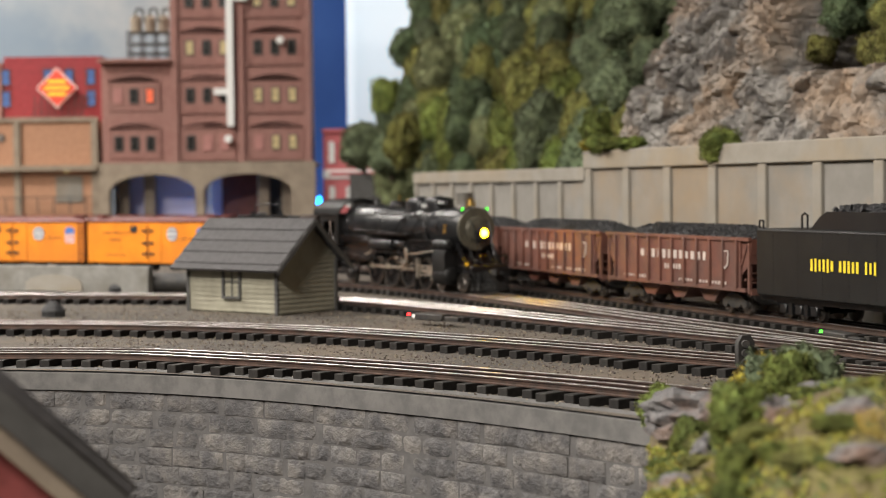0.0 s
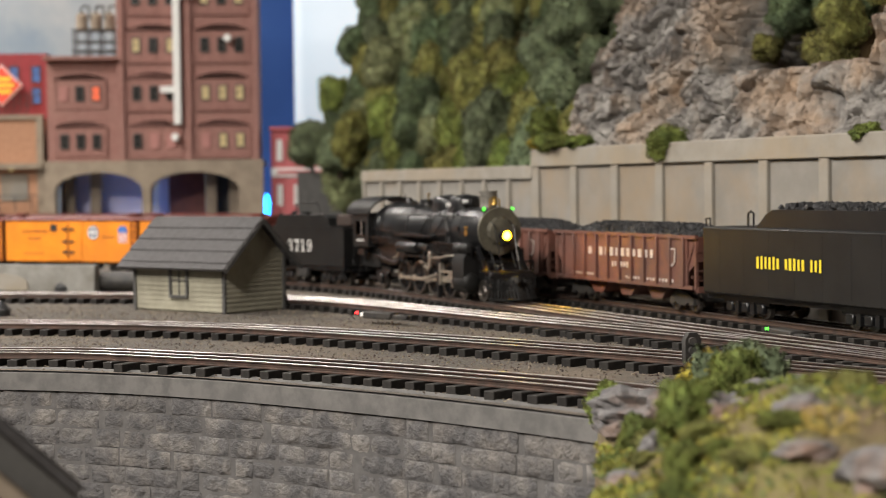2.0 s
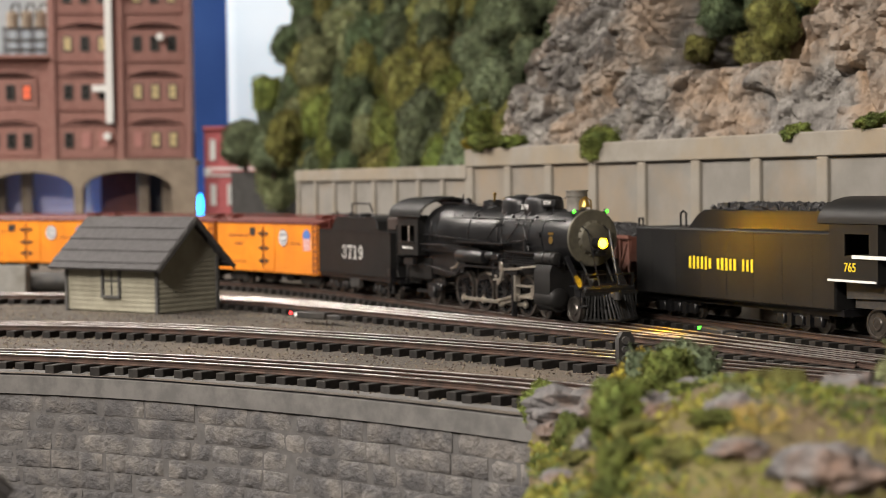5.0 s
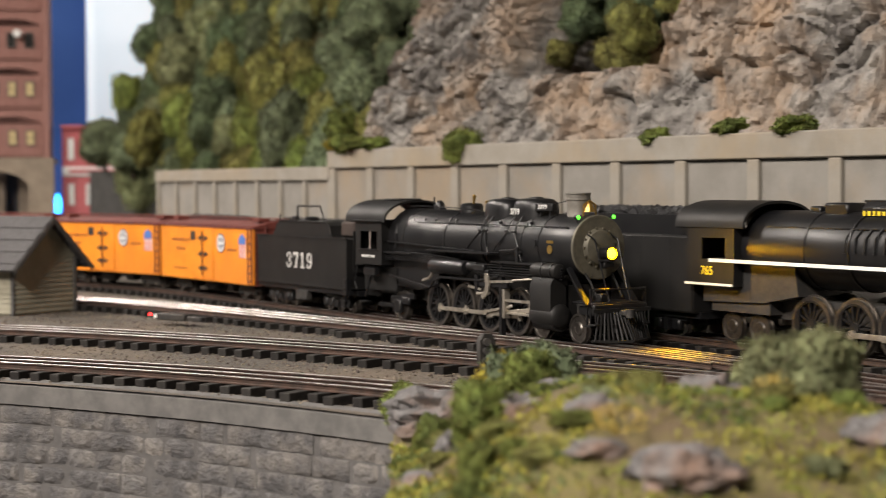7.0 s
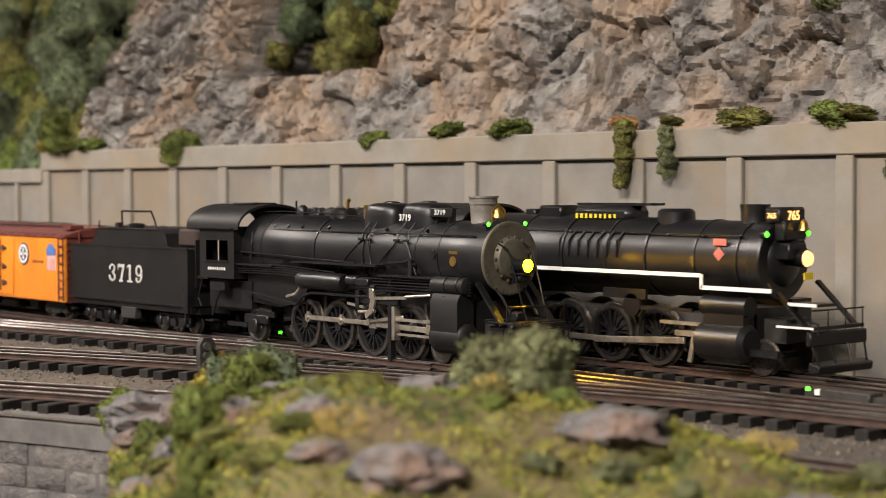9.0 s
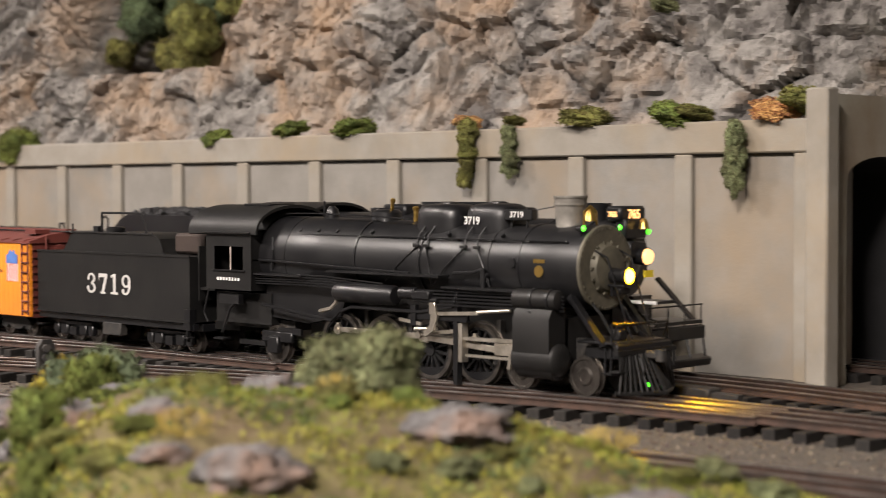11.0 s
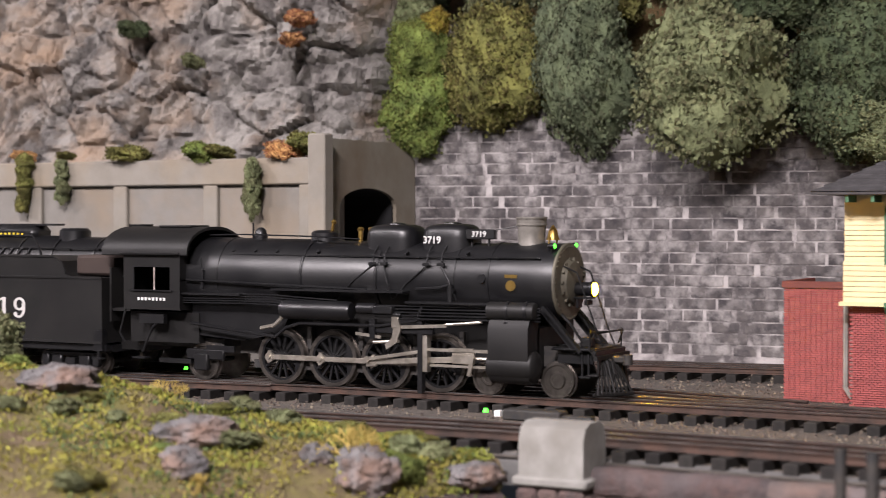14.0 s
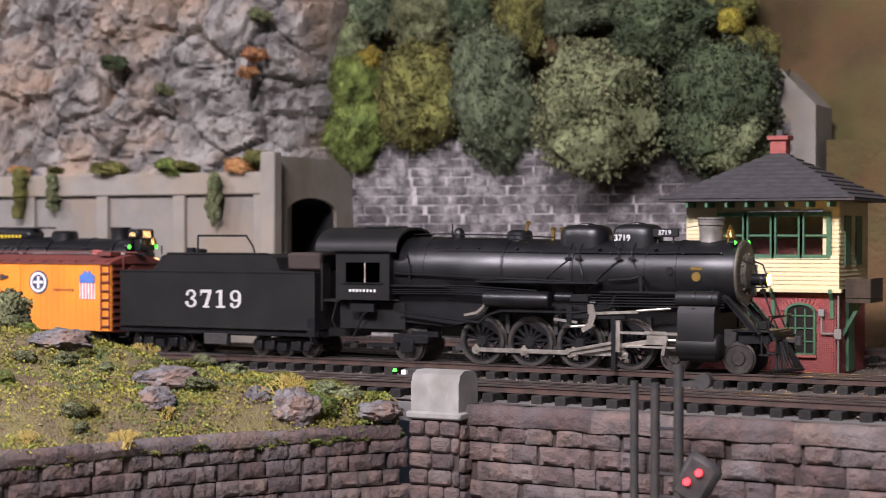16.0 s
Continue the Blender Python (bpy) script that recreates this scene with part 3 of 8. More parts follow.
# ---- block walls ----
def block_wall(name, label, line, top, base, course, length, stone, joint, depth, rough, seed, keep, gap=0.0006, bed=0.45):
    """Rock-faced blocks along a plan line; those where keep() holds are parts, the rest is joined."""
    w = tagged(new(name), label, "stone wall", kind="structure")
    rows = smooth_line(line, 0.005)
    rnd = random.Random(seed)
    core = Geo()
    for a, b in zip(rows[::4], rows[4::4]):
        (xa, ya), (xb, yb) = offset(a, depth * bed), offset(b, depth * bed)
        (xc, yc), (xd, yd) = offset(b, depth * 2.5), offset(a, depth * 2.5)
        core.add([(xa, ya, base), (xb, yb, base), (xb, yb, top - 0.001), (xa, ya, top - 0.001), (xd, yd, base), (xc, yc, base), (xc, yc, top - 0.001), (xd, yd, top - 0.001)], [(0, 1, 2, 3), (3, 2, 6, 7), (4, 7, 6, 5), (0, 4, 5, 1)])
    part("joint_bed", core, joint, w, "recessed mortar bed", angle=0)
    shapes = []
    for i in range(10):
        g = Geo()
        n, k = 7, 5
        vs = []
        for a in range(n):
            for b in range(k):
                u, v = a / (n - 1) - 0.5, b / (k - 1) - 0.5
                rim = a in (0, n - 1) or b in (0, k - 1)
                vs.append((u * (0.975 if rim else 0.99) + rnd.uniform(-0.012, 0.012), -0.5 + (0.22 + rnd.uniform(-0.06, 0.06) if rim else rnd.uniform(-rough, rough * 0.3)) * 0.5, v * 0.94 + rnd.uniform(-0.03, 0.03)))
        o = len(vs)
        vs += [(-0.485, 0.5, -0.465), (0.485, 0.5, -0.465), (0.485, 0.5, 0.465), (-0.485, 0.5, 0.465)]
        fs = [(a * k + b, a * k + k + b, a * k + k + b + 1, a * k + b + 1) for a in range(n - 1) for b in range(k - 1)]
        fs += [tuple([a * k for a in range(n)] + [o + 1, o])[::-1], tuple([a * k + k - 1 for a in range(n)] + [o + 2, o + 3]), tuple([b for b in range(k)] + [o + 3, o]), tuple([(n - 1) * k + b for b in range(k)] + [o + 2, o + 1])[::-1]]
        g.add(vs, fs)
        me = mesh("stone", g, 50)
        me.materials.append(stone)
        shapes.append(me)
    rest = Geo()
    n_course = int((top - base) / course)
    for c in range(n_course):
        z = top - course * (c + 0.5)
        s = -rnd.uniform(0, length)
        while s < len(rows) * 0.005 - 0.002:
            ln = length * rnd.uniform(0.7, 1.35)
            i = int(min(max((s + ln / 2) / 0.005, 0), len(rows) - 1))
            if s + ln / 2 > 0:
                r = rows[i]
                x, y = offset(r, depth * 0.5 + rnd.uniform(-0.06, 0.1) * depth)
                m = pose(x, y, z, 0, 0, math.degrees(r[2]) + rnd.uniform(-0.6, 0.6)) @ Matrix.Diagonal((ln - gap, depth, course - gap * 0.6, 1))
                me = rnd.choice(shapes)
                if keep(x, z):
                    part("stone", me, None, w, m=m)
                else:
                    rest.add([v.co for v in me.vertices], [tuple(p.vertices) for p in me.polygons], m)
            s += ln
    if rest.f:
        part("stone_rest", rest, stone, w, angle=0)["kind"] = "stuff"
    return w


block_wall("wall_grey_stone", "grey rough stone block retaining wall under the track", ((-1.62, -0.62), (-1.45, -0.36), (-1.32, -0.1), (-1.21, 0.09), (-1.137, 0.205), (-1.049, 0.285), (-0.942, 0.347), (-0.858, 0.386), (-0.752, 0.423), (-0.64, 0.452), (-0.55, 0.473)), -0.0225, -0.11, 0.0119, 0.0205, STONE_GREY, JOINT_GREY, 0.0055, 0.24, 3, lambda x, z: x > -1.17 and z > -0.082, gap=0.0004, bed=0.17)
cope = Geo()
for r in edge[20:-6]:
    front, rear = offset(r, -0.001), offset(r, 0.014)
    cope.v += [Vector((*front, -0.0225)), Vector((*front, -0.011)), Vector((*rear, -0.0085))]
for i in range(len(cope.v) // 3 - 1):
    cope.f += [(3 * i + j, 3 * i + 3 + j, 3 * i + 4 + j, 3 * i + 1 + j) for j in (0, 1)]
part("wall_coping", cope, GREY_BED, None, "smooth grey mortar coping along the track bed", angle=30)["kind"] = "structure"


# ---- cliff above the retaining wall ----
def sstep(a, b, x):
    t = min(max((x - a) / (b - a), 0.0), 1.0)
    return t * t * (3 - 2 * t)


def rock_offset(p, seed, size):
    """How far the rock stands out at a place: blocks of two sizes with cracks, and grain."""
    q = p * (1.0 / size) + Vector((seed, seed * 0.37, 0))
    q = q + 0.35 * Vector(noise.noise_vector(q * 0.9))
    d, pts = noise.voronoi(Vector((q.x, q.y * 0.6, q.z * 1.35)))
    big = 0.5 * noise.noise(pts[0] * 3.1) - 0.32 * max(0.0, 0.13 - (d[1] - d[0])) / 0.13
    q2 = q * 2.7
    d2, pts2 = noise.voronoi(q2)
    small = 0.26 * noise.noise(pts2[0] * 2.3) - 0.16 * max(0.0, 0.15 - (d2[1] - d2[0])) / 0.15
    return big + small + 0.5 * noise.fractal(q * 1.1, 0.85, 2.1, 6) - 0.28 * abs(noise.noise(Vector((q.x * 1.3 + q.z * 0.5, q.y, q.z * 0.8)))) + 0.10 * noise.noise(q * 7) + 0.05 * noise.noise(q * 15)


def cliff(name, label, x0, x1, lean, nx, nz, z1, seed, size, amp, base_y, left_lean=0.0, right_round=0.07, left_round=0.07):
    verts, faces = [], []
    for i in range(nx + 1):
        u = i / nx
        for j in range(nz + 1):
            v = j / nz
            z = 0.142 + (z1 - 0.142) * v
            x = x0 + (x1 - x0) * u + left_lean * v * (1 - u)
            dl, dr = (x - x0 - left_lean * v), (x1 - x)
            back = 0.22 * (1 - sstep(0, left_round, dl)) ** 2 + 0.22 * (1 - sstep(0, right_round, dr)) ** 2
            y = base_y + lean * (z - 0.142) + back
            p = Vector((x, y, z))
            d = rock_offset(p, seed, size) * amp * min(1.0, 0.35 + 4 * v)
            verts.append((x + d * 0.25, y - d, z + d * 0.12))
    for i in range(nx):
        for j in range(nz):
            a = i * (nz + 1) + j
            faces.append((a, a + nz + 1, a + nz + 2, a + 1))
    g = Geo()
    g.v, g.f = [Vector(v) for v in verts], faces
    return tagged(part(name, g, ROCK, None, label, angle=28), category="rock cliff", kind="structure")


cliff("cliff_west", "jagged grey and tan rock cliff above the wall", -1.83, -1.43, 0.30, 200, 130, 0.47, 2.0, 0.033, 0.024, 0.925, left_lean=0.16)
cliff("cliff_ledge", "low grey rock ledge under the brush", -1.53, -1.15, 0.25, 160, 46, 0.218, 5.0, 0.05, 0.02, 0.925)
cliff("cliff_east", "broad grey and tan rock cliff above the wall", -1.255, -0.515, 0.22, 300, 150, 0.52, 9.0, 0.055, 0.026, 0.925)
g = Geo()
g.box((-1.34, 1.10, 0.3), (0.36, 0.03, 0.5), (0, 0, 0))
part("hill_shade", g, EARTH, None, "dark earth bank behind the brush")["kind"] = "structure"


# ---- foliage ----
def crown_mesh(seed, flakes, flake=0.10, squash=0.9, lump=0.28):
    """A crown of radius 1: a lumpy core covered with small leaf flakes."""
    rnd = random.Random(seed)
    bm = bmesh.new()
    bmesh.ops.create_icosphere(bm, subdivisions=3, radius=1)

    def reach(d):
        box = (abs(d.x) ** 3 + abs(d.y) ** 3 + abs(d.z) ** 3) ** (-1 / 3)
        return 0.86 + 0.45 * (box - 1) + lump * noise.noise(d * 1.7 + Vector((seed * 3.1, 0, 0))) + 0.15 * noise.noise(d * 4.5 + Vector((0, seed, 0))) + 0.05 * noise.noise(d * 11 + Vector((seed, 0, 0)))

    for v in bm.verts:
        d = v.co.normalized()
        v.co = d * (reach(d) - 0.05)
        v.co.z *= squash
    me0 = bpy.data.meshes.new("core")
    bm.to_mesh(me0)
    bm.free()
    g = Geo()
    g.add([v.co.copy() for v in me0.vertices], [tuple(p.vertices) for p in me0.polygons])
    for _ in range(flakes):
        d = Vector((rnd.gauss(0, 1), rnd.gauss(0, 1), rnd.gauss(0, 1))).normalized()
        c = d * reach(d) * rnd.uniform(0.93, 1.07)
        c.z *= squash
        s = flake * rnd.uniform(0.5, 1.3)
        e = Euler((rnd.uniform(0, 6), rnd.uniform(0, 6), rnd.uniform(0, 6))).to_matrix()
        g.add([c + e @ Vector(q) * s for q in ((-0.5, -0.3, 0), (0.4, -0.5, 0.15), (0.55, 0.3, 0), (-0.3, 0.5, 0.2))], [(0, 1, 2, 3)])
    me = bpy.data.meshes.new("crown")
    me.from_pydata([tuple(v) for v in g.v], [], g.f)
    return me


CROWNS = {}
for ci, fm in enumerate(FOREST):
    for k in range(3):
        me = crown_mesh(ci * 5 + k + 1, 6500, 0.05, (0.95, 1.1, 0.85)[k], 0.30)
        me.materials.append(fm)
        CROWNS[ci, k] = me
TRUNK = mesh("trunk", Geo().cyl((0, 0, -1.1), (0.05, 0, 0.3), 0.1, 0.05, 8).cyl((0.02, 0, -0.3), (0.4, 0.1, 0.3), 0.05, 0.02, 6).cyl((0.02, 0, -0.2), (-0.35, -0.15, 0.35), 0.05, 0.02, 6))
BARK = mat("bark", (0.06, 0.045, 0.03), None, 200, 0.9)
TRUNK.materials.append(BARK)
CROWN_NAMES = ("dark green", "olive green", "blue-green", "grey-green", "mossy green", "golden yellow", "rusty brown")


COARSE = {}
for ci, fm in enumerate(FOREST):
    for k in range(3):
        me = crown_mesh(ci * 7 + k + 40, 2600, 0.095, (0.9, 1.0, 0.7)[k], 0.45)
        me.materials.append(fm)
        COARSE[ci, k] = me


def bush(x, y, z, r, colour, k, rnd, name="tree", group="trees on the hillside", tall=1.0, where="on the hillside", trunk=True):
    ob = thing(name, CROWN_NAMES[colour] + " bushy model " + name + " " + where, name, group, m=pose(x, y, z))
    part("crown", (COARSE if r < 0.0215 else CROWNS)[colour, k], None, ob, m=pose(0, 0, 0, rnd.uniform(-15, 15), rnd.uniform(-15, 15), rnd.uniform(0, 360)) @ Matrix.Diagonal((r, r, r * tall, 1)))
    if trunk:
        part("trunk", TRUNK, None, ob, m=Matrix.Diagonal((r, r, r, 1)))
    return ob


# hillside behind the low wall
def hill_y(x, z):
    return 0.965 + (z - 0.13) * 0.7


rnd = random.Random(11)
g = Geo()
for i in range(30):
    for j in range(12):
        z = -0.01 + 0.55 * j / 11
        x = (-hill_y(0, max(z, 0.1)) * math.tan(math.radians(68.6 - 1.2 * j / 11)) + 0.03) * (1 - i / 29) - 1.75 * i / 29
        g.v.append(Vector((x, hill_y(x, max(z, 0.1)) + 0.035 + 0.02 * noise.noise(Vector((x * 9, z * 9, 0))), z)))
for i in range(29):
    for j in range(11):
        a = i * 12 + j
        g.f.append((a, a + 12, a + 13, a + 1))
part("hillside", g, EARTH, None, "dark earth slope under the trees", angle=60)["kind"] = "structure"
for row in range(9):
    z = 0.130 + row * 0.046
    x0 = -hill_y(0, z) * math.tan(math.radians((69.5, 69.7, 69.4, 69.1, 68.9, 68.6, 68.4, 68.2, 68.0)[row]))
    x1 = -1.86 - 0.012 * row
    x = x0 + rnd.uniform(0, 0.03)
    while x < x1 + 0.12:
        r = rnd.choice((rnd.uniform(0.018, 0.028), rnd.uniform(0.026, 0.042)))
        c = rnd.choice((0, 0, 1, 1, 2, 2, 3, 3, 4, 1))
        bush(x, hill_y(x, z) + rnd.uniform(-0.055 if row else -0.005, 0.02), z + rnd.uniform(-0.014, 0.014), r, c, rnd.randrange(3), rnd, tall=rnd.uniform(1.2, 1.9))
        x += r * rnd.uniform(1.5, 1.85)
# brush in the cliff's cleft
for i in range(34):
    x, z = rnd.uniform(-1.455, -1.255), rnd.uniform(0.222, 0.45)
    bush(x, 0.985 + (z - 0.2) * 0.3 + rnd.uniform(-0.015, 0.015), z, rnd.uniform(0.016, 0.030), rnd.choice((1, 0, 0, 0, 1)), rnd.randrange(3), rnd, "shrub", "brush in the cliff's cleft", where="in a cleft of the cliff", trunk=False)
# tufts along the wall's coping
for x, r, c, tall, drop in ((-1.715, 0.011, 5, 0.9, 0), (-1.69, 0.016, 4, 0.8, 0), (-1.664, 0.014, 4, 0.8, 0), (-1.625, 0.011, 4, 0.8, 0), (-1.445, 0.017, 4, 1.1, 0.006), (-1.135, 0.010, 4, 0.9, 0.005), (-1.04, 0.010, 4, 0.8, 0), (-0.965, 0.012, 4, 0.8, 0.002), (-0.845, 0.008, 6, 0.8, 0), (-0.80, 0.006, 1, 0.7, 0), (-0.735, 0.013, 1, 0.7, 0), (-0.66, 0.012, 4, 0.8, 0), (-0.645, 0.009, 1, 0.7, 0), (-0.585, 0.012, 6, 0.7, 0), (-0.56, 0.013, 1, 0.8, -0.004)):
    bush(x, 0.886, 0.155 - drop, r * 1.35, c, 2, rnd, "shrub", "shrubs along the wall's coping", tall * 0.85, "on the wall's coping", False)
for x, r, c, z0, z1 in ((-0.835, 0.008, 1, 0.150, 0.116), (-0.795, 0.006, 3, 0.146, 0.122), (-0.606, 0.010, 3, 0.140, 0.114)):
    vine = thing("hanging_vine", CROWN_NAMES[c] + " vine hanging over the concrete coping", "vine", "vines on the wall", m=pose(x, 0.874, (z0 + z1) / 2))
    for i in range(5):
        f = i / 4
        part("leaf_clump", COARSE[c, i % 3], None, vine, m=pose(rnd.uniform(-0.003, 0.003), rnd.uniform(-0.002, 0.002), (z0 - z1) * (0.5 - f), 0, 0, rnd.uniform(0, 360)) @ Matrix.Diagonal((r * (1 - 0.3 * f), 0.006, r * 1.1, 1)))
# sprigs on the cliff
for x, z, r, c in ((-0.60, 0.262, 0.012, 6), (-0.605, 0.245, 0.010, 6), (-0.765, 0.262, 0.014, 0), (-0.70, 0.232, 0.010, 3), (-0.60, 0.30, 0.012, 3)):
    bush(x, 0.905 + (z - 0.142) * 0.22, z, r, c, 2, rnd, "shrub", "sprigs on the cliff", 0.8, "growing on the cliff", False)
# dry creeper on the panels
def creeper(x, z, h, seed, down=-1):
    tr = random.Random(seed)
    cr_ = thing("dry_creeper", "thin dark dry creeper on the concrete panel", "creeper", "creepers on the wall", m=pose(x, 0.8835, z))
    g = Geo()

    def grow(p, a, ln, depth):
        e = p + Vector((math.cos(a), 0, math.sin(a))) * ln
        g.cyl(p, e, 0.00022 + 0.0001 * depth, n=4)
        if depth:
            for _ in range(2):
                grow(e, a + tr.uniform(-0.8, 0.8), ln * tr.uniform(0.6, 0.95), depth - 1)

    for a in (down * 1.4, down * 1.9):
        grow(Vector((0, 0, 0)), a, h * 0.3, 4)
    part("stem", g, BARK, cr_, angle=0)


for cx, cz, ch, cs in ((-1.475, 0.126, 0.03, 1), (-1.36, 0.127, 0.024, 2), (-0.875, 0.126, 0.028, 3), (-0.735, 0.127, 0.03, 4), (-0.69, 0.127, 0.03, 5), (-1.02, 0.128, 0.03, 6)):
    creeper(cx, cz, ch, cs)
# bushes over the dark block wall: x, y, z, radius, colour, height
BUSHES = ((-0.532, 1.008, 0.188, 0.032, 4, 1.15), (-0.533, 1.006, 0.239, 0.025, 4, 1.00), (-0.558, 1.027, 0.273, 0.027, 3, 1.20), (-0.462, 1.011, 0.224, 0.042, 1, 1.20), (-0.388, 1.010, 0.222, 0.040, 2, 1.40), (-0.279, 1.005, 0.203, 0.058, 3, 1.12), (-0.172, 1.013, 0.204, 0.050, 0, 1.10), (-0.515, 1.003, 0.261, 0.010, 5, 1.00), (-0.476, 1.038, 0.296, 0.031, 3, 1.10), (-0.433, 1.057, 0.310, 0.029, 0, 1.00), (-0.367, 1.026, 0.289, 0.026, 1, 1.20), (-0.315, 1.038, 0.300, 0.034, 2, 0.90), (-0.232, 1.031, 0.279, 0.045, 0, 0.80), (-0.159, 1.002, 0.276, 0.010, 5, 1.00), (-0.149, 1.025, 0.252, 0.021, 1, 1.20), (-0.548, 1.048, 0.315, 0.032, 2, 1.00), (-0.160, 1.004, 0.174, 0.034, 3, 0.90), (-0.425, 1.080, 0.355, 0.041, 2, 1.20), (-0.339, 1.091, 0.361, 0.045, 0, 1.20), (-0.253, 1.091, 0.344, 0.043, 3, 1.20), (-0.518, 1.091, 0.363, 0.043, 1, 1.20), (-0.597, 1.091, 0.363, 0.045, 3, 1.20), (-0.193, 1.087, 0.319, 0.029, 1, 1.00))
for i, (x, y, z, r, c, tall) in enumerate(BUSHES):
    bush(x, y, z, r * 1.13, c, i % 3, rnd, "bush", "bushes over the block wall", tall, "over the dark block wall")

# ---- dark block wall behind the tower ----
block_wall("wall_dark_block", "dark stone block wall with pale mortar joints", ((-0.538, 1.004), (-0.3, 1.022), (-0.105, 1.040)), 0.19, -0.01, 0.0087, 0.0185, STONE_DARK, JOINT_WHITE, 0.0012, 0.12, 8, lambda x, z: -0.50 < x < -0.12 and 0.03 < z < 0.135, gap=0.001)
g = Geo()
for i in range(24):
    for j in range(14):
        x, z = -0.6 + 1.6 * i / 23, 0.17 + 0.5 * j / 13
        g.v.append(Vector((x, 1.09 + 0.45 * (z - 0.17) + 0.04 * (x + 0.5) + 0.05 * noise.noise(Vector((x * 5, z * 5, 1))), z)))
for i in range(23):
    for j in range(13):
        a = i * 14 + j
        g.f.append((a, a + 14, a + 15, a + 1))
part("hill_brown", g, EARTH, None, "brown earth hillside behind the tower", angle=60)["kind"] = "structure"
part("hill_foot", Geo().box((0.46, 1.10, 0.08), (1.1, 0.06, 0.19), (0, 0, 2)), EARTH, None, "brown earth foot of the hillside")["kind"] = "structure"
pier = thing("bridge_abutment", "pale concrete abutment block on the hillside", "abutment", kind="structure", m=pose(-0.098, 1.035, 0.12))
part("block", Geo().box((-0.0445, 0.03, 0.058), (0.031, 0.06, 0.12), bev=0.001), CAP, pier)
part("wing_wall", Geo().prism([(-0.0285, 0), (0.003, 0), (0.003, 0.085), (-0.0285, 0.1175)], 0.004, 0.06, "y"), CONCRETE, pier)


# ---- grassy bank and its stone wall ----
BANK_WALL = ((-0.345, 0.150), (-0.335, 0.235), (-0.305, 0.320), (-0.258, 0.415), (-0.203, 0.494))


def bank_z(x, y):
    """Height of the bank: it rises from its wall and falls to the outer track."""
    best = min((Vector((x - a, y - b)).length, a, b) for a, b in BANK_PTS)
    track_d = min(Vector((x - a, y - b)).length for a, b in EDGE_PTS)
    f = best[0] / (best[0] + track_d + 1e-6)
    z = -0.026 + 0.018 * sstep(0, 0.25, f) + 0.043 * math.exp(-((f - 0.66) / 0.30) ** 2) * sstep(-0.20, -0.50, x) * sstep(-0.01, 0.085, 0.488 * x + 0.873 * y)
    if track_d < 0.02:
        z = z + (-0.012 - z) * (1 - track_d / 0.02)
    return z + (0.15 + 0.85 * sstep(0, 0.04, best[0])) * (0.004 * noise.noise(Vector((x * 40, y * 40, 0))) + 0.007 * noise.noise(Vector((x * 13, y * 13, 3))))


BANK_PTS = [r[:2] for r in smooth_line(BANK_WALL, 0.012)]
EDGE_PTS = [r[:2] for r in edge if r[0] > -0.95]
top_line = smooth_line(((-0.345, 0.165), (-0.45, 0.245), (-0.56, 0.312), (-0.67, 0.375), (-0.745, 0.418), (-0.68, 0.440), (-0.55, 0.473), (-0.42, 0.497), (-0.32, 0.507), (-0.245, 0.512)), 0.004)
low_line = smooth_line(BANK_WALL, 0.004)
g = Geo()
N, K = 150, 60
for i in range(N + 1):
    a = Vector(top_line[int(i / N * (len(top_line) - 1))][:2])
    b = Vector(low_line[int(i / N * (len(low_line) - 1))][:2])
    for j in range(K + 1):
        p = a.lerp(b, j / K)
        z = bank_z(p.x, p.y)
        if j == 0:
            z = min(z, -0.03 if i < N * 0.5 else -0.012)
        g.v.append(Vector((p.x, p.y, z)))
for i in range(N):
    for j in range(K):
        q = i * (K + 1) + j
        g.f.append((q, q + K + 1, q + K + 2, q + 1))
bank = part("grass_bank", g, GRASS, None, "mossy green and brown grassy bank", angle=60)
bank["kind"] = "structure"
g = Geo()
for i in range(N):
    a = Vector(top_line[int(i / N * (len(top_line) - 1))][:2])
    b = Vector(top_line[int((i + 1) / N * (len(top_line) - 1))][:2])
    za, zb = g_z = (bank_z(a.x, a.y), bank_z(b.x, b.y))
    g.add([(a.x, a.y, -0.22), (b.x, b.y, -0.22), (b.x, b.y, -0.012 if i >= N * 0.5 else -0.03), (a.x, a.y, -0.012 if i >= N * 0.5 else -0.03)], [(0, 1, 2, 3)])
part("bank_side", g, EARTH, None, "earth side of the grassy bank")["kind"] = "structure"
wall_bank = block_wall("wall_brown_stone_bank", "brown rock-faced stone wall under the grassy bank", BANK_WALL, -0.0295, -0.13, 0.0098, 0.0165, STONE_BROWN, JOINT_BROWN, 0.0065, 0.45, 21, lambda x, z: x > -0.36 and z > -0.10)
WALL_TRACK = ((-0.166, 0.500), (0.10, 0.484), (0.5, 0.462), (1.0, 0.43))
wall_track = block_wall("wall_brown_stone_track", "brown rock-faced stone wall along the outer track", WALL_TRACK, -0.0195, -0.13, 0.0115, 0.0195, STONE_BROWN, JOINT_BROWN, 0.007, 0.45, 22, lambda x, z: x < 0.2)
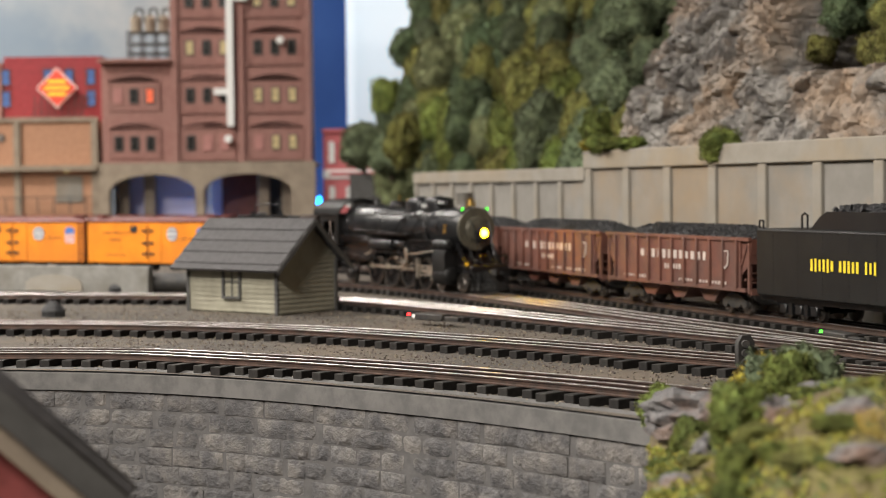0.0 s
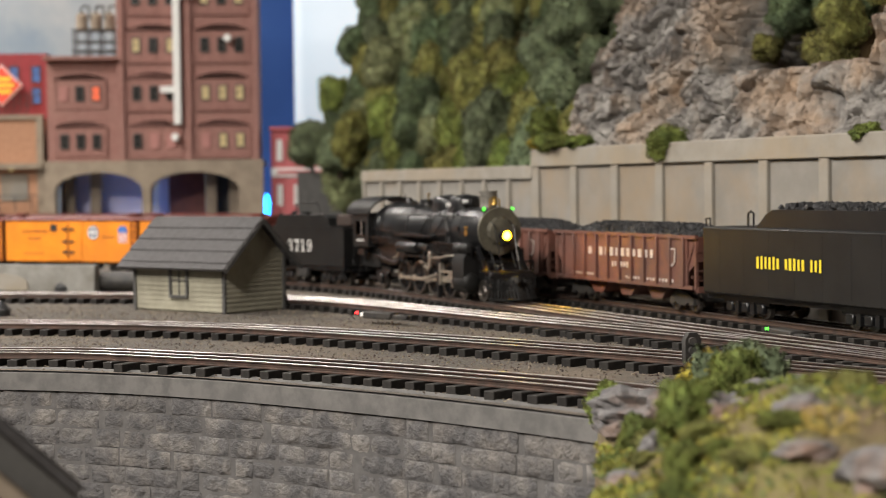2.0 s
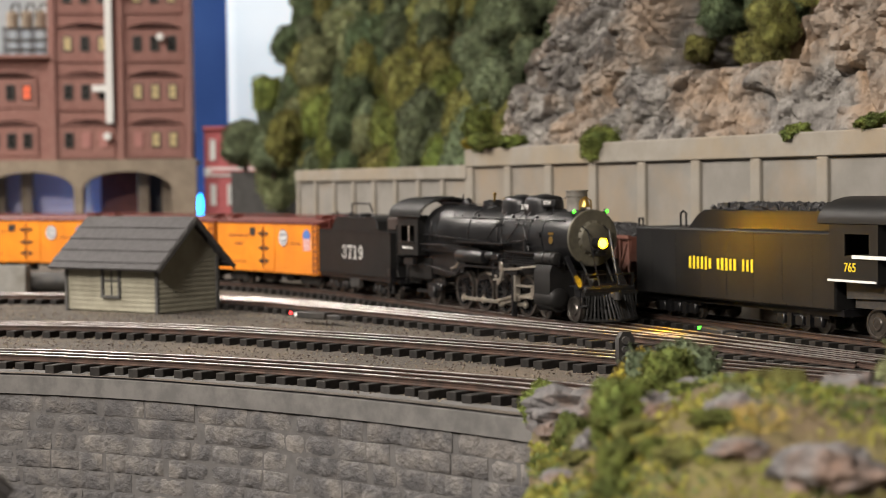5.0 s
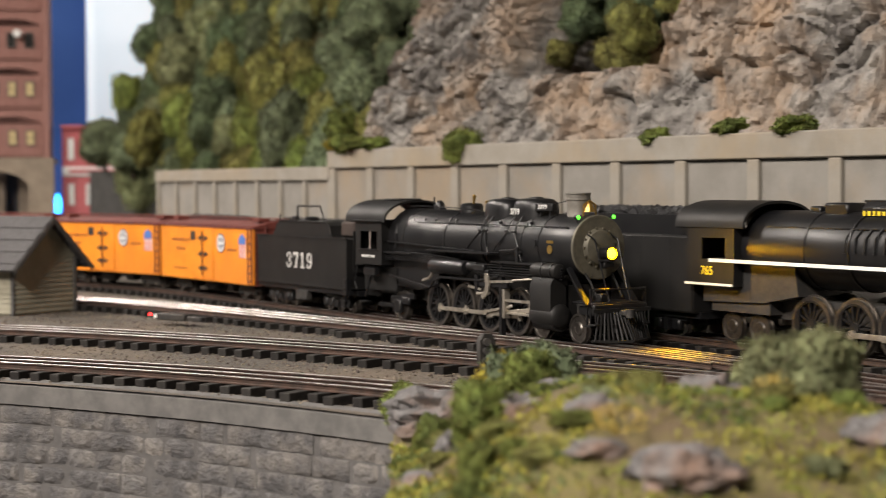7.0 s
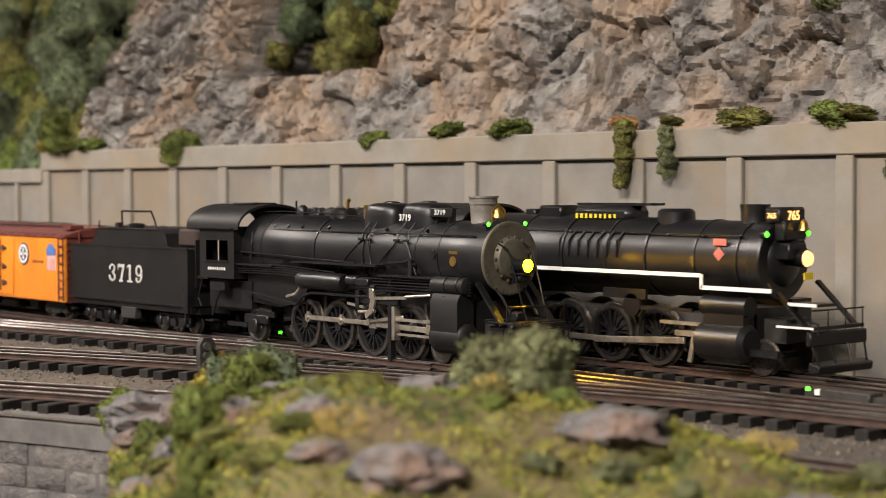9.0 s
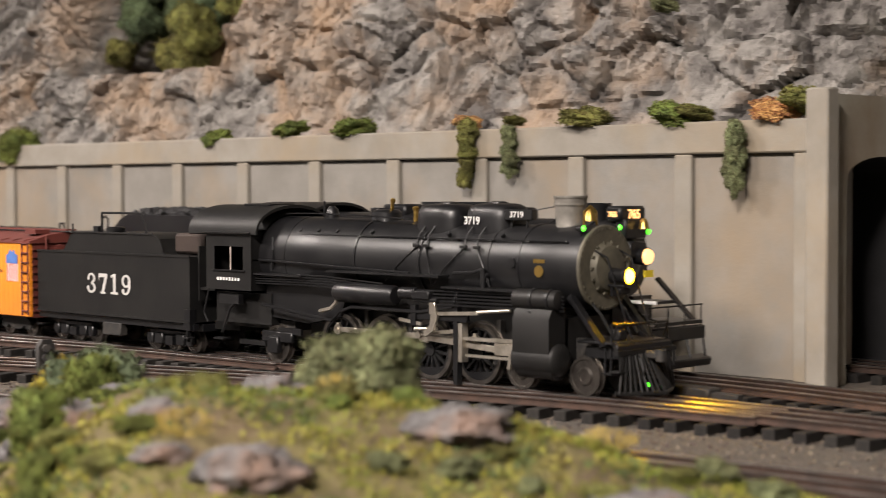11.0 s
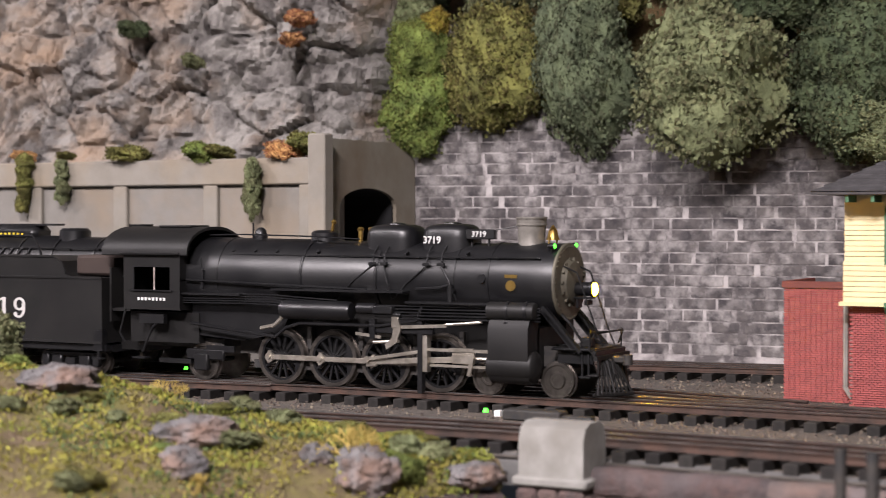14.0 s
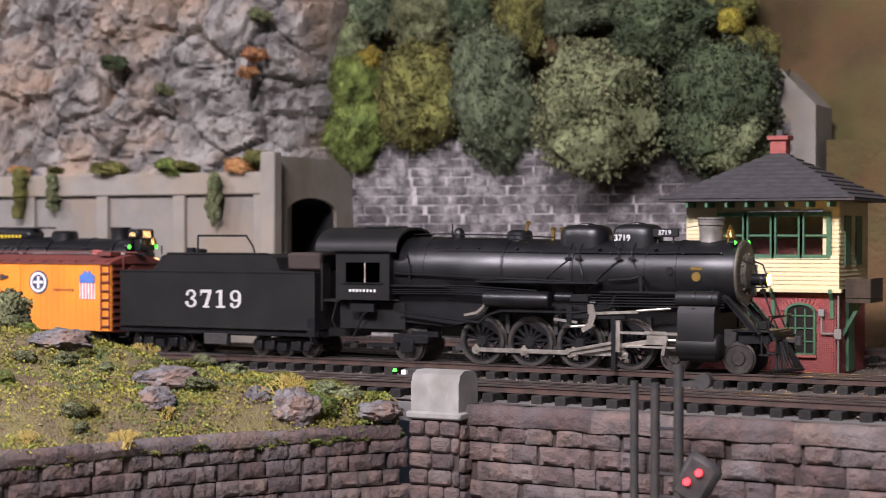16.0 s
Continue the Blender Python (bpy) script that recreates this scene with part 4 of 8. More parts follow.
def coping_course(wall, line, top, height, out, length, seed):
    """Long rounded cap stones along a wall's top."""
    rows, cr_ = smooth_line(line, 0.005), random.Random(seed)
    i = 0
    while i < len(rows) - 3:
        j = min(i + int(length * cr_.uniform(0.7, 1.3) / 0.005), len(rows) - 1)
        g = Geo()
        prof = [(-out, -height), (-out - 0.0012, -height * 0.5), (-out + 0.0006, -height * 0.12), (0.003, 0.0), (0.011, -0.001), (0.011, -height)]
        span = list(range(i, j + 1, 2)) + ([j] if (j - i) % 2 else [])
        for k in span:
            end = 0.0007 if k in (i, j) else 0.0
            for o, z in prof:
                wob = 0.0009 * noise.noise(Vector((k * 0.31, o * 400, seed)))
                g.v.append(Vector((*offset(rows[k], o + wob + end), top + z + wob - end)))
        n = len(prof)
        g.f = [(a * n + q, a * n + (q + 1) % n, a * n + n + (q + 1) % n, a * n + n + q) for a in range(len(span) - 1) for q in range(n)] + [tuple(range(n)), tuple((len(span) - 1) * n + q for q in range(n))]
        part("cap_stone", g, STONE_BROWN, wall, angle=50)
        i = j


coping_course(wall_bank, BANK_WALL, -0.0215, 0.0085, 0.0012, 0.045, 31)
coping_course(wall_track, WALL_TRACK, -0.0085, 0.0120, 0.0012, 0.060, 32)
pil = thing("stone_pier", "brown stone pier with a rounded grey cap", "pier", m=pose(-0.1805, 0.5075, 0.003))
part("pier_cap", Geo().prism([(-0.0175, -0.0165), (0.0085, -0.0165), (0.0085, 0.0), (0.006, 0.0055), (0.001, 0.0078), (-0.010, 0.0078), (-0.0150, 0.0055), (-0.0175, 0.0)], -0.0160, 0.0160, "x"), CAP, pil, "smooth grey concrete cap", angle=30)
part("cap_plinth", Geo().box((0, -0.0045, -0.0188), (0.0370, 0.032, 0.0046), bev=0.0012), CAP, pil, "projecting concrete base of the cap")
part("pier_core", Geo().box((0, 0, -0.075), (0.032, 0.034, 0.108)), JOINT_BROWN, pil)
prnd = random.Random(4)
for c in range(10):
    for side in range(2):
        x0 = -0.017
        while x0 < 0.013:
            w = min(prnd.uniform(0.009, 0.016), 0.017 - x0)
            cpos = (x0 + w / 2, -0.0175, -0.0265 - c * 0.0098) if side == 0 else (0.0165, x0 + w / 2, -0.0285 - c * 0.0098)
            part("stone", Geo().box(cpos, (w - 0.0006, 0.005, 0.009) if side == 0 else (0.005, w - 0.0006, 0.009), (prnd.uniform(-5, 5), prnd.uniform(-4, 4), 0), bev=0.0016), STONE_BROWN, pil)
            x0 += w


def boulder(x, y, r, seed, sx=1.0, sz=0.6, up=0.3, dark=False):
    bm = bmesh.new()
    bmesh.ops.create_icosphere(bm, subdivisions=4, radius=1)
    for v in bm.verts:
        d = v.co.normalized()
        q = d * 1.6 + Vector((seed * 2.3, seed, 0))
        dd, pts = noise.voronoi(q)
        v.co = d * (0.88 + 0.34 * noise.noise(pts[0] * 2) + 0.16 * noise.noise(d * 2.4 + Vector((seed, 0, 0))) + 0.09 * noise.noise(d * 7)) * r
        v.co.x *= sx
        v.co.z *= sz
    me = bpy.data.meshes.new("rock")
    bm.to_mesh(me)
    bm.free()
    me.shade_smooth()
    me.set_sharp_from_angle(angle=radians(17))
    me.materials.append(ROCK2)
    ob = new("rock", me)
    ob.matrix_basis = pose(x, y, bank_z(x, y) + r * sz * up * 0.4, 0, 0, seed * 47 % 360 if sx < 1.2 else 30 + seed * 17 % 25)
    return tagged(ob, "grey-brown weathered rock bedded in the grass", "rock", "rocks on the bank")


ROCKS = ((-0.515, 0.43, 0.017, 1, 1.2, 0.8), (-0.47, 0.455, 0.015, 2, 1.2, 0.8), (-0.565, 0.432, 0.011, 9, 1.4, 0.6), (-0.545, 0.355, 0.011, 10, 1.4, 0.7), (-0.69, 0.425, 0.010, 11, 1.2, 0.8), (-0.455, 0.285, 0.014, 12, 1.4, 0.7), (-0.53, 0.445, 0.013, 14, 1.2, 0.9),
         (-0.405, 0.420, 0.015, 21, 1.45, 0.55), (-0.330, 0.425, 0.016, 6, 1.45, 0.6), (-0.312, 0.392, 0.012, 7, 1.1, 0.8), (-0.252, 0.448, 0.015, 8, 1.1, 0.95), (-0.665, 0.405, 0.026, 33, 1.5, 0.6), (-0.615, 0.425, 0.014, 35, 1.4, 0.7), (-0.395, 0.480, 0.010, 17, 1.3, 0.7), (-0.435, 0.478, 0.010, 3, 1.3, 0.7), (-0.425, 0.345, 0.016, 18, 1.3, 0.7))
for x, y, r, sd, sx, sz in ROCKS:
    boulder(x, y, r, sd, sx, sz)


rk = random.Random(31)
for i in range(12):
    t1, t2 = rk.random() * 0.7 + 0.3, rk.uniform(0.04, 0.96)
    a, b = Vector(top_line[int(t1 * (len(top_line) - 1))][:2]), Vector(low_line[int(t1 * (len(low_line) - 1))][:2])
    p = a.lerp(b, t2)
    boulder(p.x, p.y, rk.uniform(0.004, 0.011), 50 + i, rk.uniform(1.0, 1.6), rk.uniform(0.55, 0.9))


def twig(x, y, h, seed):
    tr = random.Random(seed)
    tw = thing("dry_shrub", "straw yellow leafless twiggy shrub", "shrub", "dry shrubs on the bank", m=pose(x, y, bank_z(x, y)))
    g = Geo()

    def grow(p, d, ln, r, depth):
        e = p + d * ln
        g.cyl(p, e, r, r * 0.75, 4)
        if depth:
            for _ in range(3):
                grow(e, (d + Vector((tr.uniform(-1, 1), tr.uniform(-1, 1), tr.uniform(-0.5, 0.7))) * 0.9).normalized(), ln * 0.72, r * 0.72, depth - 1)

    for _ in range(9):
        grow(Vector((tr.uniform(-1, 1) * h * 0.15, tr.uniform(-1, 1) * h * 0.15, 0)), Vector((tr.uniform(-1, 1), tr.uniform(-1, 1), tr.uniform(0.3, 1.2))).normalized(), h * 0.38, h * 0.026, 3)
    part("branchwork", g, STRAW, tw, angle=60)
    return tw


for x, y, h, sd in ((-0.262, 0.452, 0.019, 1), (-0.355, 0.492, 0.012, 9), (-0.30, 0.345, 0.011, 10), (-0.385, 0.478, 0.013, 2), (-0.47, 0.425, 0.012, 3), (-0.29, 0.335, 0.012, 4), (-0.33, 0.30, 0.010, 5), (-0.37, 0.255, 0.010, 6), (-0.46, 0.345, 0.012, 7), (-0.30, 0.385, 0.010, 8)):
    twig(x, y, h, sd)
mrnd = random.Random(77)
for x, y, r, c in ((-0.652, 0.438, 0.021, 2), (-0.640, 0.428, 0.014, 4), (-0.662, 0.430, 0.014, 5), (-0.505, 0.460, 0.025, 3), (-0.475, 0.445, 0.02, 3), (-0.505, 0.315, 0.008, 4), (-0.715, 0.405, 0.012, 4), (-0.62, 0.365, 0.009, 4), (-0.55, 0.345, 0.013, 4)):
    bush(x, y, bank_z(x, y) + r * 0.7, r, c, 1, mrnd, "shrub", "shrubs on the bank", 0.95, "on the grassy bank", False)
for tuft_colour, tuft_seed in ((0, 5), (1, 9), (2, 14), (3, 23)):
  tuft = Geo()
  for _ in range(9000):
      t1, t2 = mrnd.random(), mrnd.random()
      a, b = Vector(top_line[int(t1 * (len(top_line) - 1))][:2]), Vector(low_line[int(t1 * (len(low_line) - 1))][:2])
      p = a.lerp(b, t2)
      if noise.noise(Vector((p.x * 22, p.y * 22, tuft_seed))) < 0.02 or p.y < 0.0:
          continue
      z = bank_z(p.x, p.y)
      for _ in range(3):
          e = Euler((mrnd.uniform(0, 6), mrnd.uniform(0, 6), mrnd.uniform(0, 6))).to_matrix()
          c = Vector((p.x + mrnd.uniform(-1, 1) * 0.003, p.y + mrnd.uniform(-1, 1) * 0.003, z + mrnd.uniform(0, 0.003)))
          tuft.add([c + e @ Vector(q) * 0.0017 for q in ((-0.5, -0.3, 0), (0.5, -0.4, 0.2), (0.1, 0.6, 0))], [(0, 1, 2)])
  part("moss", tuft, FOAM[tuft_colour], None, "tufts of " + ("yellow-green", "mossy green", "olive", "deep green")[tuft_colour] + " ground foam on the bank", angle=0)["kind"] = "stuff"
for i in range(70):
    t1, t2 = mrnd.random() * 0.72 + 0.28, mrnd.random()
    a, b = Vector(top_line[int(t1 * (len(top_line) - 1))][:2]), Vector(low_line[int(t1 * (len(low_line) - 1))][:2])
    p = a.lerp(b, t2 * 0.96 + 0.02)
    r = mrnd.uniform(0.004, 0.010)
    bush(p.x, p.y, bank_z(p.x, p.y) + r * 0.3, r, mrnd.choice((4, 4, 1, 1, 3)), mrnd.randrange(3), mrnd, "moss_clump", "moss clumps on the bank", 0.6, "on the grassy bank", False)
for i, r0 in enumerate(smooth_line(BANK_WALL, 0.0075)):
    r = mrnd.uniform(0.0045, 0.0075)
    bush(r0[0] - 0.004, r0[1] + 0.002, -0.0285, r, mrnd.choice((4, 1, 3, 4)), mrnd.randrange(3), mrnd, "moss_clump", "moss clumps on the bank", 0.7, "along the wall's edge", False)


# ---- cabin beside the yard tracks ----
def clapboard(g, x0, x1, z0, z1, y, step, out, axis="x"):
    """Lapped boards on a wall that faces -y (or +x for axis y)."""
    z = z0
    while z < z1 - 1e-6:
        t = min(z + step, z1)
        if axis == "x":
            g.add([(x0, y - out, z), (x1, y - out, z), (x1, y - out * 0.25, t), (x0, y - out * 0.25, t), (x0, y, z), (x1, y, z)], [(0, 1, 2, 3), (4, 5, 1, 0)])
        else:
            g.add([(y + out, x0, z), (y + out, x1, z), (y + out * 0.25, x1, t), (y + out * 0.25, x0, t), (y, x0, z), (y, x1, z)], [(0, 1, 2, 3), (4, 5, 1, 0)])
        z = t


def window_frame(parent, x, z, w, h, y, trim, panes_x=2, panes_y=2, bar=0.0016, lit=None, glassless=False):
    win = part("window", Geo().box((x, y - 0.0007, z + h / 2 + bar * 0.8), (w + bar * 3, 0.003, bar * 1.6)).box((x, y - 0.0007, z - h / 2 - bar * 0.8), (w + bar * 3, 0.004, bar * 1.6)).box((x - w / 2 - bar * 0.8, y - 0.0007, z), (bar * 1.6, 0.003, h)).box((x + w / 2 + bar * 0.8, y - 0.0007, z), (bar * 1.6, 0.003, h)), trim, parent)
    g = Geo()
    for i in range(1, panes_x):
        g.box((x - w / 2 + w * i / panes_x, y - 0.0002, z), (bar * 0.7, 0.0014, h))
    for j in range(1, panes_y):
        g.box((x, y - 0.0003, z - h / 2 + h * j / panes_y), (w, 0.0016, bar * 0.7))
    if g.f:
        part("muntin", g, trim, win)
    if not glassless:
        part("pane", Geo().box((x, y + 0.0012, z), (w, 0.0006, h)), lit or GLASS_DARK, win)
    return win


cabin = thing("cabin", "small grey clapboard cabin with a dark shingled gable roof", "cabin", m=pose(-1.545, 0.462, -0.0095, 0, 0, 27))
CL, CD, CH = 0.128, 0.078, 0.052
g = Geo()
g.box((-CL / 2, CD / 2, CH / 2), (CL - 0.002, CD - 0.002, CH))
g.prism([(0.001, CH), (CD - 0.001, CH), (CD / 2, CH + 0.036)], -0.0015, -CL + 0.0015, "x")
part("wall_core", g, SIDING, cabin)
z = 0.002
while z < CH - 0.002:
    g = Geo()
    clapboard(g, -CL, 0, z, z + 0.0046, 0, 0.0046, 0.0011)
    part("clapboard", g, SIDING, cabin, angle=0)
    z += 0.0046
z = 0.002
while z < CH + 0.034:
    inset = max(0.0, (z - CH) / 0.036 * CD / 2)
    g = Geo()
    clapboard(g, inset, CD - inset, z, z + 0.0046, 0, 0.0046, 0.0011, "y")
    part("clapboard", g, SIDING, cabin, angle=0)
    z += 0.0046
for cx, cy in ((-0.001, -0.0006), (-CL + 0.001, -0.0006), (0.0008, CD - 0.001)):
    part("corner_board", Geo().box((cx, cy, CH / 2), (0.0035, 0.0035, CH)), TRIM_DARK, cabin)
for side in (-1, 1):
    sl = math.degrees(math.atan2(0.036, CD / 2))
    for row in range(9):
        f = (row + 0.5) / 9
        ln = math.hypot(CD / 2 + 0.013, 0.036 * (CD / 2 + 0.013) / (CD / 2))
        d = (CD / 2 + 0.013) * f
        part("shingle_course", Geo().box((-CL / 2, CD / 2 + side * d, CH + 0.0385 - d * 0.036 / (CD / 2) + 0.0006 * (row % 2)), (CL + 0.024, ln / 9 * 1.12, 0.0022), (-side * (sl - 3), 0, 0)), SHINGLE, cabin)
    part("barge_board", Geo().box((0.0125, CD / 2 + side * (CD / 4 + 0.006), CH + 0.0165 - 0.004), (0.0016, (CD / 2 + 0.012) / math.cos(math.radians(sl)), 0.004), (-side * sl, 0, 0)), TRIM_DARK, cabin)
window_frame(cabin, -0.063, 0.031, 0.021, 0.029, -0.001, TRIM_DARK)

# ---- brick house on the lower ground, close to the lens ----
low = thing("brick_house", "red brick house with dark barge boards and dark roof", "house", m=pose(-0.60, 0.082, -0.201, 0, 0, 3))
part("wall", Geo().prism([(-0.09, 0), (0.03, 0), (0.03, 0.205), (-0.03, 0.262), (-0.09, 0.205)], -0.005, -0.12, "x"), BRICK_RED, low)
for side in (-1, 1):
    part("roof_slope", Geo().box((-0.06, -0.03 + side * 0.034, 0.2395), (0.15, 0.098, 0.005), (-side * 43.5, 0, 0), bev=0.001), SHINGLE, low, "dark grey roof slope")
    part("barge_board", Geo().box((0.012, -0.03 + side * 0.032, 0.232), (0.003, 0.092, 0.010), (-side * 43.5, 0, 0)), TRIM_DARK, low, "dark barge board")
    part("trim_board", Geo().box((0.006, -0.03 + side * 0.030, 0.2235), (0.003, 0.088, 0.008), (-side * 43.5, 0, 0)), LEDGE, low, "tan trim board")
part("arched_window", Geo().prism([(-0.045, 0.15), (-0.015, 0.15), (-0.015, 0.19), (-0.022, 0.2), (-0.03, 0.203), (-0.038, 0.2), (-0.045, 0.19)], -0.006, -0.001, "x"), GLASS_DARK, low)
part("window_hood", Geo().prism([(-0.05, 0.188), (-0.045, 0.188), (-0.038, 0.2), (-0.03, 0.204), (-0.022, 0.2), (-0.015, 0.188), (-0.01, 0.188), (-0.017, 0.206), (-0.03, 0.212), (-0.043, 0.206)], -0.004, 0.003, "x"), CREAM, low)


# ---- town behind the yard ----
def on_plane(u):
    """Town fronts stand on one line; u runs along it."""
    return Vector((-3.07 - 0.41 * (0.985 - u) , u, 0))


TURN = math.degrees(math.atan2(0.41, 1.0))


def town(name, label, u, z=0.0, back=0.0):
    p = on_plane(u)
    return thing(name, label, "building", "town buildings", m=pose(p.x - back, p.y, z, 0, 0, 90 - 21.5))


def arch_outline(x, z, w, h, rise, n=8):
    return [(x - w / 2, z), (x + w / 2, z), (x + w / 2, z + h - rise)] + [(x + w / 2 * math.cos(a), z + h - rise + rise * math.sin(a)) for a in np.linspace(0.2, math.pi - 0.2, n)] + [(x - w / 2, z + h - rise)]


def factory_bay(b, x, z, w, h, states):
    """A recessed bay with an arched brick surround and its windows; states: dark, lit, red, blocked."""
    bay = part("bay", Geo().prism(arch_outline(x, z, w, h, 0.006), -0.0012, 0.0, "y"), FACTORY, b)
    for jx in (-1, 1):
        part("bay_jamb", Geo().box((x + jx * (w / 2 + 0.0015), -0.0015, z + h * 0.43), (0.004, 0.004, h * 0.84)), FACTORY, bay)
    part("bay_arch", Geo().prism([(x - w / 2 - 0.004, z + h - 0.012), (x - w / 2, z + h - 0.008), (x - w / 4, z + h - 0.001), (x, z + h + 0.0005), (x + w / 4, z + h - 0.001), (x + w / 2, z + h - 0.008), (x + w / 2 + 0.004, z + h - 0.012), (x + w / 3.6, z + h + 0.003), (x, z + h + 0.005), (x - w / 3.6, z + h + 0.003)], -0.0035, 0.0, "y"), FACTORY, bay)
    n = len(states)
    for i, s in enumerate(states):
        wx = x - w / 2 + w * (i + 0.5) / n
        if s == "blocked":
            part("blocked_window", Geo().box((wx, -0.003, z + h * 0.42), (0.016, 0.003, 0.028)), BLOCKED, bay, "bricked-up window")
        else:
            lit = {"dark": GLASS_DARK, "lit": GLASS_LIT, "red": LED_RED2}[s]
            window_frame(bay, wx, z + h * 0.42, 0.0125, 0.0245, -0.0025, TRIM_DARK, 2, 2, 0.0012, lit)
    return bay


BLOCKED = mat("blocked_brick", (0.42, 0.20, 0.18), (0.36, 0.17, 0.15), 100, 0.85)
LED_RED2 = mat("red_lit_pane", (0.6, 0.1, 0.05), None, 60, 0.4, glow=((1.0, 0.15, 0.04), 0.8))
fac = town("factory", "tall brown brick factory with concrete arches and arched bays", 0.985)
g = Geo()
g.box((-0.128, 0.07, 0.43), (0.256, 0.14, 0.54))
part("tower_wall", g, FACTORY, fac, "brown brick wall")
for px in (-0.003, -0.128, -0.253):
    part("buttress", Geo().box((px, -0.004, 0.43), (0.012, 0.010, 0.54)), FACTORY, fac)
for fl in range(5):
    z0 = 0.172 + fl * 0.0895
    part("string_course", Geo().box((-0.128, -0.002, z0 - 0.004), (0.25, 0.008, 0.004)), FACTORY, fac)
    factory_bay(fac, -0.192, z0, 0.096, 0.066, (("dark", "blocked", "blocked"), ("dark", "dark", "dark"), ("lit", "dark", "lit"), ("dark", "dark", "dark"), ("dark", "lit", "dark"))[fl])
    factory_bay(fac, -0.064, z0, 0.096, 0.066, (("blocked", "lit", "lit"), ("lit", "lit", "lit"), ("dark", "dark", "dark"), ("lit", "dark", "lit"), ("dark", "dark", "dark"))[fl])
arches = [(0.010, -0.02), (0.010, 0.163), (-0.398, 0.163), (-0.398, -0.02)]
for ax_, aw in ((-0.297, 0.081), (-0.118, 0.082)):
    arches += [(ax_ - aw, -0.02), (ax_ - aw, 0.108)] + [(ax_ - aw * math.cos(a), 0.108 + 0.033 * math.sin(a)) for a in np.linspace(0.1, math.pi - 0.1, 12)] + [(ax_ + aw, 0.108), (ax_ + aw, -0.02)]
part("arcade", Geo().prism(arches, -0.012, 0.02, "y"), LEDGE, fac, "stained concrete arcade", angle=0)
part("arcade_top", Geo().box((-0.193, 0.075, 0.157), (0.404, 0.13, 0.008)), LEDGE, fac)
for lx in (-0.2085,):
    part("blue_tube", Geo().cyl((lx, 0.03, 0.02), (lx, 0.03, 0.125), 0.0016, n=10), LED_BLUE, fac, "glowing blue led tube")
for lx in (-0.365, -0.315, -0.095, -0.05):
    part("inner_pier", Geo().box((lx, 0.075, 0.07), (0.02, 0.02, 0.17)), LEDGE, fac)
# rear panels; the lavender ones carry the led's light as tint
part("rear_wall", Geo().box((-0.30, 0.125, 0.07), (0.185, 0.006, 0.17)), LAVENDER_LIT, fac, "rear panel tinted pale lavender as if led-lit")
part("rear_door", Geo().box((-0.145, 0.11, 0.07), (0.07, 0.006, 0.17)), MAROON, fac, "dark maroon rear door")
part("rear_dark_wall", Geo().box((-0.055, 0.125, 0.07), (0.11, 0.006, 0.17)), TRIM_DARK, fac, "dark rear wall")
part("blue_panel", Geo().box((-0.188, 0.118, 0.07), (0.03, 0.006, 0.17)), LAVENDER_LIT, fac, "panel beside the blue tube, tinted as if lit by it")
chute = part("chute", Geo().box((-0.147, -0.013, 0.385), (0.013, 0.014, 0.31)).box((-0.128, -0.013, 0.47), (0.03, 0.012, 0.011)).box((-0.163, -0.013, 0.295), (0.03, 0.012, 0.012)), WHITE, fac, "white vertical chute")
for bx, bz in ((-0.152, 0.206), (-0.052, 0.39)):
    part("vent_box", Geo().cyl((bx, -0.012, bz), (bx, -0.024, bz), 0.008, 0.007, 10), WHITE, fac, "pale round vent")
wing = town("factory_wing", "lower brown brick factory wing with roof tanks", 0.744)
part("wing_wall", Geo().box((-0.066, 0.067, 0.258), (0.132, 0.13, 0.192)), FACTORY, wing)
part("parapet", Geo().box((-0.066, 0.045, 0.355), (0.137, 0.14, 0.006)), FACTORY, wing)
for fl in range(2):
    factory_bay(wing, -0.07, 0.172 + fl * 0.0895, 0.09, 0.066, (("dark", "dark", "dark"), ("blocked", "dark", "red"))[fl])
frame_ = Geo()
for x in (-0.085, -0.06, -0.035, -0.01):
    for y in (0.03, 0.07):
        frame_.box((x, y, 0.386), (0.003, 0.003, 0.056))
for z in (0.372, 0.39, 0.412):
    frame_.box((-0.047, 0.03, z), (0.08, 0.003, 0.003)).box((-0.047, 0.07, z), (0.08, 0.003, 0.003))
pieces("stand_bar", frame_, DARK_IRON, wing, "dark steel bar of the tank stand")
for x in (-0.072, -0.045, -0.02):
    part("tank", Geo().lathe(((0, 0.011), (0.028, 0.011), (0.034, 0.006)), (x, 0.05, 0.412), (0, 0, 1), 14), LEDGE, wing, "weathered roof tank")
    part("tank_pipe", Geo().tube(((x, 0.03, 0.44), (x + 0.004, 0.03, 0.456), (x + 0.016, 0.03, 0.456), (x + 0.019, 0.03, 0.43)), 0.002), DARK_IRON, wing)
ware = town("warehouse", "long tan brick warehouse with concrete piers and loading dock", 0.614)
part("wall", Geo().box((-0.30, 0.06, 0.12), (0.60, 0.12, 0.25)), FACTORY2, ware)
part("cornice", Geo().box((-0.30, 0.0, 0.247), (0.602, 0.014, 0.008)), LEDGE, ware, "tan cornice")
part("dock_canopy", Geo().box((-0.30, -0.012, 0.155), (0.602, 0.03, 0.010)), LEDGE, ware)
for i in range(5):
    part("pier", Geo().box((-0.005 - i * 0.146, -0.004, 0.12), (0.012, 0.012, 0.25)), LEDGE, ware)
part("dock_door", Geo().box((-0.055, -0.001, 0.115), (0.05, 0.004, 0.05)), PANEL, ware, "grey loading door")
part("notice", Geo().box((-0.19, -0.001, 0.213), (0.03, 0.003, 0.014)), DARK_IRON, ware, "dark plate with pale bars")
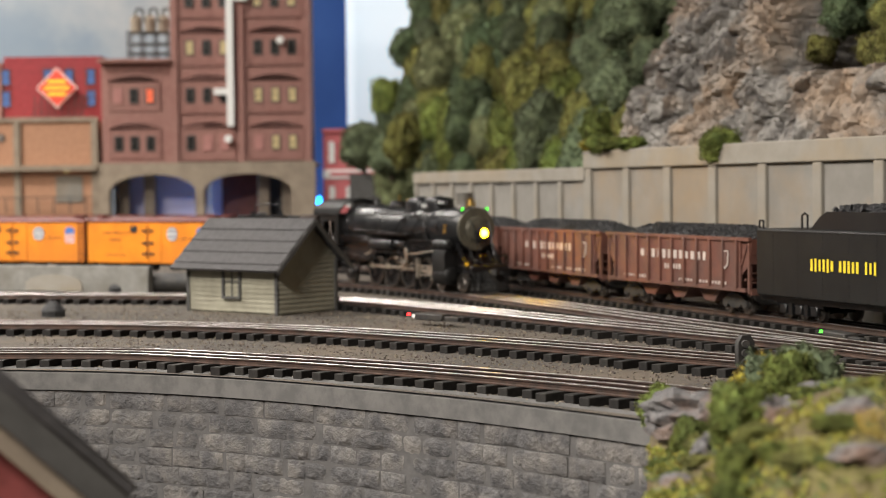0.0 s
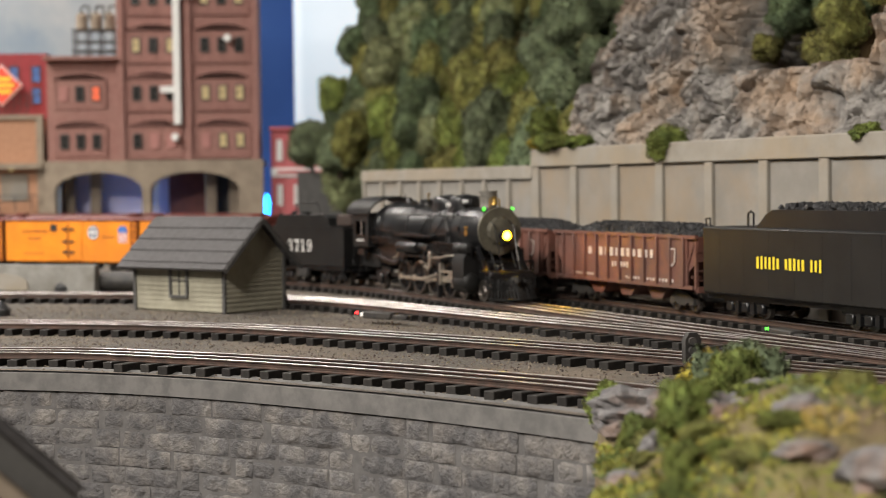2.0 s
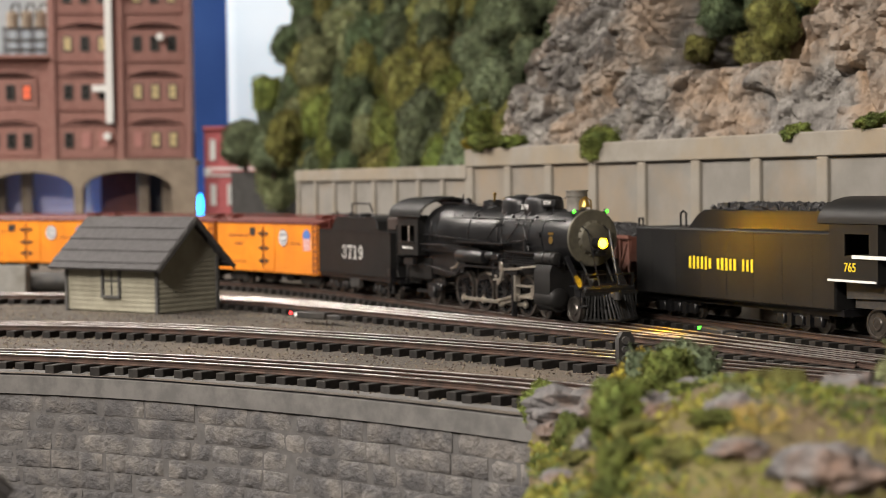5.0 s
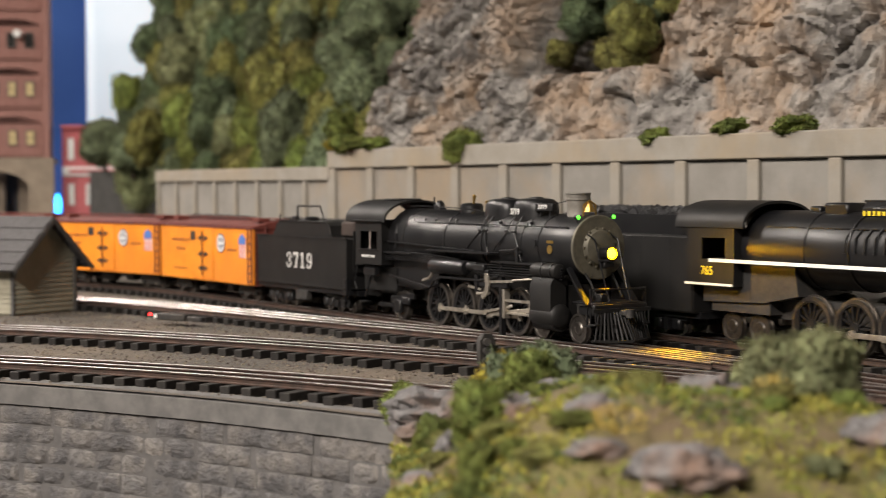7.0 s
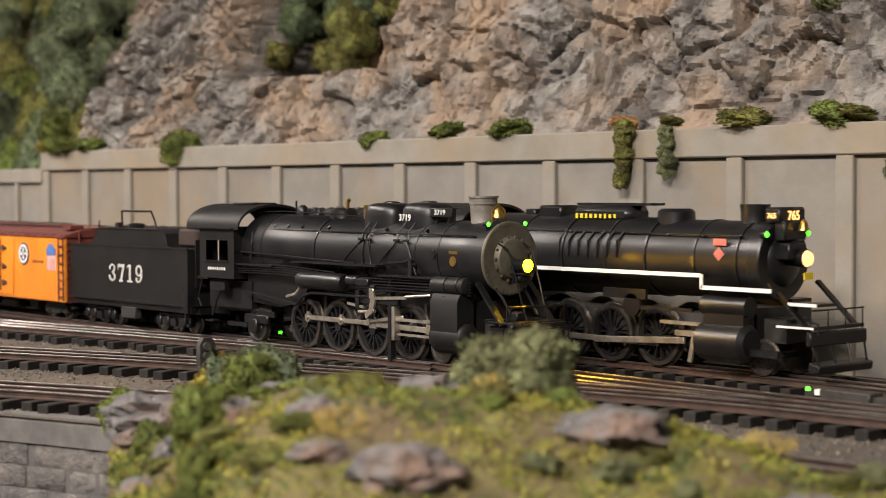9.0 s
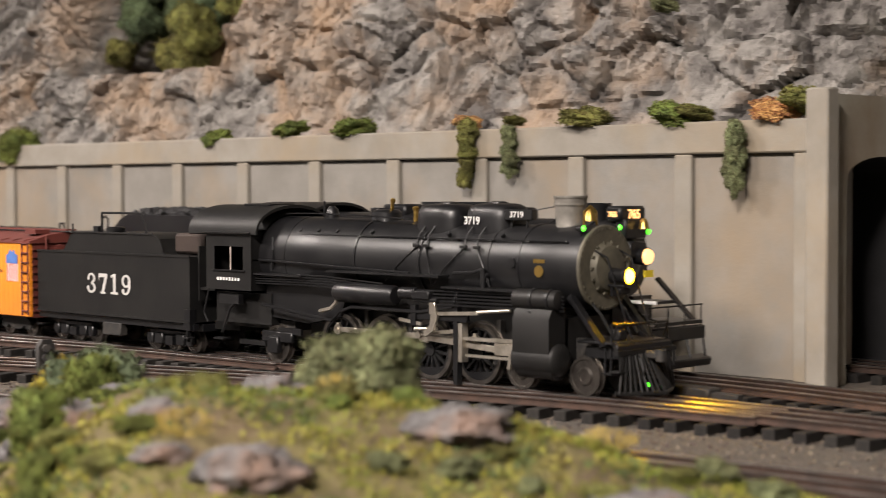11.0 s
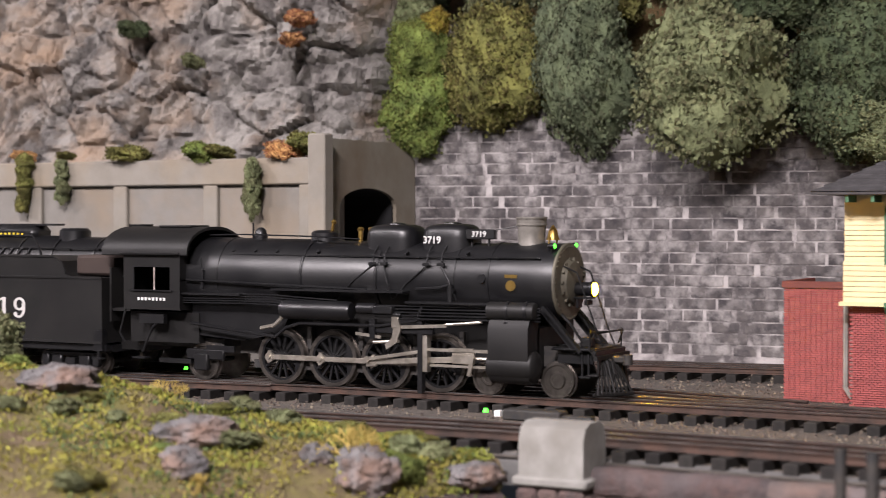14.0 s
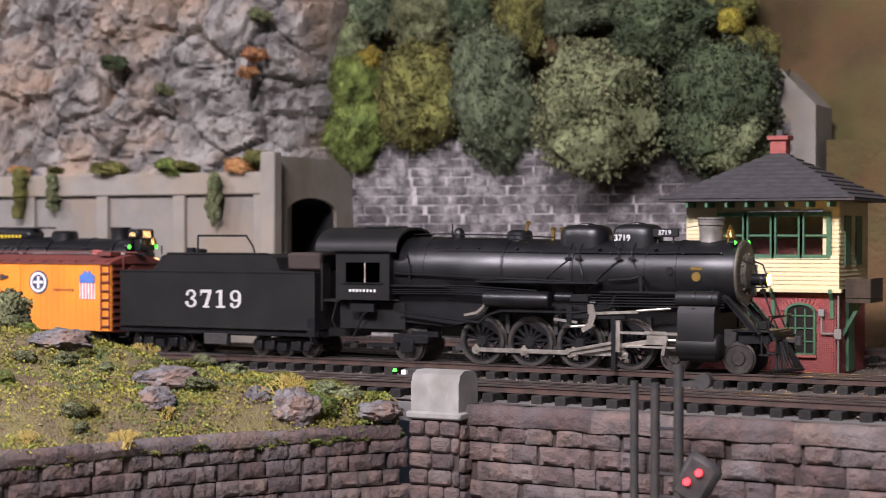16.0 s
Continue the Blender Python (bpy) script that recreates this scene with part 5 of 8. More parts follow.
part("notice_bar", Geo().box((-0.19, -0.003, 0.216), (0.022, 0.001, 0.003)).box((-0.19, -0.003, 0.210), (0.022, 0.001, 0.003)), LETTER, ware)
part("dock_lamp", Geo().lathe(((0, 0.004), (0.004, 0.006)), (-0.058, -0.012, 0.146), (0, 0, 1), 10), GLASS_LIT, ware, "small lit dock lamp")
dock = Geo()
for i in range(9):
    dock.box((-0.02 - i * 0.03, -0.024, 0.085), (0.0018, 0.0018, 0.03))
dock.box((-0.14, -0.024, 0.10), (0.26, 0.0016, 0.0016))
part("dock_rail", dock, DARK_IRON, ware)
crim = town("rowhouse", "crimson brick rowhouse with blue-grey windows", 0.60, back=0.12)
part("wall", Geo().box((-0.05, 0.06, 0.19), (0.19, 0.1, 0.37)), CRIMSON, crim)
part("side_wall", Geo().box((-0.255, 0.06, 0.185), (0.21, 0.1, 0.36)), FACTORY, crim)
for i in range(5):
    for z in (0.335, 0.293):
        if i not in (1, 2) or z > 0.31:
            window_frame(crim, 0.025 - i * 0.042 - (0.04 if i > 2 else 0), z, 0.014, 0.028, 0.0085, TRIM_DARK, 1, 2, 0.0012, BLUE)
sign = thing("diamond_sign", "red diamond billboard with yellow lettering bars", "sign", m=crim.matrix_basis @ pose(-0.035, -0.02, 0.312))
part("board", Geo().box((0, 0, 0), (0.056, 0.003, 0.056), (0, 45, 0)), WHITE, sign, "white edge")
part("face", Geo().box((0, -0.002, 0), (0.052, 0.002, 0.052), (0, 45, 0)), mat("sign_red", (0.78, 0.07, 0.03), None, 60, 0.5), sign, "bright red face")
part("lettering_bar", Geo().box((0, -0.0035, 0.012), (0.036, 0.001, 0.007)).box((0, -0.0035, 0.0), (0.048, 0.001, 0.007)).box((0, -0.0035, -0.012), (0.036, 0.001, 0.007)), YELLOW, sign, "yellow lettering bars")
post = Geo()
for i in range(8):
    post.box((-0.045 + i * 0.013, 0.006, -0.035), (0.0018, 0.0018, 0.04)).box((-0.0385 + i * 0.013, 0.006, -0.035), (0.0014, 0.0014, 0.05), (0, 35, 0))
part("lattice", post, DARK_IRON, sign)
pink = thing("brick_storefront", "pink-red brick storefront with a pale sign band", "building", "town buildings", m=pose(-3.08, 1.025, 0, 0, 0, 68))
part("wall", Geo().box((0.045, 0.05, 0.105), (0.11, 0.1, 0.236)), PINK, pink)
part("sign_band", Geo().box((0.045, -0.002, 0.138), (0.11, 0.006, 0.017)), WHITE, pink, "pale sign band")
part("sign_bar", Geo().box((0.045, -0.006, 0.138), (0.085, 0.002, 0.007)), PINK, pink)
for i in range(3):
    for z in (0.18, 0.095):
        window_frame(pink, 0.006 + i * 0.032, z, 0.007, 0.036, -0.002, WHITE, 1, 2, 0.0012, WHITE)
part("cornice", Geo().box((0.045, -0.003, 0.221), (0.114, 0.012, 0.006)), PINK, pink)
part("dark_screen", Geo().box((-2.66, 0.985, 0.06), (0.12, 0.01, 0.15), (0, 0, 66)), TRIM_DARK, None, "dark board beside the hill")["kind"] = "structure"
led = thing("led_strip", "glowing blue led strip at the backdrop's edge", "led strip", m=pose(-4.10, 1.338, 0.03))
part("tube", Geo().lathe(((-0.04, 0.003), (0.02, 0.006), (0.04, 0.007), (0.06, 0.003)), (0, 0, 0), (0, 0, 1), 12), LED_BLUE, led)
low_wall = thing("viaduct_wall", "white low wall with shallow arches beside the yard", "low wall", m=pose(-2.034, 0.353, -0.0095, 0, 0, 45.6))
part("wall", Geo().box((-0.2, 0, 0.016), (0.62, 0.012, 0.032), bev=0.001), CAP, low_wall)
for i in range(4):
    part("arch_recess", Geo().prism(arch_outline(-0.02 - 0.12 * i, 0.002, 0.08, 0.02, 0.012), -0.0075, -0.005, "y"), CONCRETE, low_wall)
pipe = thing("pipe_load", "dark pipe lying by the track", "pipe", m=pose(-1.945, 0.485, 0.002, 0, 0, 57))
part("pipe", Geo().cyl((-0.06, 0, 0), (0.06, 0, 0), 0.012, n=16), DARK_IRON, pipe)

# ---- switch tower ----
tw = thing("switch_tower", "two-storey tower, red brick below, cream boards and green windows above", "signal tower", m=pose(-0.127, 0.800, -0.0095))
TW, TD = 0.111, 0.086
Z1, Z2 = 0.063, 0.1265
part("brick_core", Geo().box((TW / 2, TD / 2, Z1 / 2), (TW - 0.004, TD - 0.004, Z1)), MORTAR, tw)
bricks = Geo().box((0, 0, 0), (0.0031, 0.0016, 0.00112))
bme = mesh("brick", bricks, 0)
bme.materials.append(BRICK_RED)
rest = Geo()
nb = 0
for c in range(46):
    z = 0.001 + c * 0.00135
    for i in range(33):
        x = 0.0025 + i * 0.00335 + (0.0017 if c % 2 else 0)
        if x > TW - 0.002 or any(abs(x - wx) < 0.0122 and 0.014 < z < 0.0525 for wx in (0.042, 0.084)):
            continue
        if nb < 300 and 0.055 < x < 0.105:
            part("brick", bme, None, tw, m=pose(x, 0.0012, z))
            nb += 1
        else:
            rest.box((x, 0.0012, z), (0.0031, 0.0016, 0.00112))
    for i in range(25):
        rest.box((TW - 0.0012, 0.003 + i * 0.00335 + (0.0017 if c % 2 else 0), z), (0.0016, 0.0031, 0.00112))
part("brick_rest", rest, BRICK_RED, tw, angle=0)["kind"] = "stuff"
for wx in (0.042, 0.084):
    aw = part("arched_window", Geo().prism(arch_outline(wx, 0.0155, 0.020, 0.036, 0.006), 0.0, 0.003, "y"), GLASS_DARK, tw)
    fr = Geo()
    ol = arch_outline(wx, 0.0155, 0.021, 0.0365, 0.006)
    for a, b in zip(ol, ol[1:] + ol[:1]):
        fr.cyl((a[0], -0.0005, a[1]), (b[0], -0.0005, b[1]), 0.0011, n=6)
    for i in (1, 2):
        fr.box((wx - 0.0105 + 0.007 * i, -0.0004, 0.032), (0.0009, 0.0014, 0.033))
        fr.box((wx, -0.0004, 0.0155 + 0.0095 * i), (0.020, 0.0014, 0.0009))
    fr.box((wx, -0.0004, 0.0155 + 0.028), (0.020, 0.0014, 0.0009))
    part("window_frame", fr, GREEN, aw, "green glazing bars")
    hood = Geo()
    for a in np.linspace(0.25, math.pi - 0.25, 13):
        hood.box((wx + 0.0135 * math.cos(a), 0.0004, 0.046 + 0.0085 * math.sin(a)), (0.0019, 0.0022, 0.0036), (0, 90 - math.degrees(a), 0))
    part("brick_arch", hood, BRICK_RED, tw)
    part("window_sill", Geo().box((wx, -0.001, 0.0145), (0.024, 0.003, 0.0018)), BRICK_RED, tw)
for bx in (0.024, 0.064, 0.107):
    part("bracket", Geo().prism([(0.003, Z1), (-0.0065, Z1), (-0.0065, Z1 - 0.003), (-0.0015, Z1 - 0.008), (-0.001, Z1 - 0.021), (0.003, Z1 - 0.021)], bx - 0.0013, bx + 0.0013, "x"), GREEN, tw, "green bracket")
pw = Geo().tube(((0.1, -0.002, 0.045), (0.1, -0.002, 0.031), (0.112, -0.002, 0.031)), 0.0007).box((0.1, -0.002, 0.046), (0.004, 0.004, 0.005)).box((0.112, -0.002, 0.031), (0.005, 0.004, 0.007)).cyl((0.112, -0.002, 0.002), (0.112, -0.002, 0.06), 0.0007, n=6)
part("conduit", pw, CAP, tw, "grey conduit and boxes")
part("upper_core", Geo().box((TW / 2, TD / 2 - 0.002, Z1 + 0.0115), (TW, TD + 0.002, 0.023)).box((TW / 2, TD / 2, Z2 - 0.003), (TW - 0.002, TD - 0.002, 0.006)).box((0.011, TD / 2, 0.1), (0.02, TD - 0.004, 0.04)).box((TW - 0.006, 0.004, 0.1), (0.01, 0.006, 0.04)).box((TW - 0.006, TD - 0.006, 0.1), (0.01, 0.01, 0.04)).box((TW / 2, TD - 0.003, 0.1), (TW, 0.004, 0.04)), CREAM, tw)
g = Geo()
clapboard(g, -0.002, TW + 0.002, Z1, Z1 + 0.024, -0.0035, 0.0031, 0.0008)
clapboard(g, -0.002, 0.0215, Z1 + 0.024, Z2, -0.0005, 0.0031, 0.0008)
clapboard(g, TW - 0.0105, TW + 0.002, Z1 + 0.024, Z2, -0.0005, 0.0031, 0.0008)
clapboard(g, -0.003, TD, Z1, Z2, TW + 0.001, 0.0031, 0.0008, "y")
pieces("board", g, CREAM, tw, "cream lapped board")
part("sill_board", Geo().box((TW / 2, -0.0035, Z1 - 0.0012), (TW + 0.008, 0.005, 0.0024)), CREAM, tw)
for i in range(4):
    x = 0.0335 + i * 0.0207
    wf = window_frame(tw, x, 0.1015, 0.0160, 0.0275, -0.0015, GREEN, 1, 2, 0.0021, glassless=True)
    pane = part("pane", Geo().box((x, 0.0005, 0.1015), (0.017, 0.0004, 0.028)), None, wf)
    pane.data.materials.append(mat("clear_glass", (0.9, 0.92, 0.9), None, 50, 0.05, bump=0))
    b = pane.data.materials[0].node_tree.nodes["Principled BSDF"]
    b.inputs["Transmission Weight"].default_value, b.inputs["IOR"].default_value = 1.0, 1.1
    pane.visible_shadow = False
side = Geo().box((TW + 0.0015, 0.022, 0.098), (0.002, 0.018, 0.036)).box((TW + 0.0015, 0.055, 0.098), (0.002, 0.018, 0.036)).box((TW + 0.0002, 0.035, 0.03), (0.003, 0.018, 0.055))
part("side_joinery", side, GREEN, tw, "green side windows and door")
part("interior_floor", Geo().box((TW / 2, TD / 2, Z1 + 0.0235), (TW - 0.01, TD - 0.01, 0.001)), TRIM_DARK, tw)
part("interior_desk", Geo().box((TW / 2 + 0.01, TD / 2, Z1 + 0.03), (0.05, 0.02, 0.012)), MAROON, tw)
roof = Geo()
ex = 0.017
Rz = Z2 + 0.0015
corners = [(-ex, -ex - 0.004), (TW + ex, -ex - 0.004), (TW + ex, TD + ex), (-ex, TD + ex)]
apex = [(TW / 2 - 0.004, TD / 2, Rz + 0.036), (TW / 2 + 0.004, TD / 2, Rz + 0.036)]
steps = 11
for k in range(4):
    a, b = Vector((*corners[k], Rz)), Vector((*corners[(k + 1) % 4], Rz))
    ta = Vector(apex[0] if k in (0, 3) else apex[1])
    tb = Vector(apex[0] if k in (2, 3) else apex[1])
    for s in range(steps):
        f0, f1 = s / steps, (s + 1) / steps
        p = [a.lerp(ta, f0), b.lerp(tb, f0), b.lerp(tb, f1), a.lerp(ta, f1)]
        q = [v + Vector((0, 0, 0.0009)) for v in p[:2]]
        roof.add([*q, p[2], p[3], p[0], p[1]], [(0, 1, 2, 3), (4, 5, 1, 0)])
roof.add([(*c, Rz - 0.0015) for c in corners] + [(*c, Rz + 0.0005) for c in corners], [(3, 2, 1, 0), (0, 1, 5, 4), (1, 2, 6, 5), (2, 3, 7, 6), (3, 0, 4, 7)])
pieces("roof_course", roof, SHINGLE, tw, "dark grey course of the hipped roof")
for i in range(8):
    part("rafter_tail", Geo().box((0.004 + i * 0.015, -0.010, Rz - 0.004), (0.002, 0.018, 0.004)), GREEN, tw)
part("chimney", Geo().box((TW / 2, TD / 2 + 0.004, Rz + 0.038), (0.012, 0.012, 0.02)).box((TW / 2, TD / 2 + 0.004, Rz + 0.047), (0.016, 0.016, 0.003)), BRICK_RED, tw, "red brick chimney")
part("chimney_pot", Geo().cyl((TW / 2, TD / 2 + 0.004, Rz + 0.048), (TW / 2, TD / 2 + 0.004, Rz + 0.053), 0.003, n=10), TRIM_DARK, tw)
annex = thing("annex", "low red brick annex beside the tower", "annex", m=pose(-0.170, 0.815, -0.0095))
part("wall_core", Geo().box((0.021, 0.03, 0.035), (0.042, 0.06, 0.07)), MORTAR, annex)
rest, nb = Geo(), 0
for c in range(51):
    z = 0.0012 + c * 0.00135
    for i in range(13):
        x = 0.0018 + i * 0.00335 - (0.0008 if c % 2 else 0)
        if x > 0.0415:
            continue
        if c >= 27 and nb < 300:
            part("brick", bme, None, annex, m=pose(x, -0.0002, z))
            nb += 1
        else:
            rest.box((x, -0.0002, z), (0.0031, 0.0016, 0.00112))
    for i in range(17):
        rest.box((-0.0002, 0.003 + i * 0.00335 + (0.0017 if c % 2 else 0), z), (0.0016, 0.0031, 0.00112))
part("brick_rest", rest, BRICK_RED, annex, angle=0)["kind"] = "stuff"
part("parapet", Geo().box((0.021, 0.0, 0.072), (0.044, 0.004, 0.004)).box((0.0, 0.03, 0.072), (0.004, 0.06, 0.004)).box((0.042, 0.03, 0.072), (0.004, 0.06, 0.004)), MAROON, annex)
part("downpipe", Geo().tube(((0.0385, -0.003, 0.06), (0.0385, -0.003, 0.01), (0.044, -0.008, 0.004)), 0.0016), CAP, annex, "grey downpipe")
land = thing("stair_landing", "brown timber landing beside the tower", "landing", m=pose(-0.012, 0.81, 0.045))
part("deck", Geo().box((0.008, 0.02, 0.0), (0.018, 0.04, 0.003)), BARK, land)
part("rail_panel", Geo().box((0.008, 0.001, 0.009), (0.018, 0.002, 0.014)), BARK, land, "dark brown boarded rail")
part("side_panel", Geo().box((0.0165, 0.02, 0.009), (0.0015, 0.038, 0.014)), BARK, land)
part("brace", Geo().box((0.001, 0.01, -0.014), (0.0025, 0.0025, 0.030), (0, 28, 0)), GREEN, land)
ship = thing("relay_case", "black low relay case on the ground", "case", m=pose(0.06, 0.86, -0.0095))
part("case", Geo().box((0, 0, 0.006), (0.06, 0.02, 0.012), bev=0.001), DARK_IRON, ship)

# ---- signals and small yard things ----
dwarf = thing("dwarf_signal", "black dwarf signal beside the track", "signal", m=pose(-0.869, 0.549, -0.0095) @ Matrix.Scale(0.7, 4))
part("head", Geo().prism([(-0.006, 0.012), (0.006, 0.012), (0.008, 0.018), (0.008, 0.036), (0.004, 0.042), (-0.004, 0.042), (-0.008, 0.036), (-0.008, 0.018)], -0.003, 0.003, "x"), DARK_IRON, dwarf)
part("base", Geo().box((0, 0, 0.006), (0.008, 0.008, 0.012)), DARK_IRON, dwarf)
for z in (0.019, 0.027, 0.035):
    part("hood", Geo().cyl((0.003, -0.002, z), (0.009, -0.004, z), 0.0034, n=10), DARK_IRON, dwarf)
blue = thing("blue_cap", "small blue plastic cap on the bank's edge", "cap", m=pose(-0.757, 0.430, -0.0095) @ Matrix.Scale(0.55, 4))
part("dome", Geo().lathe(((0, 0.008), (0.004, 0.0078), (0.008, 0.005), (0.0095, 0.001)), (0, 0, 0), (0, 0, 1), 16), BLUE, blue)
mast = thing("signal_mast", "dark steel signal mast with ladder and red lights", "signal", m=pose(0.0, 0, 0))
MX, MY = -0.010, 0.440
part("post", Geo().cyl((MX, MY, -0.20), (MX, MY, 0.024), 0.0028, n=10), DARK_IRON, mast)
part("post", Geo().cyl((MX - 0.013, MY, -0.20), (MX - 0.013, MY, 0.014), 0.0026, n=10), DARK_IRON, mast)
part("post", Geo().cyl((MX - 0.027, MY + 0.006, -0.20), (MX - 0.027, MY + 0.006, 0.014), 0.0024, n=10), DARK_IRON, mast)
for i in range(16):
    part("rung", Geo().cyl((MX - 0.013, MY, -0.19 + i * 0.012), (MX, MY, -0.19 + i * 0.012), 0.0009, n=6), DARK_IRON, mast)
part("head", Geo().cyl((MX + 0.014, MY - 0.003, 0.016), (MX + 0.014, MY + 0.003, 0.016), 0.0042, n=14).box((MX + 0.006, MY, 0.014), (0.014, 0.003, 0.003)), DARK_IRON, mast)
lamp_box = part("lamp_head", Geo().box((MX + 0.010, MY, -0.036), (0.020, 0.008, 0.026), (0, 30, 0), bev=0.003), DARK_IRON, mast)
for x, z in ((MX + 0.013, -0.0315), (MX + 0.0065, -0.0365)):
    part("red_lamp", Geo().cyl((x, MY - 0.005, z), (x, MY - 0.0065, z), 0.0019, n=12), LED_RED, lamp_box, "glowing red lamp")


def switch_machine(x, y, rz, colour, spot):
    s = thing("switch_machine", "black track switch motor with a small " + colour + " light", "switch machine", "switch machines", m=pose(x, y, -0.0045, 0, 0, rz))
    part("motor_box", Geo().box((0, 0, 0.003), (0.034, 0.012, 0.006), bev=0.001).box((0.024, 0, 0.002), (0.02, 0.006, 0.004), bev=0.0006), DARK_IRON, s)
    part("target", Geo().box((-0.022, 0, 0.0028), (0.0035, 0.004, 0.003)), WHITE, s)
    part("light", Geo().lathe(((0, 0.0016), (0.002, 0.0012)), (-0.03, 0, 0.003), (0, 0, 1), 10), spot, s)
    return s


switch_machine(-1.035, 0.735, -8, "green", LED_GREEN)
switch_machine(-1.36, 0.545, 22, "red", LED_RED)
switch_machine(-0.545, 0.745, -4, "green", LED_GREEN)
switch_machine(-0.245, 0.612, -2, "green", LED_GREEN)
for x, y in ((-1.647, 0.268), (-1.99, 0.40)):
    lump = thing("junk_pile", "small black lump beside the rail", "lump", m=pose(x, y, -0.0095))
    part("lump", Geo().lathe(((0, 0.011), (0.006, 0.012), (0.012, 0.007), (0.015, 0.003)), (0, 0, 0), (0, 0, 1), 9), COAL, lump)


# ---- rolling stock; millimetres, nose to +x, rail top at 0, the camera's side is -y ----
def spoked_wheel(r, spokes, w=3.2, weight=0.0):
    """A spoked wheel round y: tyre and spider as two meshes."""
    tyre = Geo(0.001).ring(r * 0.86, r, -w / 2, w / 2, n=40).ring(r * 0.86, r * 1.07, w / 2, w / 2 + 0.9, n=40)
    sp = Geo(0.001).ring(r * 0.78, r * 0.87, -w * 0.42, w * 0.42, n=40).lathe(((-w * 0.6, r * 0.2), (w * 0.6, r * 0.2)), (0, 0, 0), (0, 1, 0), 16)
    for i in range(spokes):
        a = 360 * i / spokes
        sp.box((r * 0.49 * math.cos(math.radians(a)), 0, r * 0.49 * math.sin(math.radians(a))), (r * 0.64, w * 0.5, r * 0.075), (0, -a, 0))
    if weight:
        sp.prism([(r * 0.8 * math.cos(a), r * 0.8 * math.sin(a)) for a in np.linspace(math.pi - weight, math.pi + weight, 12)] , -w * 0.45, w * 0.45, "y")
    return mesh("tyre", tyre), mesh("spider", sp)


def disc_wheel(r, w=3.0):
    return mesh("wheel", Geo(0.001).lathe(((-w / 2, r * 0.3), (-w / 2 - 0.4, r * 0.3), (-w / 2 - 0.4, r * 0.42), (-w / 2 + 0.7, r * 0.5), (-w / 2 + 0.7, r * 0.82), (-w / 2, r * 0.86), (-w / 2, r), (w / 2, r), (w / 2, r * 1.09), (w / 2 + 0.9, r * 1.09), (w / 2 + 0.9, r * 0.3)), (0, 0, 0), (0, 1, 0), 28))


WHEELSETS = []


def driver_axle(parent, x, r, crank, spokes, meshes, name="driver_axle"):
    ax = part(name, Geo(0.001).cyl((0, -15, 0), (0, 15, 0), 2.2, n=10), DARK_IRON, parent, m=pose(x * 0.001, 0, r * 0.001))
    for side, ph in ((-1, 0), (1, 90)):
        m = pose(0, side * 0.0168, 0, 0, ph, 180 if side > 0 else 0)
        part("tyre", meshes[0], TYRE, ax, m=m)
        part("spider", meshes[1], BLACK, ax, m=m)
    WHEELSETS.append((ax, x, r, parent))
    return ax


def small_axle(parent, x, r, me, z=None):
    ax = part("wheelset", Geo(0.001).cyl((0, -15, 0), (0, 15, 0), 1.6, n=8), DARK_IRON, parent, m=pose(x * 0.001, 0, (r if z is None else z) * 0.001))
    for side in (-1, 1):
        part("wheel", me, TYRE, ax, m=pose(0, side * 0.0168, 0, 0, 0, 180 if side > 0 else 0))
    WHEELSETS.append((ax, x, r, parent))
    return ax


def rod(parent, name, a, b, h, y, thick=1.6, boss=2.6, material=None):
    """A rod between two pins, thicker at its ends."""
    g = Geo(0.001)
    d = Vector((b[0] - a[0], 0, b[1] - a[1]))
    ang = -math.degrees(math.atan2(d.z, d.x))
    g.box(((a[0] + b[0]) / 2, y, (a[1] + b[1]) / 2), (d.length, thick, h), (0, ang, 0), bev=0.3)
    for p in (a, b):
        g.lathe(((-thick * 0.7, boss), (thick * 0.7, boss)), (p[0], y, p[1]), (0, 1, 0), 14)
    return part(name, g, material or STEEL, parent)


def lens_lamp(parent, name, x, y, z, r, material, axis=(1, 0, 0), label=""):
    return part(name, Geo(0.001).lathe(((0, r), (r * 0.35, r * 0.85), (r * 0.6, r * 0.35)), (x, y, z), axis, 16), material, parent, label)


def letters(parent, name, x0, x1, z, h, y, material, count, gaps=(), label="", rnd=random.Random(5)):
    """Lettering as plain bars, one for each character."""
    g = Geo(0.001)
    w = (x1 - x0) / count
    for i in range(count):
        if i not in gaps:
            hh = h * rnd.uniform(0.82, 1.1)
            g.box((x0 + w * (i + 0.5), y, z), (w * rnd.uniform(0.4, 0.6), 0.3, hh))
    return part(name, g, material, parent, label)


def boiler_fittings(parent, x0, x1, axis_z, r, y, material):
    """Handrail with stanchions along the boiler."""
    g = Geo(0.001)
    zz = axis_z + r * 0.62
    yy = -r * 0.86
    g.cyl((x0, yy, zz), (x1, yy, zz), 0.55, n=6).cyl((x0, -yy, zz), (x1, -yy, zz), 0.55, n=6)
    n = int((x1 - x0) / 26)
    for i in range(n + 1):
        x = x0 + (x1 - x0) * i / n
        for s in (-1, 1):
            g.cyl((x, s * r * 0.74, axis_z + r * 0.56), (x, s * r * 0.88, zz), 0.6, n=6)
    return part("handrail", g, material, parent)


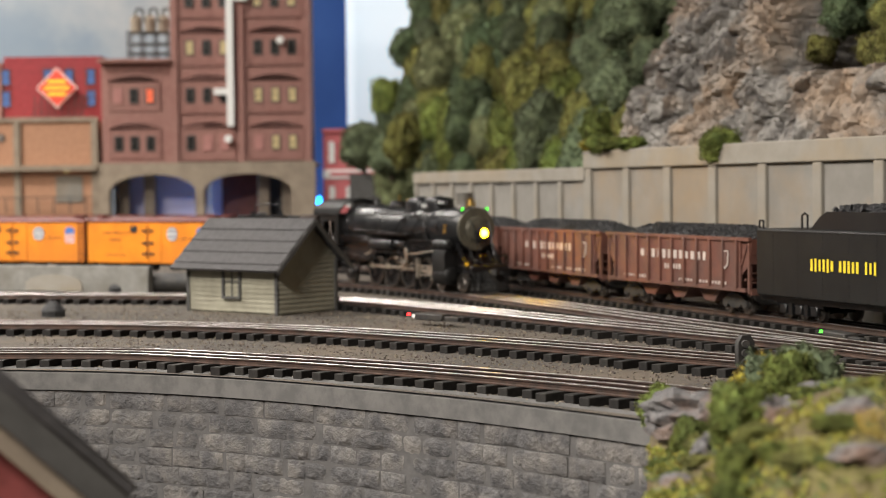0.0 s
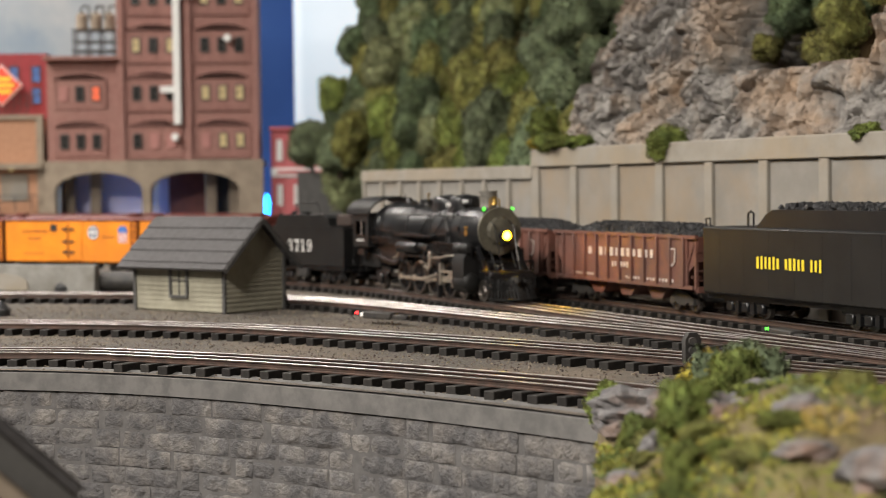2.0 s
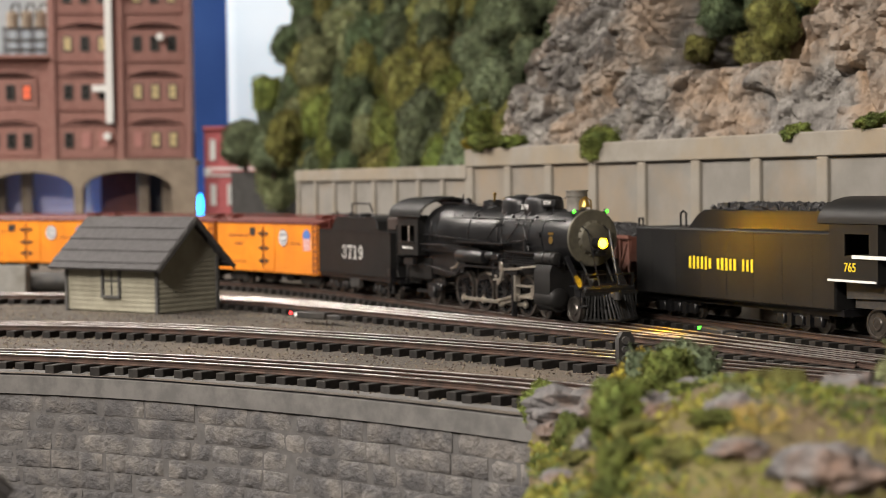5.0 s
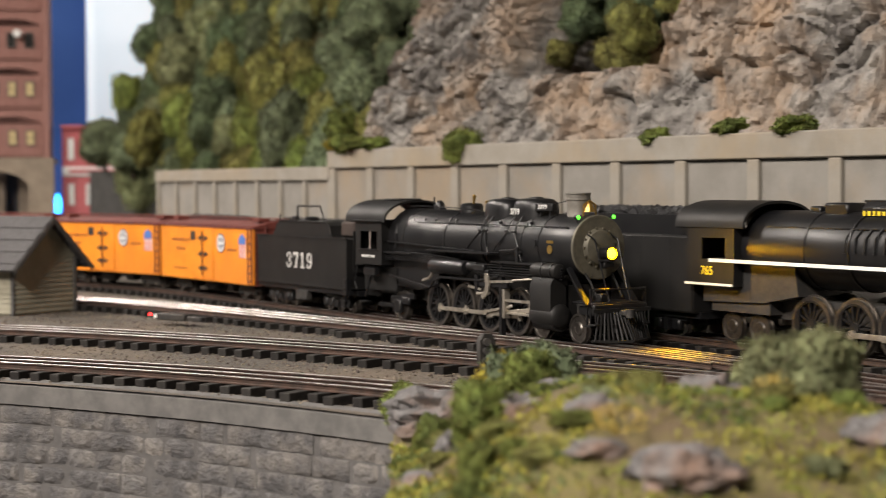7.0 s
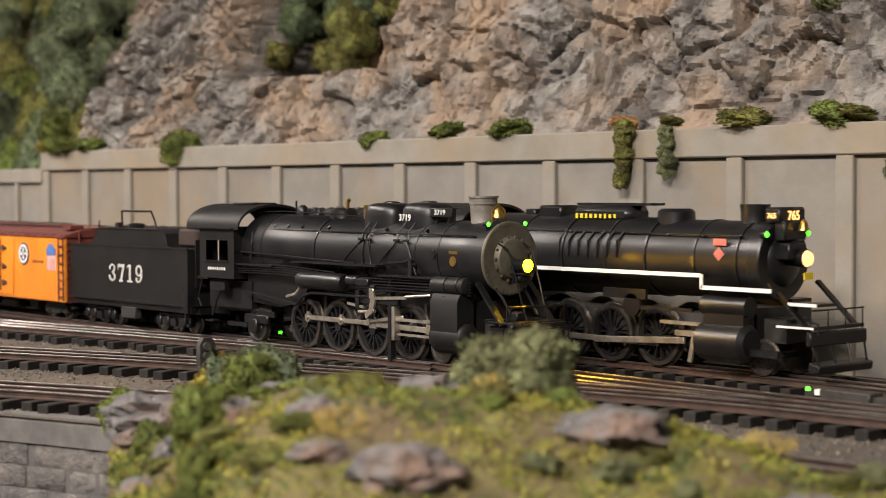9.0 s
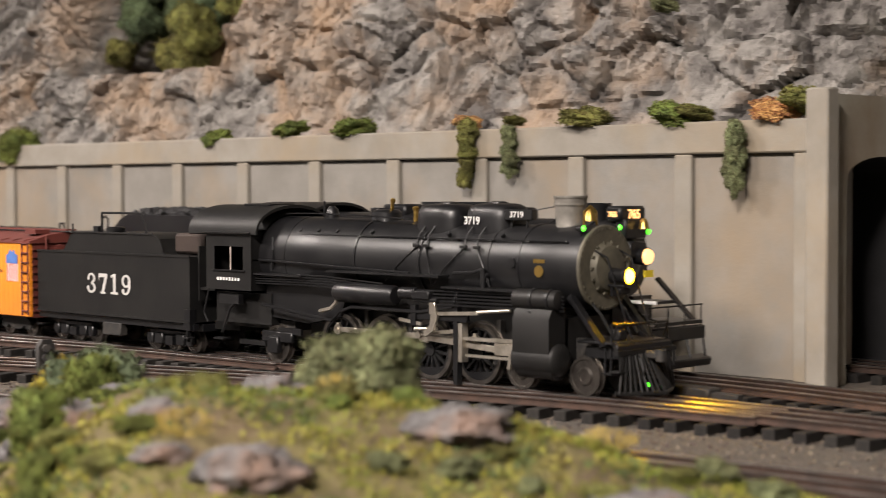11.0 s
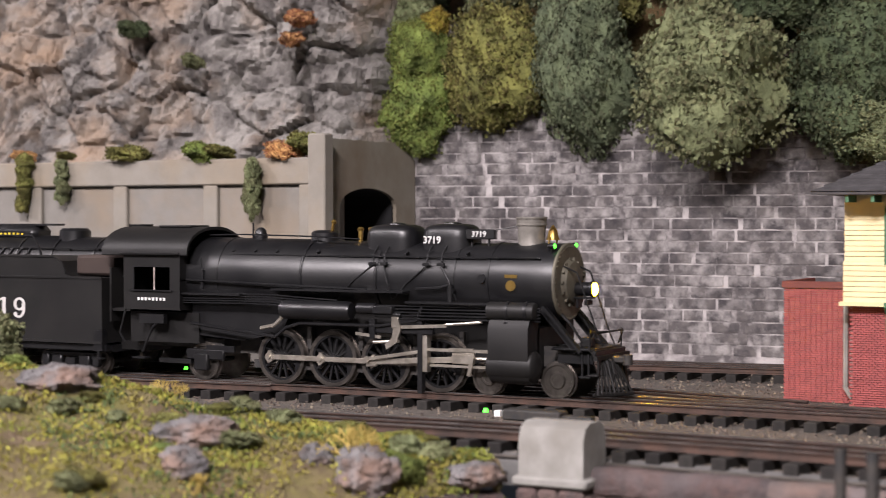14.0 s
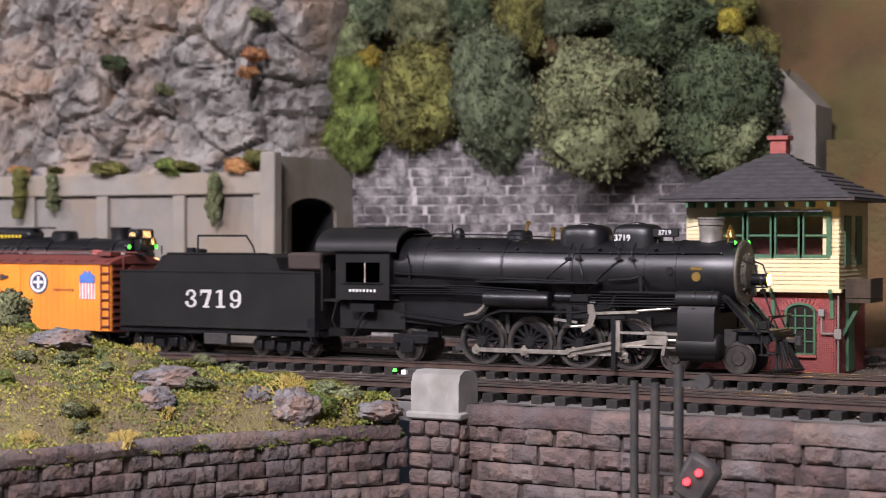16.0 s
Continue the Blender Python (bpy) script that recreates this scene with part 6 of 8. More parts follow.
# the moving locomotive: origin under its stack
loco = thing("steam_locomotive", "black eight-coupled steam locomotive with bright rods and lit headlight", "locomotive")
AXZ, BR = 68.0, 23.0
boil = Geo(0.001)
boil.lathe(((-238, 25.5), (-214, 25.2), (-150, 24.4), (-149.5, 24.0), (-96, 23.4), (-95.5, 23.0), (-20, 22.6), (-19.5, 23.0), (22.5, 23.0), (23.5, 22.4)), (0, 0, AXZ), (1, 0, 0), 48)
boiler = part("boiler", boil, BLACK, loco, "satin black boiler")
for x, r in ((-214, 25.3), (-150, 24.55), (-96, 23.5), (-42, 22.85), (-19, 23.15)):
    part("boiler_band", Geo(0.001).ring(r - 0.5, r + 0.25, -0.9, 0.9, (x, 0, AXZ), 48, (1, 0, 0)), BLACK, boiler)
front = Geo(0.001).lathe(((23.4, 23.2), (24.6, 23.2), (25.2, 22.6), (25.3, 14.0), (26.4, 13.2), (28.2, 12.0), (29.4, 8.0), (29.8, 3.0)), (0, 0, AXZ), (1, 0, 0), 48)
sbf = part("smokebox_front", front, GRAPHITE, loco, "olive grey riveted smokebox front")
rv = Geo(0.001)
for i in range(40):
    a = 2 * math.pi * i / 40
    rv.box((25.3, 21.4 * math.cos(a), AXZ + 21.4 * math.sin(a)), (0.8, 0.8, 0.8))
for i in range(14):
    a = 2 * math.pi * i / 14
    rv.box((26.4, 13.4 * math.cos(a), AXZ + 13.4 * math.sin(a)), (1.2, 2.6, 1.3), (math.degrees(a), 0, 0))
part("rivet_ring", rv, GRAPHITE, sbf)
part("hinge", Geo(0.001).cyl((27.5, 15.5, AXZ - 6), (27.5, 15.5, AXZ + 6), 1.0, n=8).box((28, 9, AXZ + 4), (1, 13, 1.6)).box((28, 9, AXZ - 4), (1, 13, 1.6)), GRAPHITE, sbf)
HLZ = AXZ - 4.0
hl = part("headlight", Geo(0.001).lathe(((27, 3.0), (29, 4.0), (38.5, 4.2), (39.2, 4.8), (41.2, 4.8), (41.2, 4.2), (40.2, 4.0)), (0, 0, HLZ), (1, 0, 0), 24), BLACK, loco)
part("bracket", Geo(0.001).box((33, 0, HLZ - 5.2), (14, 7, 1.2), bev=0.3).box((31, 0, HLZ - 8), (1.4, 6, 6)), BLACK, hl)
lens_lamp(hl, "headlight_lens", 40.3, 0, HLZ, 3.9, HEAD, label="bright yellow headlight lens")
part("number_board", Geo(0.001).box((37, 0, AXZ - 12), (2, 9, 3.2), bev=0.4), BLACK2, loco)
for s in (-1, 1):
    ml = part("marker_lamp", Geo(0.001).lathe(((18, 1.5), (22, 1.5)), (0, s * 15.5, AXZ + 21.5), (1, 0, 0), 10).cyl((20, s * 14.5, AXZ + 16), (20, s * 15.5, AXZ + 20), 0.7, n=6), BLACK, loco)
    part("marker_lens", Geo(0.001).lathe(((22, 1.6), (23, 1.0)), (0, s * 15.5, AXZ + 21.5), (1, 0, 0), 10), LED_GREEN, ml, "green marker lens")
part("smokestack", Geo(0.001).lathe(((-16, 13.0), (-5, 11.6), (-2.5, 8.9), (0, 8.0), (8, 8.4), (11.5, 8.6), (11.6, 9.3), (12.6, 9.3), (12.7, 8.9), (15.6, 9.0), (15.7, 9.6), (16.8, 9.6), (16.8, 7.4), (2, 7.0)), (0, 0, 90.0), (0, 0, 1), 32, caps=False), STACKM, loco, "bare grey metal stack")
bell = part("bell", Geo(0.001).lathe(((0, 4.2), (1.6, 3.4), (4.5, 2.6), (6.5, 1.2), (7.4, 0.5)), (14, 0, 93.0), (0, 0, 1), 18).tube(((14, -5.5, 90), (14, -5.2, 98), (14, 0, 101.2), (14, 5.2, 98), (14, 5.5, 90)), 0.7), BRASS, loco, "polished brass bell")
for nm, x, l, w, zt in (("sand_dome", -93, 37, 31, 102.0), ("steam_dome", -54, 35, 30, 102.5)):
    d = Geo(0.001)
    prof = [(0, 1.0), (5, 0.99), (9, 0.96), (11.5, 0.88), (13, 0.72), (13.6, 0.45)]
    n = 32
    vs = []
    for h, s in [(-12, 1.03), (-4, 1.01)] + prof:
        for i in range(n):
            a = 2 * math.pi * i / n
            ca, sa = math.cos(a), math.sin(a)
            e = 0.72
            px_, py_ = math.copysign(abs(ca) ** e, ca) * l / 2 * s, math.copysign(abs(sa) ** e, sa) * w / 2 * s
            vs.append((x + px_, py_, zt - 13.6 + h))
    rows_ = len(prof) + 2
    fs = [(a * n + i, a * n + (i + 1) % n, a * n + n + (i + 1) % n, a * n + n + i) for a in range(rows_ - 1) for i in range(n)] + [tuple((rows_ - 1) * n + i for i in range(n))]
    d.add(vs, fs)
    d.lathe(((-1, 6), (0.6, 5.5), (1.2, 3)), (x, 0, zt), (0, 0, 1), 16)
    part(nm, d, BLACK, loco, "rounded black dome")
part("turret_dome", Geo(0.001).lathe(((-6, 11), (0, 9.6), (6.5, 9.2), (8, 7.5), (8.4, 4)), (-146, 0, 90), (0, 0, 1), 24), BLACK, loco)
part("brass_valve", Geo(0.001).cyl((-140, -2, 96), (-138, -3, 104), 1.1, n=8).lathe(((0, 1.0), (1.5, 1.9), (3, 1.0)), (-138, -3, 102), (0, 0.2, 1), 10), BRASS, loco, "brass whistle")
part("safety_valve", Geo(0.001).cyl((-118, -3, 91), (-118, -3, 100), 1.5, n=8).cyl((-113, 2, 91), (-113, 2, 100), 1.5, n=8).lathe(((0, 1.8), (1.4, 2.2), (2.4, 1.2)), (-118, -3, 98), (0, 0, 1), 10).lathe(((0, 1.8), (1.4, 2.2), (2.4, 1.2)), (-113, 2, 98), (0, 0, 1), 10), BRASS, loco, "brass safety valves")
part("number_box", Geo(0.001).box((-30, -8, 96.2), (18, 5, 6), (0, 0, 12), bev=0.5).cyl((-36, -9, 86), (-36, -8, 94), 0.8, n=6).cyl((-25, -8, 86), (-25, -7, 94), 0.8, n=6), BLACK, loco)
text_mesh("number", "3719", 0.0062, WHITE, loco, pose(-0.0600, -0.0156, 0.0925, 90, 0, 0), "white painted number")
text_mesh("number", "3719", 0.0046, WHITE, loco, pose(-0.0303, -0.0108, 0.0962, 90, 0, 12), "white painted number")
boiler_fittings(loco, -228, 14, AXZ, 23.2, 0, BLACK)
for x, lean in ((-98, -24), (-90, 6), (-60, -22), (-50, 12)):
    for s in (-1, 1):
        part("sand_pipe", Geo(0.001).tube(((x, s * 15, 89), (x - 1, s * 19, 84), (x, s * 22.6, 77), (x + lean * 0.6, s * 24.2, 66), (x + lean, s * 24.5, 56)), 0.5), BLACK, loco)
        part("sand_valve", Geo(0.001).box((x, s * 22.8, 78), (5, 1.6, 2), bev=0.3), BLACK, loco)
part("check_valve", Geo(0.001).cyl((-42, -22.5, 62), (-42, -26, 62), 2.2, n=10).cyl((-42, -25.5, 55), (-42, -25.5, 66), 1.6, n=10).tube(((-42, -25.5, 66), (-50, -25, 64), (-66, -25, 63)), 0.9), BLACK, loco)
part("cleanout_plug", Geo(0.001).cyl((-22, -22, 70), (-22, -24.2, 70), 2.6, n=12), BLACK, loco)
part("builder_plate", Geo(0.001).lathe(((0, 3.2), (0.5, 3.2)), (-3, -22.9, 66), (0, -1, 0), 18).box((-3, -22.9, 71.5), (8, 0.6, 2)), BRASS, loco, "small brass builder's plate")
run = Geo(0.001)
run.box((-35, -25.5, 55), (72, 9, 1.2)).box((-35, 25.5, 55), (72, 9, 1.2)).box((-120, -26.5, 61), (96, 9, 1.2)).box((-120, 26.5, 61), (96, 9, 1.2)).box((-215, -26.5, 57), (46, 8, 1.2))
part("running_board", run, BLACK, loco)
pp = Geo(0.001)
for i in range(5):
    z = 52.5 - i * 1.9
    pp.cyl((-98 + 4 * i, -28 - 0.3 * i, z), (18, -26.5, z + 0.5), 0.55, n=6)
    pp.tube(((-238, -28, 57 - i * 1.5), (-205 + i * 4, -28, 57.5 - i * 1.5), (-170, -28.5, 57.5 - i * 1.6), (-120, -28.5, 55 - i * 1.6)), 0.5)
pieces("pipe", pp, BLACK, loco, angle=38)
part("air_tank", Geo(0.001).lathe(((-162, 1), (-161, 5), (-159, 6), (-112, 6), (-110, 5), (-109, 1)), (0, -27.5, 48.5), (1, 0, 0), 20).lathe(((-105, 3.4), (-92, 3.4)), (0, -28, 50.5), (1, 0, 0), 12), BLACK, loco, "black air tank")
part("pump_valve", Geo(0.001).box((-86, -29, 50), (14, 6, 5), bev=0.6).cyl((-92, -29, 47), (-74, -29, 47), 1.6, n=10), BLACK, loco)
part("stay_pipe", Geo(0.001).tube(((-60, -27, 54), (-64, -28, 44), (-90, -28, 40), (-148, -28, 40), (-158, -28, 37), (-166, -28, 31), (-196, -28, 34), (-232, -28, 38)), 1.0), BLACK, loco)
part("pale_pipe", Geo(0.001).tube(((-160, -27, 47), (-163, -27, 42), (-168, -27, 38), (-178, -27, 36)), 1.3), STEEL, loco, "bare metal pipe")
for x in (-205, -188, -171, -140, -76, -34):
    part("washout_plug", Geo(0.001).cyl((x, -17.2, AXZ + 16), (x, -18.8, AXZ + 17.5), 1.3, n=10), BLACK, boiler)
part("delivery_pipe", Geo(0.001).tube(((-228, -22, 80), (-224, -25.5, 72), (-224, -26.5, 60)), 0.9), BLACK, loco)
part("reach_rod", Geo(0.001).tube(((-236, -27.5, 66), (-170, -27, 64), (-100, -26.5, 62)), 0.7), BLACK, loco)
part("lubricator_line", Geo(0.001).tube(((-230, -9, 95), (-200, -12, 95.5), (-150, -13, 94.5), (-112, -14, 93)), 0.45), BLACK, loco)
part("stack_line", Geo(0.001).tube(((-36, -6, 97), (-20, -5, 99), (-9, -2, 101)), 0.35), BLACK, loco)
part("turret_valve", Geo(0.001).lathe(((-5, 4), (0, 4.5), (4, 3.6), (6, 1.5)), (-196, 0, 94), (0, 0, 1), 14).cyl((-200, -3, 93), (-200, -3, 103), 0.7, n=6), BLACK, loco)
# firebox, frame and ashpan
part("firebox", Geo(0.001).prism([(-236, 30), (-236, 60), (-170, 60), (-160, 45), (-166, 33), (-196, 27)], -21, 21, "y"), BLACK, loco)
part("cradle", Geo(0.001).box((-88, 0, 34), (176, 22, 34)).box((-258, 0, 34), (56, 44, 20)).box((-292, 0, 20), (30, 20, 6)), BLACK2, loco, "dark frame casting under the boiler")
part("drawbar_plate", Geo(0.001).box((-293, 0, 45), (18, 50, 2)).box((-300, -20, 55), (1.5, 12, 36)).box((-300, 20, 55), (1.5, 12, 36)), BLACK2, loco)
part("main_frame", Geo(0.001).box((-85, -9, 24), (240, 3, 12)).box((-85, 9, 24), (240, 3, 12)).box((-250, 0, 24), (70, 30, 6)), DARK_IRON, loco)
hang = Geo(0.001)
for x in (-187, -149, -111, -72, -40):
    hang.box((x, -13, 30), (3, 4, 14)).box((x, -14, 12), (8, 3, 5))
pieces("spring_hanger", hang, DARK_IRON, loco)
# cylinders and pilot
cyl_ = part("cylinder", Geo(0.001).prism([(-31, 11), (-28, 8.5), (-23, 8), (-18, 10), (-17.5, 40), (-20, 47), (-25, 48), (-31, 46), (-33.5, 41), (-33.5, 17)], -13, 13, "x").lathe(((-14.5, 8), (-13, 8.8), (14, 8.8), (15, 8.2), (16.5, 5), (16.8, 2)), (0, -25.5, 19), (1, 0, 0), 24).lathe(((-16, 3.5), (-15, 5.6), (14, 5.6), (15, 5.2), (16, 3.2)), (0, -27, 51), (1, 0, 0), 18).lathe(((-15, 10.5), (15, 10.5), (19, 6)), (0, 25.5, 17), (1, 0, 0), 24).box((0, 0, 26), (26, 40, 30)).box((0, 25, 35), (28, 12, 30)), BLACK2, loco, "black cylinder block")
part("valve_strap", Geo(0.001).ring(5.4, 6.1, -1, 1, (-2, -27, 51), 20, (1, 0, 0)).ring(5.4, 6.1, -1, 1, (10, -27, 51), 20, (1, 0, 0)).box((-2, -31, 38), (2.4, 2, 14)), BLACK, cyl_)
pl = part("pilot_deck", Geo(0.001).box((36, 0, 29.5), (28, 42, 1.6), bev=0.5).box((50, 0, 27.5), (3.0, 46, 3.6), bev=0.6).box((36, -16, 24), (22, 2, 6)).box((36, 16, 24), (22, 2, 6)), BLACK, loco)
for s in (-1, 1):
    part("brace", Geo(0.001).box((30, s * 21, 40.5), (34, 4.5, 1.6), (0, 48, 0)).box((26, s * 18.5, 40.5), (34, 1.0, 3.6), (0, 48, 0)), BLACK, loco)
    part("step", Geo(0.001).box((45, s * 22, 14), (7, 5, 1)).box((43, s * 23, 20), (0.9, 0.9, 14)).box((47, s * 23, 20), (0.9, 0.9, 14)), BLACK, loco)
    part("grab_iron", Geo(0.001).tube(((24, s * 10, 78), (34, s * 10, 74), (46, s * 9, 40), (50, s * 9, 31)), 0.55).tube(((48, s * 24, 29), (48, s * 24, 40), (54, s * 12, 40), (54, s * 6, 40)), 0.55), BLACK, loco)
cow = Geo(0.001).tube(((51, -25, 4), (58, -14, 3.6), (65, 0, 3.6), (58, 14, 3.6), (51, 25, 4)), 1.2).box((52, 0, 25), (2.5, 50, 2.5))
catcher = part("cowcatcher", cow, BLACK2, loco, "black barred cowcatcher")
for i in range(17):
    y = -24 + 3 * i
    f = 1 - abs(y) / 26
    part("bar", Geo(0.001).cyl((52, y * 0.8, 25), (52 + 13 * f, y * 0.98, 3.6), 0.8, n=6), BLACK2, catcher)
part("foot_board", Geo(0.001).box((50, -20, 15), (7, 9, 1.2), bev=0.3).box((50, 20, 15), (7, 9, 1.2), bev=0.3).tube(((47, -23, 30), (53, -23, 24), (53, -23, 16)), 0.6).tube(((47, 23, 30), (53, 23, 24), (53, 23, 16)), 0.6), BLACK2, catcher)
part("coupler", Geo(0.001).box((57, 0, 23), (10, 4.5, 4.5), bev=1).lathe(((0, 3), (6, 3)), (62, 0, 20), (0, 0, 1), 12), DARK_IRON, loco)
for s in (-1, 1):
    part("air_hose", Geo(0.001).tube(((50, s * 7, 26), (55, s * 8, 22), (57, s * 8.5, 15), (56, s * 9, 9)), 0.9), BLACK2, loco)
part("deck_rail", Geo(0.001).tube(((47, -22, 31), (50, -22, 39), (52, -8, 39.5), (52, 8, 39.5), (50, 22, 39), (47, 22, 31)), 0.6), BLACK2, loco)
part("deck_box", Geo(0.001).box((40, -8, 33), (7, 7, 6), bev=0.8), BLACK2, loco)
for s in (-1, 1):
    part("deck_pipe", Geo(0.001).tube(((22, s * 12, 52), (30, s * 11, 44), (38, s * 11, 33)), 0.9), BLACK2, loco)
# cab
# far-window and rear panels are added to make the inside read dark
cab = part("cab", Geo(0.001).prism([(-284, 46), (-238, 46), (-238, 82), (-246, 82), (-246, 59), (-276, 59), (-276, 74), (-246, 74), (-246, 82), (-284, 82)], -32, -30.6, "y").prism([(-284, 46), (-238, 46), (-238, 82), (-246, 82), (-246, 59), (-276, 59), (-276, 74), (-246, 74), (-246, 82), (-284, 82)], 30.6, 32, "y").box((-261, 29.5, 66.5), (32, 1.5, 16)).box((-239, 0, 56), (2, 62, 20)).box((-239, -27, 74), (2, 8, 18)).box((-239, 27, 74), (2, 8, 18)).box((-262, 0, 47), (44, 62, 2)).box((-283, 0, 66), (1.5, 60, 34)), BLACK2, loco, "black steel cab")
roof_pts = [(32 * math.cos(a) * 1.02, 82 + 18.5 * math.sin(a) ** 0.85) for a in np.linspace(0.0, math.pi, 25)]
inner = [(y * 0.96, 82 + (z - 82) * 0.93 - 0.6) for y, z in roof_pts[::-1]]
part("cab_roof", Geo(0.001).prism(roof_pts + inner, -302, -232, "x"), BLACK2, cab, "curved black cab roof", angle=30)
part("roof_hatch", Geo(0.001).box((-258, 0, 100.5), (26, 22, 1.6), bev=0.4).box((-262, -32.5, 83), (48, 4, 0.8), (14, 0, 0)), BLACK2, cab)
part("window_frame", Geo(0.001).box((-261, -31.8, 74.3), (31, 0.6, 0.6)).box((-261, -32.2, 58.6), (34, 1.8, 0.9)).box((-275.6, -31.8, 66.5), (0.7, 0.6, 15)), BLACK, cab)
part("window_bar", Geo(0.001).box((-259, -31.6, 66.5), (0.6, 0.6, 15)), LETTER, cab, "pale window bar")
part("backhead", Geo(0.001).lathe(((0, 21), (3, 21)), (-242, 0, 67), (-1, 0, 0), 24).box((-262, 16, 55), (12, 10, 14)), MAROON, cab)
letters(cab, "lettering_bar", -273, -249, 53, 2.0, -32.2, WHITE, 8, (), "white lettering bars")
part("cab_step", Geo(0.001).tube(((-284, -30, 46), (-288, -31, 30), (-284, -31, 24)), 0.6).tube(((-252, -30, 42), (-262, -30, 34), (-270, -30, 18)), 0.9).box((-262, -29, 40), (20, 4, 6)).box((-272, -29, 14), (10, 6, 1.2)), BLACK, loco)
part("trailing_truck", Geo(0.001).box((-226, -20, 17), (30, 3, 7), bev=0.8).box((-228, -21.5, 12), (11, 4, 11), bev=0.8).box((-214, -20, 21), (22, 2, 4)).box((-250, -20, 12), (26, 3, 3)), BLACK, loco)
# wheels and rods
DR = 17.5
DXS = (-168.0, -129.5, -91.0, -52.5)
wheel_mesh = spoked_wheel(DR, 14, 3.4, 0.75)
for x in DXS:
    driver_axle(loco, x, DR, 0, 14, wheel_mesh)
pilot_wheel = disc_wheel(10.6)
for x in (-20.0, 25.0):
    small_axle(loco, x, 10.6, pilot_wheel)
small_axle(loco, -229.0, 12.0, disc_wheel(12.0))
CRANK = 7.6
side_rod = Geo(0.001)
for a, b in zip(DXS, DXS[1:]):
    side_rod.box(((a + b) / 2, -20.2, 0), (b - a - 4, 1.5, 3.2), bev=0.3)
for x in DXS:
    side_rod.lathe(((-1.1, 3.1), (1.1, 3.1)), (x, -20.2, 0), (0, 1, 0), 16).lathe(((-2.0, 1.3), (1.1, 1.3)), (x, -20.2, 0), (0, 1, 0), 10).box((x, -20.2, 3.0), (2.2, 1.6, 2.2))
side_rod = part("side_rod", side_rod, STEEL, loco, "bright steel coupling rod")
XH0, ROD_L = -26.0, 62.0
main_rod = part("main_rod", Geo(0.001).box((ROD_L / 2, -22.6, 0), (ROD_L - 4, 1.5, 3.6), bev=0.3).box((0, -22.6, 0), (8, 2.2, 6.4), bev=0.8).lathe(((-1.4, 2.4), (1.4, 2.4)), (ROD_L, -22.6, 0), (0, 1, 0), 14), STEEL, loco, "bright steel main rod")
crosshead = part("crosshead", Geo(0.001).box((3, -24.2, 1), (15, 2.6, 7), bev=0.5).box((2, -25.6, 6), (16, 1, 2)).box((3, -25.6, 0.5), (13, 0.8, 5)).cyl((8, -24.2, 1), (36, -24.2, 1), 1.0, n=8).box((9, -26.5, -3), (2.4, 1.2, 13), (0, 12, 0)), STEEL, loco, "bright steel crosshead")
part("guide_bar", Geo(0.001).box((-36, -24.4, 26.5), (46, 3, 1.8)).box((-36, -24.4, 17.0), (40, 2.6, 1.4)).box((-59, -24.4, 24), (3.5, 5, 22)), STEEL, loco, "steel guide bars")
part("guide_yoke", Geo(0.001).box((-62, -25.5, 22), (3.2, 4, 44)).box((-75, -26, 38), (44, 3, 5), bev=0.5).box((-95, -27, 38), (4, 3, 12)), BLACK, loco)
part("valve_link", Geo(0.001).prism([(-80, 46), (-76, 46), (-74, 38), (-77, 30), (-84, 26), (-85, 29), (-80, 33), (-79, 39)], -30, -28.4, "y").cyl((-94, -28, 30), (-76, -28, 31), 1.0, n=8).box((-78, -29, 43), (5, 2.4, 8), bev=0.5), STEEL, loco, "bright steel valve link")
part("radius_rod", Geo(0.001).box((-60, -28.4, 40.5), (34, 1.2, 2), (0, -3, 0)).cyl((-44, -28.4, 42), (-20, -27, 44), 0.9, n=8).box((-98, -27.5, 34), (18, 1.2, 1.8), (0, 6, 0)), STEEL, loco)
ecc_rod = part("eccentric_rod", Geo(0.001).box((18, -24.6, 2), (38, 1.2, 2.2), (0, -6, 0), bev=0.3).lathe(((-1, 2.0), (1, 2.0)), (0, -24.6, 0), (0, 1, 0), 12), STEEL, loco, "bright steel eccentric rod")
# tender
tender = thing("tender", "black rectangular coal tender with white number", "tender")
TL = 184.0
tbody = part("tank", Geo(0.001).prism([(-TL / 2, 22), (TL / 2, 22), (TL / 2, 66), (-TL / 2, 66)], -31, 31, "y").prism([(-TL / 2 + 30, 66), (-TL / 2 + 36, 72), (-TL / 2 + 40, 78), (-TL / 2 + 46, 79.5), (TL / 2 - 44, 79.5), (TL / 2 - 37, 77), (TL / 2 - 34, 70), (TL / 2 - 30, 67), (TL / 2, 66)], -29, 29, "y"), BLACK2, tender, "matt black riveted tank")
part("tank_rim", Geo(0.001).box((0, -31, 66), (TL, 1.2, 1.4)).box((0, 31, 66), (TL, 1.2, 1.4)).box((0, -31, 22.5), (TL, 1.6, 1.6)).tube(((-TL / 2 + 45, -29, 80), (TL / 2 - 44, -29, 80), (TL / 2 - 36, -29, 76), (TL / 2 - 33, -29, 69)), 0.8), BLACK2, tbody)
part("bunker", Geo(0.001).box((TL / 2 - 16, 0, 74), (32, 40, 14), bev=2), mat("rust_brown", (0.035, 0.022, 0.017), None, 60, 0.8), tender, "rusty brown coal bunker boards")
part("handrail", Geo(0.001).tube(((-TL / 2 + 70, -22, 80), (-TL / 2 + 70, -22, 94), (-TL / 2 + 116, -22, 94), (-TL / 2 + 122, -22, 86), (-TL / 2 + 124, -22, 80)), 0.8), BLACK, tender)
